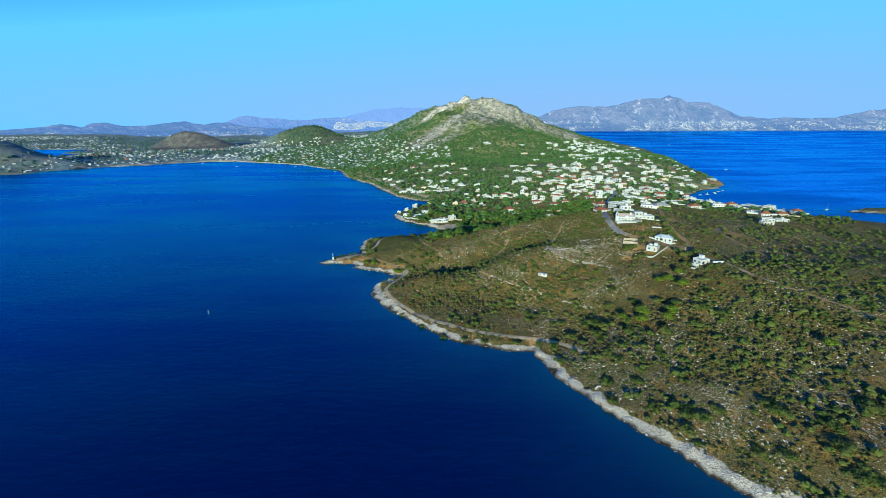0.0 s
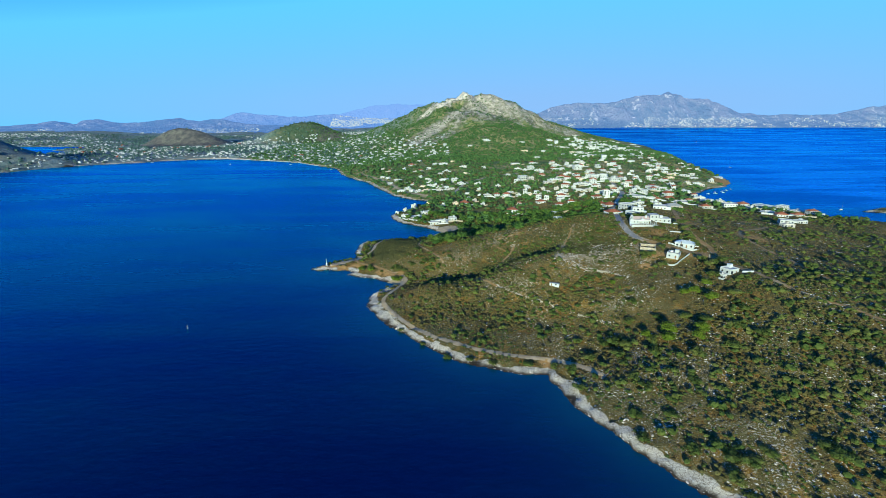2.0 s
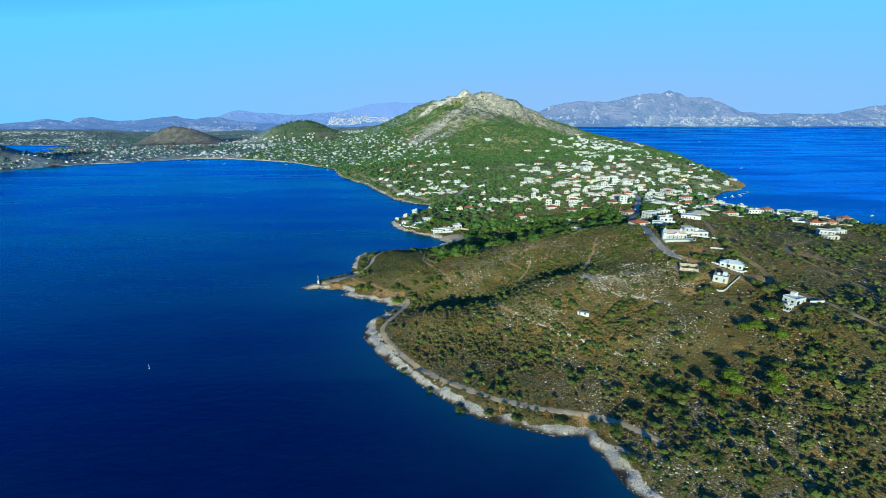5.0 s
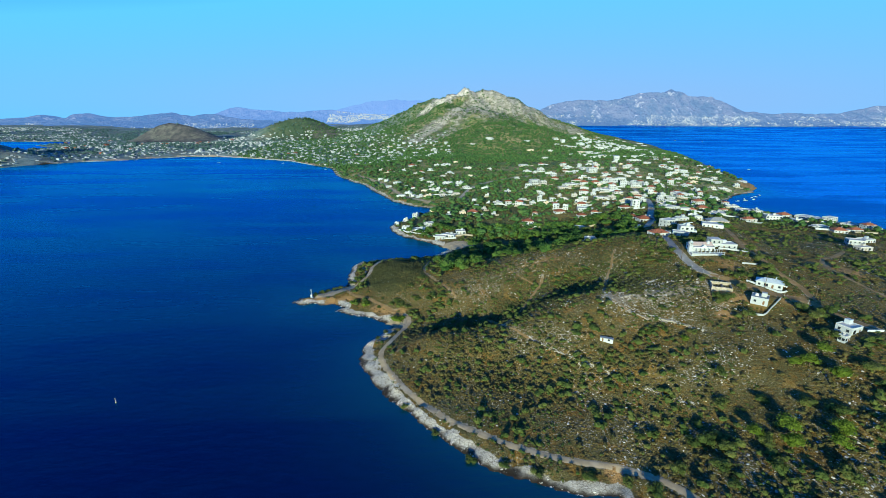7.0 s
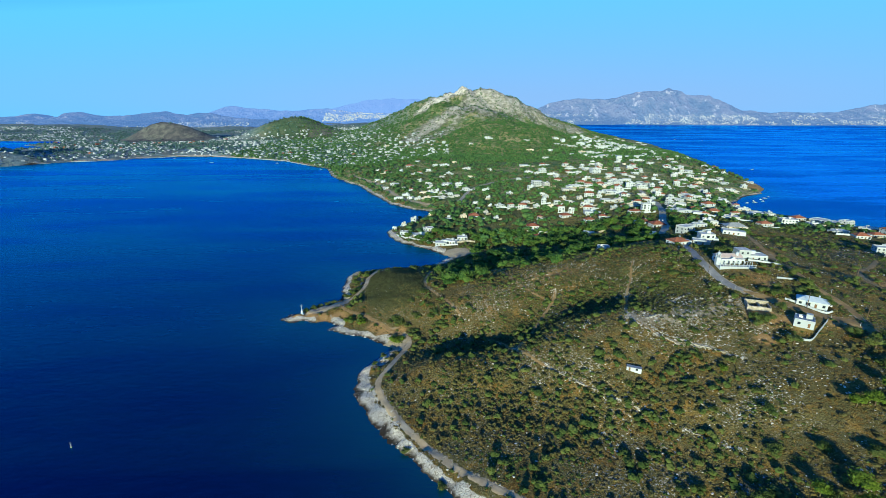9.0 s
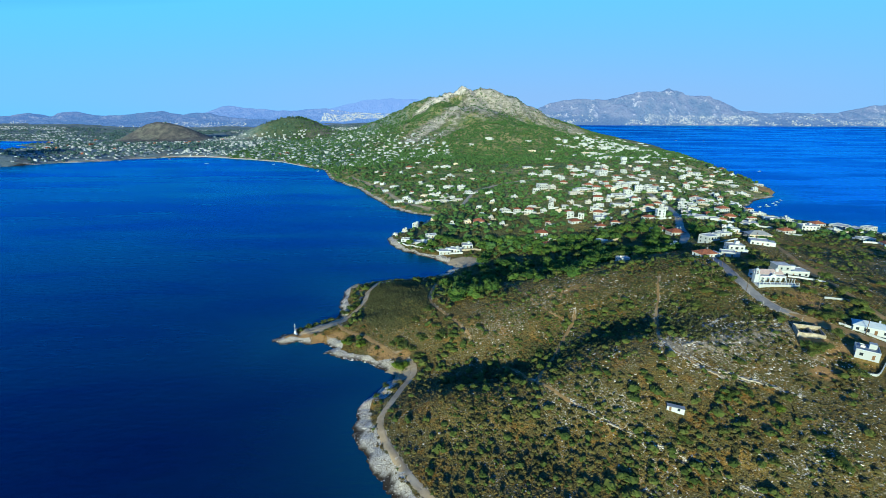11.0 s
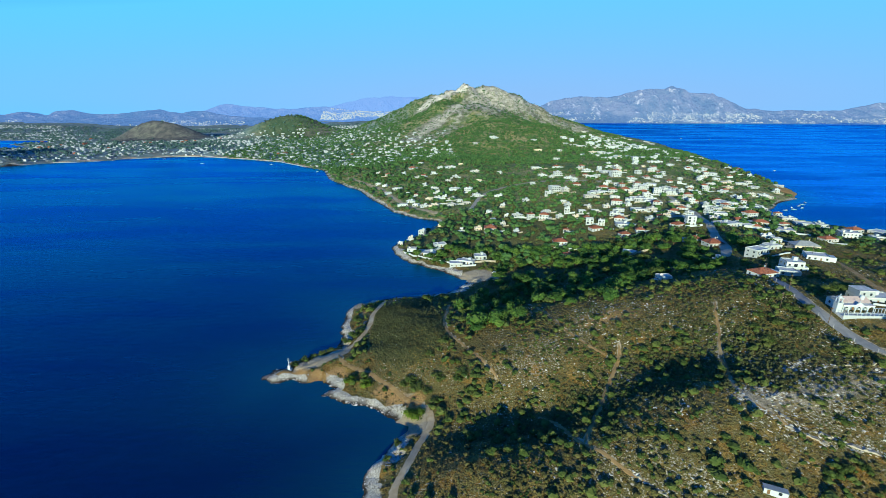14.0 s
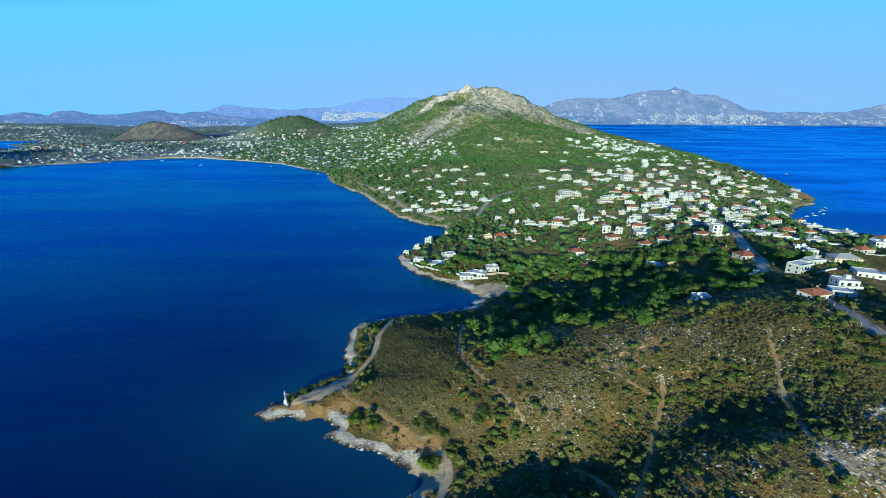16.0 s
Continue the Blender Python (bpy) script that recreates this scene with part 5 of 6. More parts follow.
for x, y, s in ((99, 250, 1.0), (93, 250, 0.8), (115.4, 266.3, 0.8), (124.3, 282.2, 0.8), (75, 257, 0.55), (81, 257, 0.6), (103.3, 287.5, 0.6), (93.9, 300.9, 0.5), (82, 239, 0.8), (70, 230, 0.9), (129.9, 263.9, 0.75), (115.2, 317.2, 0.5), (109.1, 318.1, 0.5),
                (125.5, 292.2, 0.55), (119, 243, 0.8), (175, 262, 0.9), (143, 255, 0.8), (104, 244, 0.8), (114, 232, 0.9), (96, 237, 0.9), (178, 288, 0.9), (150, 246, 0.8), (158, 236, 0.9), (170, 248, 0.9), (165, 226, 0.9), (149, 222, 0.9), (132, 222, 0.9)):
    maquis = copy_thing(MODELS[4 + int(rng.integers(0, 2))], pose(x, y, float(ground(x, y)) - 0.8 * s, 0, 0, float(rng.uniform(0, 360))))
    maquis.scale = (s * 1.1, s * 1.1, s * 0.95)
    tagged(maquis, "dark green wild olive on the scrub slope", "tree", "slope trees")
for x, y, s in ((-37.4, 401.9, 0.6), (-34.8, 396.1, 0.9), (-41.5, 399.8, 0.5), (-25.0, 400.2, 0.7), (-15.4, 404.9, 0.6), (-11.5, 397.0, 0.8), (-10.1, 386.5, 0.7), (-22.6, 396.7, 0.6), (-50.7, 398.5, 0.4), (-27.7, 415.7, 0.6), (-20.6, 424.9, 0.8), (-8.6, 410.2, 0.5), (-26.5, 386.1, 0.6), (-14.2, 394.4, 0.6),
                (97, 215, 0.7), (100, 207, 0.7), (69, 216, 0.7), (96, 229, 0.7), (121, 205, 0.7), (101, 188, 0.7), (87, 192, 0.7), (84, 179, 0.7), (101, 169, 0.7), (111, 163, 0.9), (117, 159, 0.9), (108, 153, 0.8), (125, 161, 0.7), (145, 158, 0.9),
                (146, 153, 0.9), (127, 138, 0.7), (135, 134, 0.8), (155, 130, 1.0), (152, 119, 0.9), (155, 117, 0.9), (180, 146, 1.0), (160, 141, 0.8), (109, 146, 0.5), (51.5, 340, 0.4), (153, 401, 0.75), (153, 393, 0.8), (142, 393, 0.8), (131, 386, 0.8),
                (131, 396, 0.7), (147, 386, 0.7), (138, 402, 0.6), (151, 367, 0.6), (127.2, 313.3, 0.6), (108.1, 318.1, 0.5), (122, 334, 0.55), (78.6, 302.5, 0.5), (76.6, 306.6, 0.5)):
    lentisk = copy_thing(MODELS[4 + int(rng.integers(0, 2))], pose(x, y, float(ground(x, y)) - 1.3 * s, 0, 0, float(rng.uniform(0, 360))))
    lentisk.scale = (s * 1.2, s * 1.2, s * 0.8)
    lentisk.name = "shrub"
    tagged(lentisk, "broad dark green lentisk shrub among limestone", "shrub", "slope shrubs")
for m in MODELS + YOUNG:
    for o in (*m.children_recursive, m):
        bpy.data.objects.remove(o)

rng = np.random.default_rng(5)
TREES = [clump(rng, 6, 44, 0.085, 0.75, 0.78, 0.5) for k in range(4)]
SMALL_TREES = [clump(rng, 2, 12, 0.14, 0.85, 0.90, 0.34) for k in range(4)]
BLOBS = [clump(rng, 1, 6, 0.26, 0.85, 0.95, 0.55, (OCT_V, OCT_F)) for k in range(6)]
BUSHES = [clump(rng, 2, 9, 0.15, 0.8, 0.90, 0.30) for k in range(6)]
TUFTS = [clump(rng, 1, 9, 0.21, 0.85, 0.85, 0.55, (OCT_V, OCT_F)) for k in range(8)]
STRAWS = [clump(rng, 1, 12, 0.22, 0.75, 0) for k in range(6)]
CUBE_V = np.array([(a, b, c) for c in (-1, 1) for b in (-1, 1) for a in (-1, 1)], float) * 0.72
CUBE_F = np.array([(0, 2, 3), (0, 3, 1), (4, 5, 7), (4, 7, 6), (0, 1, 5), (0, 5, 4), (2, 6, 7), (2, 7, 3), (0, 4, 6), (0, 6, 2), (1, 3, 7), (1, 7, 5)])
STONES = []
for k in range(5):
    v = CUBE_V * np.array([1, 0.75, 0.5]) * (1 + rng.uniform(-0.55, 0.35, (8, 3)))
    STONES.append((v * 0.6, CUBE_F))
wood_rest = np.array(wood_rest)
scatter("valley_wood", "dense green pine wood in the valley", "wood", wood_rest, rng.uniform(5.6, 9.0, len(wood_rest)), TREES, PINE_LEAF, 6)


def slope_wood(x, y):
    """Dense pine wood on the bay flank, open dry meadows among the houses of the gulf side."""
    meadow = np.exp(-((x - 430) / 150) ** 2 - ((y - 1150) / 190) ** 2) + 0.8 * np.exp(-((x - 150) / 60) ** 2 - ((y - 700) / 40) ** 2) + 0.7 * np.exp(-((x - 60) / 70) ** 2 - ((y - 840) / 30) ** 2)
    gaps = smooth(0.10, 0.34, fbm(x, y, 120, 4, 13)) * (1 - 0.7 * smooth(1150, 1350, y))
    wood = 0.92 - 0.50 * smooth(90, 220, x) * smooth(1400, 1200, y) - 0.55 * gaps - 0.75 * meadow * smooth(-0.25, 0.1, fbm(x, y, 35, 3, 14))
    return np.clip(np.maximum(0.7 * sample(WOODS, x, y), wood) * (1 - 0.9 * smooth(0.15, 0.5, sample(CRAG, x, y))), 0, 1)


spots, rng = sow(302, 15000, -240, 700, 585, 1300, slope_wood, 3.4, 7)
pale = rng.uniform(size=len(spots)) < 0.22
scatter("slope_wood", "green trees among the village houses", "wood", spots[~pale], 2.6 + 4.6 * rng.uniform(0, 1, int((~pale).sum())) ** 1.7, SMALL_TREES, WOOD_LEAF, 7)
scatter("slope_olives", "grey-green olive trees among the village houses", "wood", spots[pale], rng.uniform(2.6, 5.2, int(pale.sum())), SMALL_TREES, FIELD_LEAF, 17)
spots, rng = sow(312, 15000, -240, 640, 585, 1300, lambda x, y: np.clip(0.6 + 0.9 * fbm(x, y, 50, 3, 22), 0.1, 1), 0.8, 6)
scatter("slope_grass", "yellow-green grass and low shrubs between the village houses", "grass", spots, rng.uniform(1.6, 3.6, len(spots)), STRAWS, GRASS_LEAF, 25, (0.4, 0.8))
spots, rng = sow(303, 26000, -700, 1000, 1250, 2750, slope_wood, 0.5, 6)
scatter("hill_wood", "green woodland on the flanks of the big hill", "wood", spots, rng.uniform(4.5, 9.5, len(spots)), BLOBS, WOOD_LEAF, 8)
spots, rng = sow(310, 26000, -150, 700, 1700, 2750, lambda x, y: 0.22 * smooth(0.12, 0.3, sample(CRAG, x, y)) * smooth(-0.2, 0.15, fbm(x, y, 60, 3, 19)), 0.5, 6)
scatter("hill_scrub", "dark scrub among the rocks of the big hill", "scrub", spots, rng.uniform(3, 7, len(spots)), BLOBS, WOOD_LEAF, 18, (0.5, 0.9))
spots, rng = sow(311, 9000, -120, 420, 1850, 2700, lambda x, y: smooth(0.5, 1.0, sample(CRAG, x, y)) * smooth(-0.1, 0.2, fbm(x, y, 50, 3, 20)), 0.5, 6)
scatter("cliff_rocks", "pale limestone cliffs along the summit ridge", "cliffs", spots, rng.uniform(3, 8, len(spots)), STONES, GREY_ROCK, 24, (0.7, 1.5), 0.25)
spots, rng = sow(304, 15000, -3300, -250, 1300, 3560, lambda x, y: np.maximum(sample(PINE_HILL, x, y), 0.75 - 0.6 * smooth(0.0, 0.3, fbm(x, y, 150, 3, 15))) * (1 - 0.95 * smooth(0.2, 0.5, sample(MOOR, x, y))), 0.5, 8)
scatter("bay_wood", "green trees between the bay towns, tinted with distance haze", "wood", spots, rng.uniform(6, 12, len(spots)), BLOBS, HAZED_BAY_LEAF, 9)


def open_slope(x, y):
    """The grazed ground round the old terraces."""
    return np.exp(-((x - 118) / 62) ** 2 - ((y - 340) / 48) ** 2)


def plots(x, y):
    """Dry meadow round the church and the ridge houses."""
    z = 0.0
    for cx, cy, wide, deep in ((182, 372, 13, 16), (192, 325, 20, 14), (163, 332, 16, 9), (262, 385, 26, 24), (235, 430, 24, 30), (300, 455, 30, 40), (70, 425, 36, 14)):
        z = np.maximum(z, np.exp(-((x - cx) / wide) ** 2 - ((y - cy) / deep) ** 2))
    return z


def bushy(x, y):
    return (1 - 0.25 * open_slope(x, y)) * (1 - 0.8 * plots(x, y)) * np.clip(0.42 + 3.0 * fbm(x, y, 22, 3, 61) + 0.8 * np.exp(-((x - 190) / 80) ** 2 - ((y - 215) / 80) ** 2) + 0.4 * np.exp(-((x - 105) / 45) ** 2 - ((y - 380) / 24) ** 2) + 0.35 * np.exp(-((x - 70) / 60) ** 2 - ((y - 305) / 24) ** 2) + 0.5 * np.exp(-((x - 20) / 45) ** 2 - ((y - 366) / 14) ** 2), 0.05, 1) * (sample(FIELD_IN, x, y) < 0) * (1 - 0.45 * smooth(200, 240, x) * smooth(260, 320, y))


def maquis_slope(x, y):
    """Closer cover on the slopes that face the sun."""
    return np.clip(0.9 * np.exp(-((x - 70) / 50) ** 2 - ((y - 298) / 17) ** 2) + 0.9 * np.exp(-((x - 2) / 42) ** 2 - ((y - 328) / 26) ** 2) + 0.7 * np.exp(-((x - 175) / 60) ** 2 - ((y - 205) / 55) ** 2) + 0.9 * fbm(x, y, 20, 3, 72), 0, 1)


spots, rng = sow(318, 17000, -55, 280, 120, 368, maquis_slope, 0.8, 8)
scatter("maquis", "brown-green lentisk and thorn bushes on the sunny slope", "bushes", spots, 0.9 + 1.7 * rng.uniform(0, 1, len(spots)) ** 1.6, BUSHES, MAQUIS_LEAF, 29, (0.55, 0.9))
spots, rng = sow(305, 24000, -90, 570, 100, 640, bushy, 0.8, 8)
scatter("green_bushes", "dark green lentisk bushes dotting the hillside", "bushes", spots, 1.2 + 3.0 * rng.uniform(0, 1, len(spots)) ** 2.0, BUSHES, OLIVE_LEAF, 10, (0.6, 0.95))
spots, rng = sow(306, 124000, -110, 560, 96, 620, lambda x, y: (1 - 0.25 * open_slope(x, y)) * (1 - 0.6 * plots(x, y)) * np.clip(0.58 + 0.8 * fbm(x, y, 18, 3, 63), 0, 1) * (sample(FIELD_IN, x, y) < 0) * (1 - 0.55 * smooth(200, 240, x) * smooth(260, 320, y)), 0.3, 6)
green = rng.uniform(size=len(spots)) < np.clip(0.30 + 1.6 * fbm(spots[:, 0], spots[:, 1], 30, 3, 67), 0.03, 0.9)
scatter("dry_scrub", "grey-brown dry scrub covering the hillside", "scrub", spots[~green], 0.5 + 1.7 * rng.uniform(0, 1, int((~green).sum())) ** 1.8, TUFTS, GREY_LEAF, 11, (0.32, 0.6))
scatter("green_scrub", "low olive-green scrub covering the hillside", "scrub", spots[green], 0.6 + 1.8 * rng.uniform(0, 1, int(green.sum())) ** 1.6, TUFTS, OLIVE_LEAF, 16, (0.4, 0.7))
thicket, rng = sow(317, 9000, 10, 180, 340, 440, lambda x, y: np.clip(1.0 * np.exp(-((x - 110) / 48) ** 2 - ((y - 385) / 28) ** 2) + 0.8 * np.exp(-((x - 30) / 45) ** 2 - ((y - 362) / 14) ** 2) + 0.8 * fbm(x, y, 14, 3, 70), 0, 1), 0.5, 8)
scatter("gully_thicket", "grey-green thorny scrub filling the shaded gully", "scrub", thicket, rng.uniform(0.9, 2.3, len(thicket)), TUFTS, FIELD_LEAF, 28, (0.6, 1.0))
spots, rng = sow(315, 9000, 215, 560, 255, 600, lambda x, y: np.clip(0.7 + 0.9 * fbm(x, y, 30, 3, 23), 0.1, 1), 0.6, 7)
extra, _ = sow(316, 22000, -40, 215, 236, 450, lambda x, y: np.clip(0.40 + 1.5 * fbm(x, y, 30, 3, 24), 0, 1), 0.6, 9)
spots = np.concatenate([spots, extra])
scatter("dry_grass", "tall straw-coloured dry grass between the bushes", "grass", spots, rng.uniform(0.6, 1.5, len(spots)), TUFTS, STRAW_LEAF, 27, (0.35, 0.65))
fx, fy = np.meshgrid(np.arange(-72, -8, 1.25), np.arange(400, 517, 1.5))
rng = np.random.default_rng(12)
spots = np.stack([fx.ravel() + fy.ravel() * 0.12 - 52 + rng.uniform(-0.5, 0.5, fx.size), fy.ravel() + rng.uniform(-0.5, 0.5, fx.size)], 1)
spots = spots[(sample(FIELD_IN, spots[:, 0], spots[:, 1]) > 1) & (sample(CLEAR, spots[:, 0], spots[:, 1]) > 0.8)]
scatter("field_shrubs", "close rows of low shrubs on the cape field", "shrubs", spots, rng.uniform(0.9, 1.7, len(spots)), TUFTS, FIELD_LEAF, 13, (0.5, 0.9))
spots, rng = sow(307, 64000, -60, 420, 96, 520, lambda x, y: np.clip(0.06 + sample(STONY, x, y) * 0.7 + 0.9 * fbm(x, y, 16, 3, 65), 0, 1), 0.2, 5)
extra, _ = sow(309, 12000, 56, 180, 322, 440, lambda x, y: np.clip(0.25 + 1.6 * fbm(x, y, 14, 3, 68), 0, 1), 0.4, 5)
rubble = []
for line in TERRACE_WALLS:
    p = bend(line, 0.2)
    rubble.append(p + rng.normal(size=p.shape) * 0.8)
scree, _ = sow(314, 26000, 55, 270, 105, 300, lambda x, y: np.clip(0.10 + 1.5 * fbm(x, y, 15, 3, 69), 0, 1), 0.4, 9)
spots = np.concatenate([spots, extra, scree, *rubble])
scatter("hillside_stones", "pale limestone stones lying on the hillside", "stones", spots, 0.25 + 1.1 * rng.uniform(0, 1, len(spots)) ** 3, STONES, GREY_ROCK, 14)
sh, rng = sow(308, 200000, -130, 260, 40, 600, lambda x, y: np.exp(-((sample(SHORE, x, y) - 3) / 4.0) ** 2) * sample(ROCK, x, y), 0.3, -1.0)
sh = sh[:4800]
scatter("shore_rocks", "broken pale limestone rocks along the waterline", "rocks", sh, rng.uniform(0.3, 1.0, len(sh)) ** 5 * 1.3 + 0.3, STONES, PALE_ROCK, 15, (0.22, 0.55), 0.14)
sh, rng = sow(313, 9000, -122, -36, 380, 440, lambda x, y: np.exp(-((sample(SHORE, x, y) - 1.5) / 3.5) ** 2) * sample(ROCK, x, y) ** 2, 0.3, -2.5)
scatter("cape_slabs", "tilted pale limestone slabs on the cape shore", "rocks", sh[:260], rng.uniform(0, 1, len(sh[:260])) ** 2 * 1.5 + 0.6, STONES, PALE_ROCK, 26, (0.25, 0.6), 0.12)


# ---- the church, the ridge houses and small things ----
def strip_wall(name, label, category, line, height, thick, material, lift=0.0, cap=None, step=1.5):
    p = bend(line, step)
    way = np.gradient(p, axis=0)
    way /= np.maximum(np.linalg.norm(way, axis=1, keepdims=True), 1e-6)
    side = np.stack([way[:, 1], -way[:, 0]], 1) * thick / 2
    rough = fbm(p[:, 0], p[:, 1], 1.1, 2, 9) * cap if cap else 0.0
    g = ground(p[:, 0], p[:, 1]) + lift
    rows = [np.column_stack([p - side, g - 1.2]), np.column_stack([p - side, g + height + rough]), np.column_stack([p + side, g + height + rough]), np.column_stack([p + side, g - 1.2])]
    v = np.stack(rows, 1)
    n = len(p)
    k = np.arange(n * 4).reshape(n, 4)
    f = np.stack([k[:-1, :-1], k[:-1, 1:], k[1:, 1:], k[1:, :-1]], -1).reshape(-1, 4)
    f = np.concatenate([f, [k[0, ::-1]], [k[-1]]])
    return tagged(new(name, mesh_from(name, v.reshape(-1, 3), f, material, False)), label, category)


def dome(bm, x, y, z, r, mat=0, rings=5, sides=14):
    last = None
    for j in range(rings + 1):
        a = math.pi / 2 * j / rings
        if j == rings:
            top = bm.verts.new((x, y, z + r))
            for k in range(sides):
                bm.faces.new((last[k], last[(k + 1) % sides], top)).material_index = mat
        else:
            ring = [bm.verts.new((x + r * math.cos(a) * math.cos(2 * math.pi * k / sides), y + r * math.cos(a) * math.sin(2 * math.pi * k / sides), z + r * math.sin(a))) for k in range(sides)]
            if last:
                for k in range(sides):
                    bm.faces.new((last[k], last[(k + 1) % sides], ring[(k + 1) % sides], ring[k])).material_index = mat
            last = ring


def arch_bay(bm, x0, x1, y0, y1, low, spring, top, pier=0.28):
    """One bay of an arcade: two half piers and the wall over a round arch."""
    box(bm, x0, y0, low, x0 + pier, y1, spring)
    box(bm, x1 - pier, y0, low, x1, y1, spring)
    a, b, n = x0 + pier, x1 - pier, 8
    r, mid = (b - a) / 2, (a + b) / 2
    edge = [(x0, spring)] + [(mid - r * math.cos(math.pi * k / n), spring + r * math.sin(math.pi * k / n)) for k in range(n + 1)] + [(x1, spring)]
    for (ax, az), (bx, bz) in zip(edge, edge[1:]):
        v = [bm.verts.new(p) for p in ((ax, y0, az), (bx, y0, bz), (bx, y1, bz), (ax, y1, az), (ax, y0, top), (bx, y0, top), (bx, y1, top), (ax, y1, top))]
        for f in ((0, 1, 5, 4), (2, 3, 7, 6), (4, 5, 6, 7), (3, 2, 1, 0)):
            bm.faces.new([v[k] for k in f])
    bmesh.ops.remove_doubles(bm, verts=bm.verts[:], dist=0.001)


def cross(bm, x, y, z, size):
    box(bm, x - 0.06, y - 0.06, z, x + 0.06, y + 0.06, z + size)
    box(bm, x - size * 0.32, y - 0.055, z + size * 0.58, x + size * 0.32, y + 0.055, z + size * 0.72)


def church(x, y, turn):
    z = float(ground(x, y)) - 0.3
    ob = root("church", pose(x, y, z, 0, 0, turn), "white Greek church with a slender bell tower and an arcaded porch", "church")
    bm = bmesh.new()
    box(bm, -6.5, -1.5, -3, 8, 6.0, 4.2)
    part("nave", bm, WHITE, ob)
    bm = bmesh.new()
    v = [bm.verts.new(p) for p in ((-6.9, -1.9, 4.2), (8.4, -1.9, 4.2), (8.4, 6.4, 4.2), (-6.9, 6.4, 4.2), (-6.9, 2.2, 6.0), (8.4, 2.2, 6.0))]
    for f in ((0, 1, 5, 4), (2, 3, 4, 5), (1, 2, 5), (3, 0, 4), (3, 2, 1, 0)):
        bm.faces.new([v[k] for k in f])
    part("roof", bm, FADED_TILES, ob, "faded pinkish clay tile gable roof")
    # bell tower in three narrowing stages
    bm = bmesh.new()
    box(bm, -9.0, -3.9, -3, -6.52, -1.5, 4.6)
    box(bm, -9.2, -4.1, 4.6, -6.4, -1.3, 4.85)
    tower = part("bell_tower", bm, WHITE, ob)
    bm = bmesh.new()
    for px, py in ((-8.75, -3.65), (-7.15, -3.65), (-8.75, -2.1), (-7.15, -2.1)):
        box(bm, px, py, 4.85, px + 0.4, py + 0.4, 7.0)
    box(bm, -8.95, -3.85, 7.0, -6.55, -1.5, 7.25)
    part("belfry", bm, WHITE, tower)
    bm = bmesh.new()
    tube(bm, -7.75, -2.7, 5.6, 6.4, 0.42, 0.22, 10)
    part("bell", bm, IRON, tower, "dark bronze bell")
    bm = bmesh.new()
    dome(bm, -7.75, -2.7, 7.25, 0.95)
    cross(bm, -7.75, -2.7, 8.1, 1.0)
    part("tower_dome", bm, WHITE, tower)
    # arcaded porch with a gable over its middle
    for k in range(5):
        bm = bmesh.new()
        arch_bay(bm, -6.5 + 2.9 * k, -6.5 + 2.9 * (k + 1) - 0.004, -4.4, -4.0, -0.1, 1.9, 3.7)
        part("arch", bm, WHITE, ob)
    bm = bmesh.new()
    box(bm, -6.6, -4.6, 3.704, 8.1, -1.504, 3.95)
    part("porch_roof", bm, SLAB, ob)
    bm = bmesh.new()
    v = [bm.verts.new((px, py, pz)) for py in (-4.55, -4.1) for px, pz in ((-1.3, 3.954), (2.8, 3.954), (0.75, 5.5))]
    for f in ((0, 1, 2), (5, 4, 3), (0, 3, 4, 1), (1, 4, 5, 2), (2, 5, 3, 0)):
        bm.faces.new([v[k] for k in f])
    cross(bm, 0.75, -4.32, 5.4, 1.0)
    part("pediment", bm, WHITE, ob)
    bm = bmesh.new()
    tube(bm, 5.6, 0.8, 4.6, 6.3, 0.9, 0.9, 12)
    drum = part("drum", bm, WHITE, ob)
    bm = bmesh.new()
    dome(bm, 5.6, 0.8, 6.3, 1.0)
    cross(bm, 5.6, 0.8, 7.2, 0.8)
    part("dome", bm, WHITE, drum)
    opening("door", DOOR, ob, pose(0.75, -1.504, 0.0))
    for px in (-5.0, -2.1, 3.6, 6.5):
        opening("window", WINDOW, ob, pose(px, -1.504, 1.2))
    for py in (0.4, 3.6):
        opening("window", WINDOW, ob, pose(-6.504, py, 1.6, 0, 0, -90))
    # forecourt behind a low white wall with a balustrade
    bm = bmesh.new()
    box(bm, -9, -8.6, -3, 13, -8.3, 0.5)
    part("terrace_wall", bm, WHITE, ob)
    bm = bmesh.new()
    box(bm, -9, -8.296, -3, 13, -1.504, -0.05)
    part("terrace", bm, SLAB, ob)
    for k in range(12):
        bm = bmesh.new()
        tube(bm, -8.8 + k * 1.96, -8.45, 0.5, 1.5, 0.13, 0.10, 6)
        part("baluster", bm, WHITE, ob)
    bm = bmesh.new()
    box(bm, -9, -8.55, 1.5, 13, -8.35, 1.64)
    part("balustrade_rail", bm, WHITE, ob)
    for k in range(4):
        bm = bmesh.new()
        box(bm, 8.3 + k * 1.5, -4.6, -0.04, 8.5 + k * 1.5, -4.4, 2.5)
        part("pergola_post", bm, WHITE, ob)
    bm = bmesh.new()
    box(bm, 8.1, -4.75, 2.5, 13.2, -4.25, 2.66)
    part("pergola_beam", bm, WHITE, ob)


church(176, 394.5, -5)
villa = house(199, 406, 18, 1, 0, -8, 21, WHITE, depth=9, label="white villa with a raised rooftop room beside the church")
bm = bmesh.new()
box(bm, -8.9, -3.6, 3.4, -1.4, 3.9, 6.6)
room = part("rooftop_room", bm, WHITE, villa)
bm = bmesh.new()
box(bm, -9.1, -3.8, 6.6, -1.2, 4.1, 6.85)
part("roof", bm, SLAB, room)
opening("window", WINDOW, room, pose(-6.8, -3.604, 4.3))
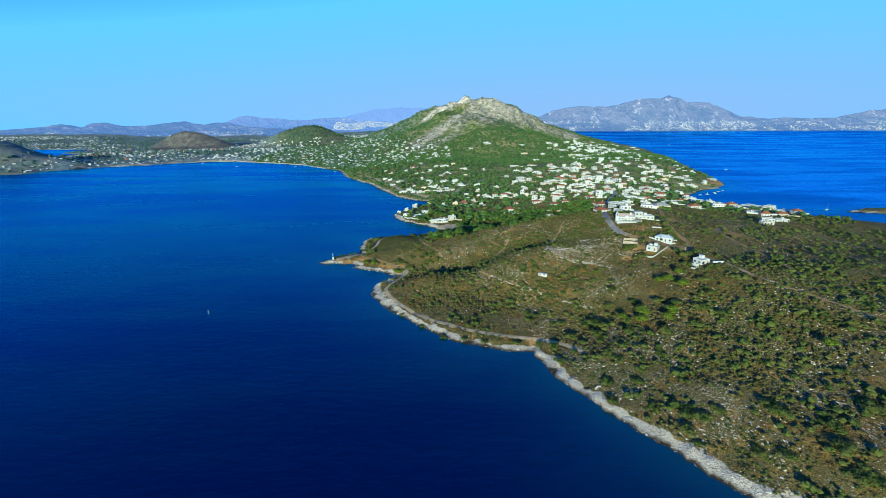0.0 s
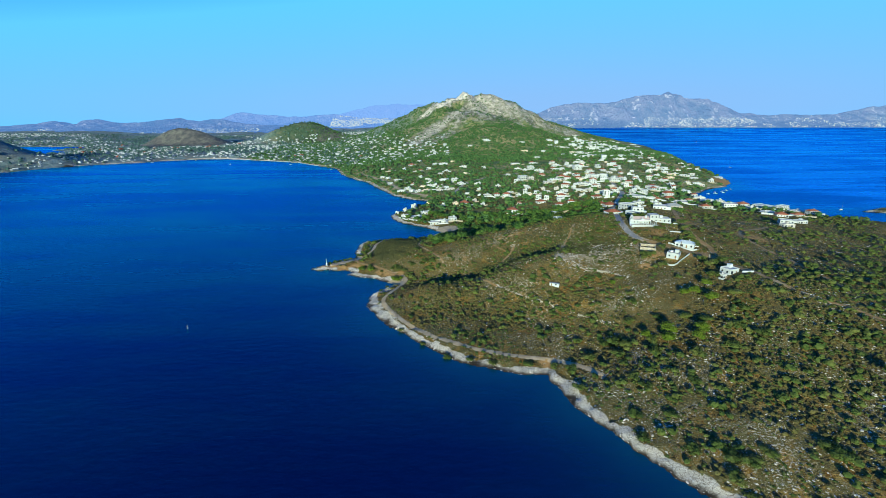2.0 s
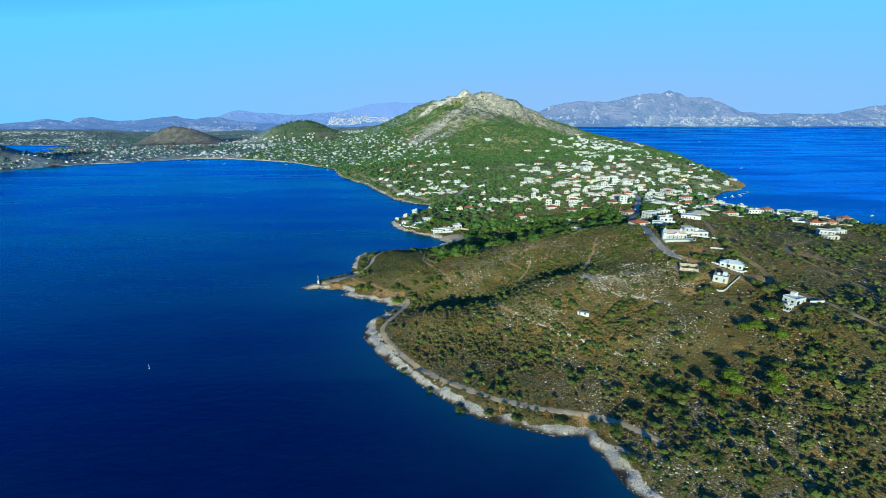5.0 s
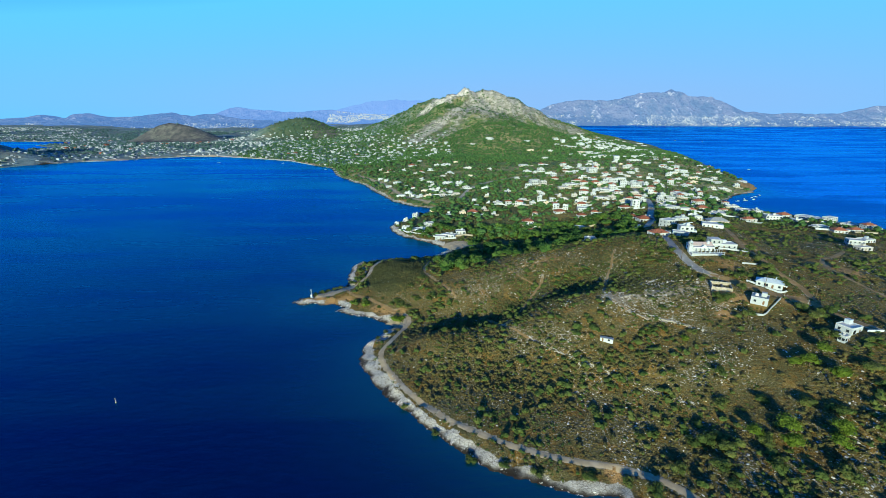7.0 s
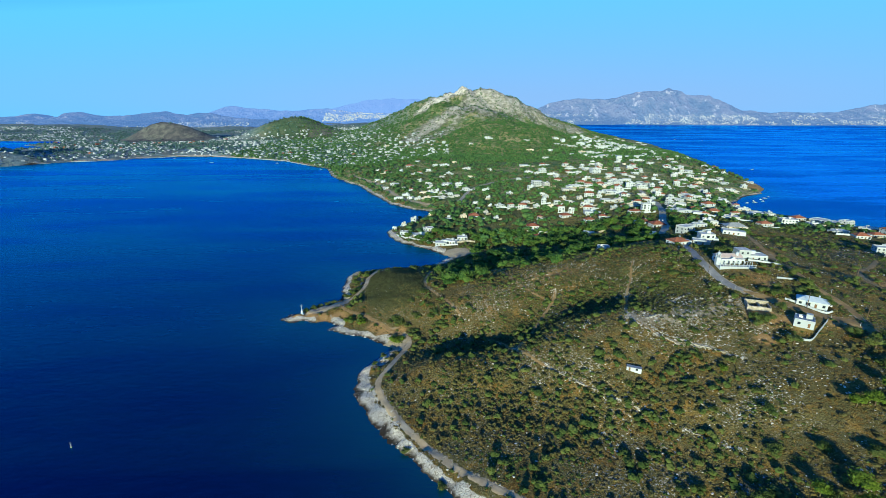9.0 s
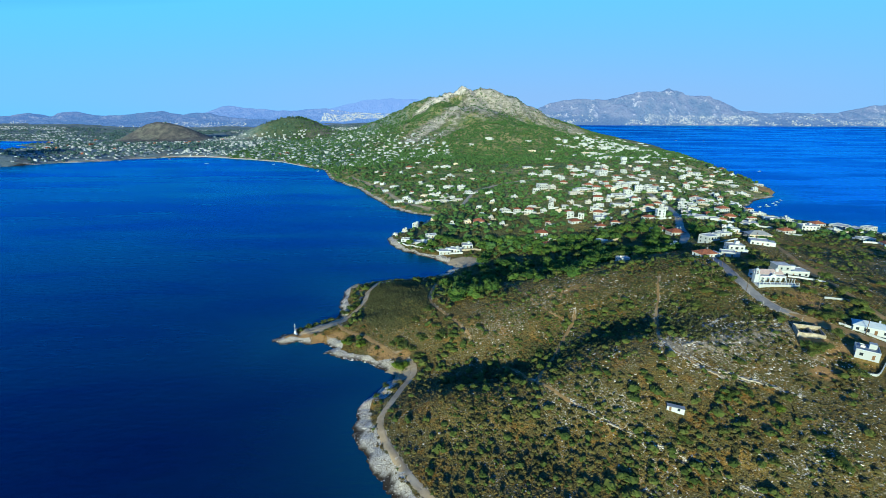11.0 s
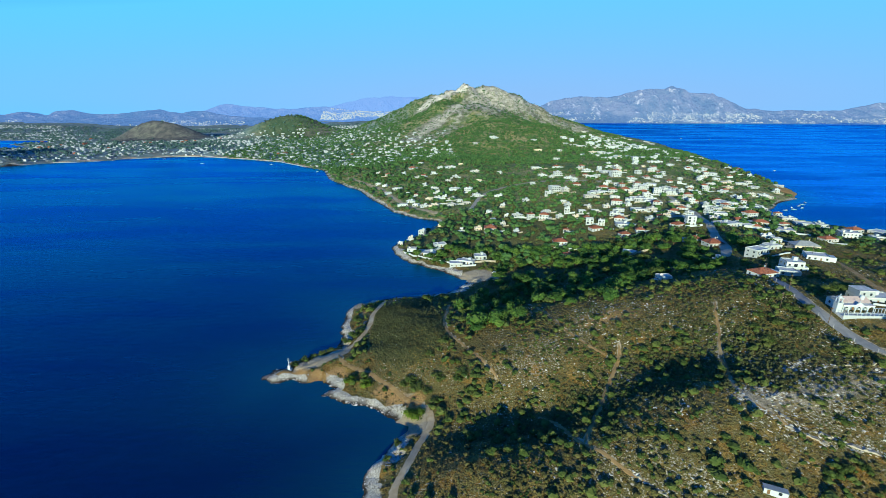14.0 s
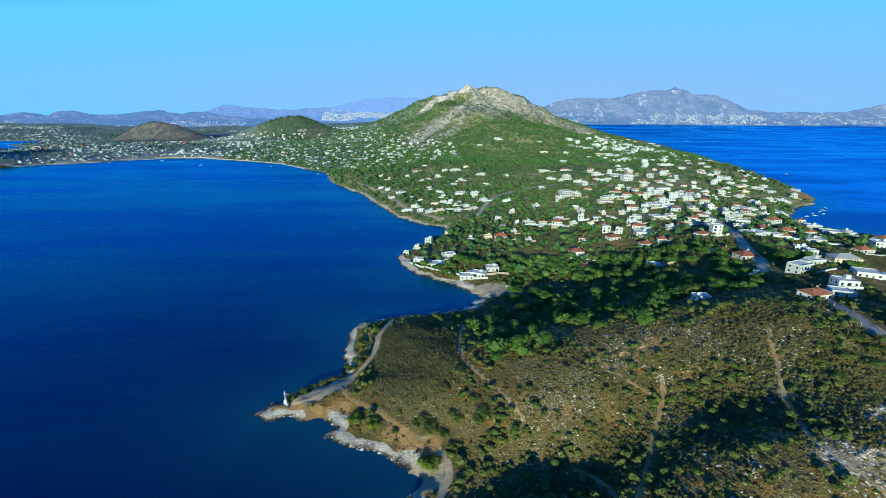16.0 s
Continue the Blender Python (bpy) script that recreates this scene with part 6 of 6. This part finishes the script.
opening("window", WINDOW, room, pose(-3.4, -3.604, 4.3))
house(171.7, 326.8, 8.0, 1, 0, -40, 22, WHITE, GREY_SHEET, 7.5, "white single-storey house with a grey flat roof on the ridge")
house(188.5, 342.5, 13, 1, 1, -40, 23, WHITE, BLUE_SHEET, 7, "low white house under a pale blue sheet roof")
house(189.5, 291, 8.0, 1, 0, 18, 24, WHITE, depth=7, label="white flat-roofed house with a roof terrace on the ridge")
house(181, 284, 3.4, 1, 0, 18, 25, WHITE, depth=3, label="small white outbuilding below the ridge house")
house(293, 553, 19, 2, 1, -14, 26, CREAM, GREY_SHEET, 12, "large cream two-storey house with a grey hip roof")
GARDEN = "white plastered garden wall on the ridge"
for line in ([(192, 398), (201, 395), (209, 391)], [(192, 372.4), (198, 371), (205, 369)], [(179, 349), (182.5, 344), (186, 337), (189, 333.5), (195, 335.5)], [(162, 319.5), (166, 315.4), (174, 320), (183, 326)], [(196, 288), (203, 287)],
             [(212, 492), (222, 494), (231, 496)], [(120, 476), (128, 480), (137, 484)]):
    strip_wall("garden_wall", GARDEN, "wall", line, 1.1, 0.3, WHITE)
for line in ([(-52, 634), (-40, 621), (-24, 608), (-8, 597)], [(-8, 597), (2, 588), (16, 586)], [(98, 628), (110, 622), (126, 616)], [(86, 738), (100, 734), (118, 738)], [(-30, 866), (-10, 858), (16, 850), (34, 858)]):
    strip_wall("garden_wall", "white plastered boundary wall of a seaside garden", "wall", line, 1.6, 0.3, WHITE)
rnd = random.Random(77)
for x, y, w in PLACED[8:]:
    if not (560 < y < 1150) or rnd.random() < 0.45:
        continue
    a, b, front = w * rnd.uniform(0.7, 1.3), w * rnd.uniform(0.7, 1.5), y - w * rnd.uniform(0.75, 1.1)
    line = [(x - a, front), (x, front + rnd.uniform(-0.8, 0.8)), (x + b, front + w * 0.15)]
    if min(float(sample(LANES, *p)) for p in line) > 1.5 and min(float(sample(SHORE, *p)) for p in line) > 8:
        strip_wall("garden_wall", "white plastered garden wall below a village house", "wall", line, rnd.uniform(1.2, 2.2), 0.3, WHITE if rnd.random() < 0.7 else MASONRY)
QUAY = [(-366, 1446), (-462, 1566), (-588, 1646), (-765, 1735), (-870, 1730), (-952, 1667), (-1022, 1566), (-1100, 1532)]
for a, b in zip(QUAY, QUAY[1:]):
    strip_wall("quay_wall", "long pale concrete quay along the bay shore", "quay", [a, ((a[0] + b[0]) / 2, (a[1] + b[1]) / 2), b], 0.7, 4.0, HAZED_PLASTER, 0, 0.9, 9)
for k, line in enumerate(TERRACE_WALLS):
    strip_wall("terrace_wall", "low pale dry-stone terrace wall in the scrub", "wall", line, 0.12, 1.4 if k in (1, 2) else 0.7, MASONRY, 0, 1.3, 0.8)

z = float(ground(161.5, 345.5))
ruin = root("ruined_house", pose(161.5, 345.5, z, 0, 0, -24), "roofless stone ruin with crumbling walls", "ruin")
for q, h in (((-5.5, -4, 5.5, -3.5), 1.6), ((-5.5, 3.5, 5.5, 4), 2.4), ((-5.5, -3.49, -5, 3.49), 2.0), ((5, -3.49, 5.5, 3.49), 1.8), ((0.2, -3.49, 0.7, 3.49), 1.5)):
    bm = bmesh.new()
    box(bm, q[0], q[1], -2, q[2], q[3], h)
    bmesh.ops.subdivide_edges(bm, edges=bm.edges[:], cuts=3, use_grid_fill=True)
    for v in bm.verts:
        v.co += Vector((0, 0, (0.5 * noise.noise(v.co * 0.9) if v.co.z > h - 0.1 else 0)))
    part("wall", bm, MASONRY, ruin)

z = float(ground(81.4, 313.6))
shed = root("shed", pose(81.4, 313.6, z, 0, 0, -26) @ Matrix.Scale(0.82, 4), "long white hut with a dark flat roof", "hut")
bm = bmesh.new()
box(bm, -4, -1.3, -1.2, 4, 1.3, 2.2)
part("wall", bm, WHITE, shed)
bm = bmesh.new()
box(bm, -4.15, -1.45, 2.2, 4.15, 1.45, 2.34)
part("roof", bm, GREY_SHEET, shed, "dark grey sheet roof")
opening("door", DOOR, shed, pose(-2.4, -1.304, -0.1))
opening("window", WINDOW, shed, pose(1.4, -1.304, 0.7))


def beacon(x, y):
    z = float(ground(x, y))
    ob = root("beacon", pose(x, y, z), "small white harbour beacon on the cape rocks", "beacon")
    bm = bmesh.new()
    box(bm, -1.3, -1.3, -1.2, 1.3, 1.3, 0.4)
    part("plinth", bm, SLAB, ob)
    bm = bmesh.new()
    box(bm, -0.7, -0.7, 0.4, 0.7, 0.7, 2.9, 0, 0.08)
    part("base", bm, WHITE, ob)
    bm = bmesh.new()
    tube(bm, 0, 0, 2.9, 5.9, 0.28, 0.20, 12)
    part("column", bm, WHITE, ob)
    bm = bmesh.new()
    tube(bm, 0, 0, 5.9, 6.05, 0.62, 0.62, 14)
    gallery = part("gallery", bm, WHITE, ob)
    for k in range(8):
        bm = bmesh.new()
        tube(bm, 0.56 * math.cos(k * math.pi / 4), 0.56 * math.sin(k * math.pi / 4), 6.05, 6.6, 0.03, 0.03, 5)
        part("rail_post", bm, WHITE, gallery)
    bm = bmesh.new()
    tube(bm, 0, 0, 6.05, 6.9, 0.26, 0.26, 10)
    part("lantern", bm, PANE, ob)
    bm = bmesh.new()
    tube(bm, 0, 0, 6.9, 7.5, 0.36, 0.05, 10)
    part("cap", bm, WHITE, ob)


beacon(-105.6, 421.5)


def pole(x, y, turn):
    z = float(ground(x, y))
    ob = root("utility_pole", pose(x, y, z, 0, 0, turn), "wooden utility pole with a crossarm and insulators", "pole", "utility poles")
    bm = bmesh.new()
    tube(bm, 0, 0, -1, 8.4, 0.17, 0.11, 8)
    part("pole", bm, BARK, ob)
    bm = bmesh.new()
    box(bm, -0.9, -0.06, 7.6, 0.9, 0.06, 7.75)
    part("crossarm", bm, BARK, ob)
    for k in (-0.8, 0, 0.8):
        bm = bmesh.new()
        tube(bm, k, 0, 7.75, 7.98, 0.06, 0.04, 6)
        part("insulator", bm, WHITE, ob)


for x, y, turn in ((264, 393, 30), (150, 404, 10), (177, 359, 40), (184, 340, 40), (203, 326, 20), (240, 488, 70), (113, 560, 0), (168, 598, 80), (146, 562, 60), (255, 607, 30),
                   (100, 646, 10), (216, 470, 30), (174, 447, 10), (167, 420, 0), (159, 386, 0), (270, 640, 30), (560, 990, 0), (590, 1010, 0)):
    pole(x, y, turn)

def roadside_post(x, y):
    ob = root("roadside_post", pose(x, y, float(ground(x, y))), "slim pale concrete post beside the church road", "post", "roadside posts")
    bm = bmesh.new()
    tube(bm, 0, 0, -0.6, 2.1, 0.11, 0.08, 6)
    part("shaft", bm, PEARL, ob)
    bm = bmesh.new()
    box(bm, -0.14, -0.14, 2.1, 0.14, 0.14, 2.25)
    part("cap", bm, PEARL, ob)


for x, y in ((168.3, 431), (164.2, 420), (160.6, 409), (158.9, 400), (158.2, 391), (157.8, 382), (158.6, 372), (161, 363.5), (165.6, 354.5), (179.5, 346.5), (186.5, 328), (194, 320), (209.5, 396), (210, 384), (210, 370), (211.5, 356)):
    roadside_post(x, y)

CAR_PAINT = {"white": plain("white_car_paint", (0.70, 0.70, 0.70), (0.76, 0.76, 0.76), 2, 0.3), "blue": plain("dark_blue_car_paint", (0.02, 0.035, 0.08), (0.03, 0.05, 0.10), 2, 0.3)}
RUBBER = plain("tyre_rubber", (0.02, 0.02, 0.02), (0.035, 0.035, 0.035), 0.3, 0.9)


def car(x, y, turn, tone, where):
    ob = root("car", pose(x, y, float(ground(x, y)) + 0.2, 0, 0, turn), f"{tone} hatchback car parked {where}", "car", "parked cars")
    bm = bmesh.new()
    box(bm, -2.05, -0.84, 0.28, 2.05, 0.84, 0.92, 0, 0.06)
    bmesh.ops.bevel(bm, geom=bm.edges[:], offset=0.08, segments=2, affect="EDGES")
    part("body", bm, CAR_PAINT[tone], ob)
    bm = bmesh.new()
    box(bm, -1.5, -0.74, 0.9, 1.0, 0.74, 1.45, 0, 0.22)
    cabin = part("cabin", bm, PANE, ob, "dark glazed cabin")
    bm = bmesh.new()
    box(bm, -1.28, -0.52, 1.45, 0.78, 0.52, 1.50)
    part("roof", bm, CAR_PAINT[tone], cabin)
    for px, py in ((-1.3, -0.8), (1.3, -0.8), (-1.3, 0.8), (1.3, 0.8)):
        bm = bmesh.new()
        bmesh.ops.create_cone(bm, cap_ends=True, segments=14, radius1=0.32, radius2=0.32, depth=0.22, matrix=pose(px, py, 0.32, 90))
        part("wheel", bm, RUBBER, ob)


car(-70.5, 472, 80, "blue", "by the cape track")
car(229.5, 573, 68, "white", "on the village street")
car(256, 624, 62, "blue", "on the village street")
car(196, 341, 120, "white", "outside the ridge house")
car(30, 568, 20, "white", "behind the small beach")


def boat(x, y, turn, size, mast, label):
    ob = root("boat", pose(x, y, float(basin(y)) - 0.1, 0, 0, turn), label, "boat", "moored boats")
    bm = bmesh.new()
    rings = []
    for u, wide, low in ((-1, 0.75, -0.15), (-0.4, 1.0, -0.3), (0.3, 0.9, -0.3), (0.8, 0.45, -0.15), (1.05, 0.03, 0.05)):
        rings.append([bm.verts.new((u * size / 2, sgn * wide * size * 0.17 * k, z)) for sgn, k, z in ((-1, 1, 0.55 + 0.2 * max(u, 0)), (-1, 0.6, low), (1, 0.6, low), (1, 1, 0.55 + 0.2 * max(u, 0)))])
    for a, b in zip(rings, rings[1:]):
        for k in range(4):
            bm.faces.new((a[k], a[(k + 1) % 4], b[(k + 1) % 4], b[k]))
    bm.faces.new(rings[0])
    part("hull", bm, WHITE, ob)
    bm = bmesh.new()
    box(bm, -size * 0.12, -size * 0.11, 0.5, size * 0.2, size * 0.11, 1.15, 0, 0.12)
    part("cabin", bm, SLAB, ob)
    if mast:
        bm = bmesh.new()
        tube(bm, size * 0.1, 0, 0.5, size * 1.25, 0.09, 0.06, 6)
        part("mast", bm, IRON, ob)
        bm = bmesh.new()
        box(bm, -size * 0.35, -0.12, 1.6, size * 0.1, 0.12, 1.85)
        part("boom", bm, WHITE, ob)


for x, y, turn in ((570, 878, 20), (548, 866, 60), (586, 890, 120), (522, 846, 10), (606, 908, 80), (540, 852, 150), (562, 862, 200)):
    boat(x, y, turn, 7.5, False, "small white motor boat moored in the gulf cove")
boat(634, 684, 30, 11, True, "white sailing yacht moored by the spit")
for x, y, turn in ((-676, 1523, 20), (-470, 1500, 50), (-860, 1660, 0), (-300, 1330, 70), (-980, 1600, 30)):
    boat(x, y, turn, 10, False, "white motor boat lying in the bay")
for x, y, turn in ((1500, 2850, 20), (1640, 2800, 10), (900, 1350, 30)):
    boat(x, y, turn, 14, False, "white motor yacht out on the gulf")

buoy = root("spar_buoy", pose(-169, 294, 0) @ Matrix.Scale(0.7, 4), "slim pale spar buoy floating in the bay", "buoy")
bm = bmesh.new()
tube(bm, 0, 0, -0.4, 0.5, 0.55, 0.4, 10)
part("float", bm, OCHRE, buoy)
bm = bmesh.new()
tube(bm, 0, 0, 0.5, 3.0, 0.13, 0.09, 8)
part("spar", bm, SLAB, buoy)
bm = bmesh.new()
box(bm, -0.22, -0.22, 3.0, 0.22, 0.22, 3.4)
part("topmark", bm, OCHRE, buoy)

# ---- far towns ----
def block(w, d, h, tiled):
    v = [(-w, -d, -0.6), (w, -d, -0.6), (w, d, -0.6), (-w, d, -0.6), (-w, -d, h), (w, -d, h), (w, d, h), (-w, d, h)]
    f = [(0, 1, 5), (0, 5, 4), (1, 2, 6), (1, 6, 5), (2, 3, 7), (2, 7, 6), (3, 0, 4), (3, 4, 7)]
    if tiled:
        v += [(-w * 0.4, 0, h + 0.22), (w * 0.4, 0, h + 0.22)]
        f += [(4, 5, 9), (4, 9, 8), (6, 7, 8), (6, 8, 9), (5, 6, 9), (7, 4, 8)]
    else:
        f += [(4, 5, 6), (4, 6, 7)]
    return np.array(v, float), np.array(f)


def town_chance(x, y):
    shoreline = np.exp(-(np.maximum(sample(SHORE, x, y) - 30, 0) / 130) ** 2)
    slope = 0.7 * smooth(-0.14, 0.2, fbm(x, y, 260, 3, 81))
    steep = np.maximum(smooth(35, 60, ground(x, y) - basin(y)), smooth(0.3, 0.6, sample(MOOR, x, y)))
    return np.clip(np.maximum(0.55 * shoreline, slope) * (1 - steep), 0, 1)


BLOCKS = [block(0.5, 0.36, 0.38, False), block(0.45, 0.4, 0.62, False), block(0.6, 0.3, 0.34, False)]
spots, rng = sow(401, 17000, -3300, -150, 1320, 3560, town_chance, 4.0, 16)
scatter("bay_town", "white houses of the towns round the bay", "houses", spots, rng.uniform(4, 8.5, len(spots)), BLOCKS, HAZED_PLASTER, 21, (0.8, 1.1), 0)
spots, rng = sow(402, 2600, -900, 60, 1300, 3400, lambda x, y: 0.9 * (1 - smooth(50, 90, ground(x, y))), 4.0, 16)
scatter("valley_town", "white houses climbing the valley beside the big hill", "houses", spots, rng.uniform(6, 11, len(spots)), BLOCKS, WHITE, 22, (0.8, 1.1), 0)
spots, rng = sow(404, 1500, 380, 900, 1180, 2300, lambda x, y: np.clip(np.exp(-((x - 585) / 70) ** 2 - ((y - 1690) / 110) ** 2) + 0.7 * np.exp(-((x - 700) / 90) ** 2 - ((y - 1850) / 200) ** 2) + 0.5 * np.exp(-((x - 500) / 60) ** 2 - ((y - 1330) / 110) ** 2), 0, 1), 3.0, 16)
scatter("upper_village", "white houses high on the gulf side of the big hill", "houses", spots, rng.uniform(9, 15, len(spots)), BLOCKS, WHITE, 30, (0.8, 1.2), 0)
spots, rng = sow(403, 120, -2000, -60, 1320, 2800, town_chance, 4.0, 16)
scatter("bay_town_roofs", "red-roofed houses among the bay towns", "houses", spots, rng.uniform(9, 14, len(spots)), [block(0.5, 0.4, 0.34, True)], TILES, 23, (0.9, 1.1), 0)


def specks(name, label, over, x0, x1, lift0, lift1, count, lo, hi, seed):
    """Houses on the slope of a far range, between two heights over its foot."""
    rng = np.random.default_rng(seed)
    xs, ys, z = RANGES[over]
    foot = z[0].min()
    vs, fs, n = [], [], 0
    mv, mf = BLOCKS[1]
    for k in range(count):
        x, lift = rng.uniform(x0, x1), lift0 + (lift1 - lift0) * rng.uniform() ** 1.3
        i = int((x - xs[0]) / (xs[1] - xs[0]))
        j = int(np.argmax(z[:, i] > foot + lift))
        if j == 0 or fbm(np.array([x]), np.array([lift * 4.0]), 260, 3, seed)[0] < -0.06:
            continue
        s = rng.uniform(lo, hi)
        vs.append(mv * np.array([s, s, s * rng.uniform(0.7, 1.2)]) + np.array([x, ys[j] - 2, z[j, i] - 1]))
        fs.append(mf + n)
        n += len(mv)
    tagged(new(name, mesh_from(name, np.concatenate(vs), np.concatenate(fs), HAZED_PLASTER, False)), label, "houses", kind="stuff")


specks("gulf_town", "white houses along the far shore of the gulf", "backdrop_gulf", 900, 5200, 6, 95, 2600, 4, 8, 31)
specks("bay_hill_town", "white houses on the slopes behind the bay", "backdrop_bay", -3900, -1500, 6, 50, 1300, 3.5, 7, 33)
specks("far_city", "pale blocks of a city far behind the bay", "backdrop_inland", -1000, -230, 20, 92, 1500, 3.5, 8, 32)
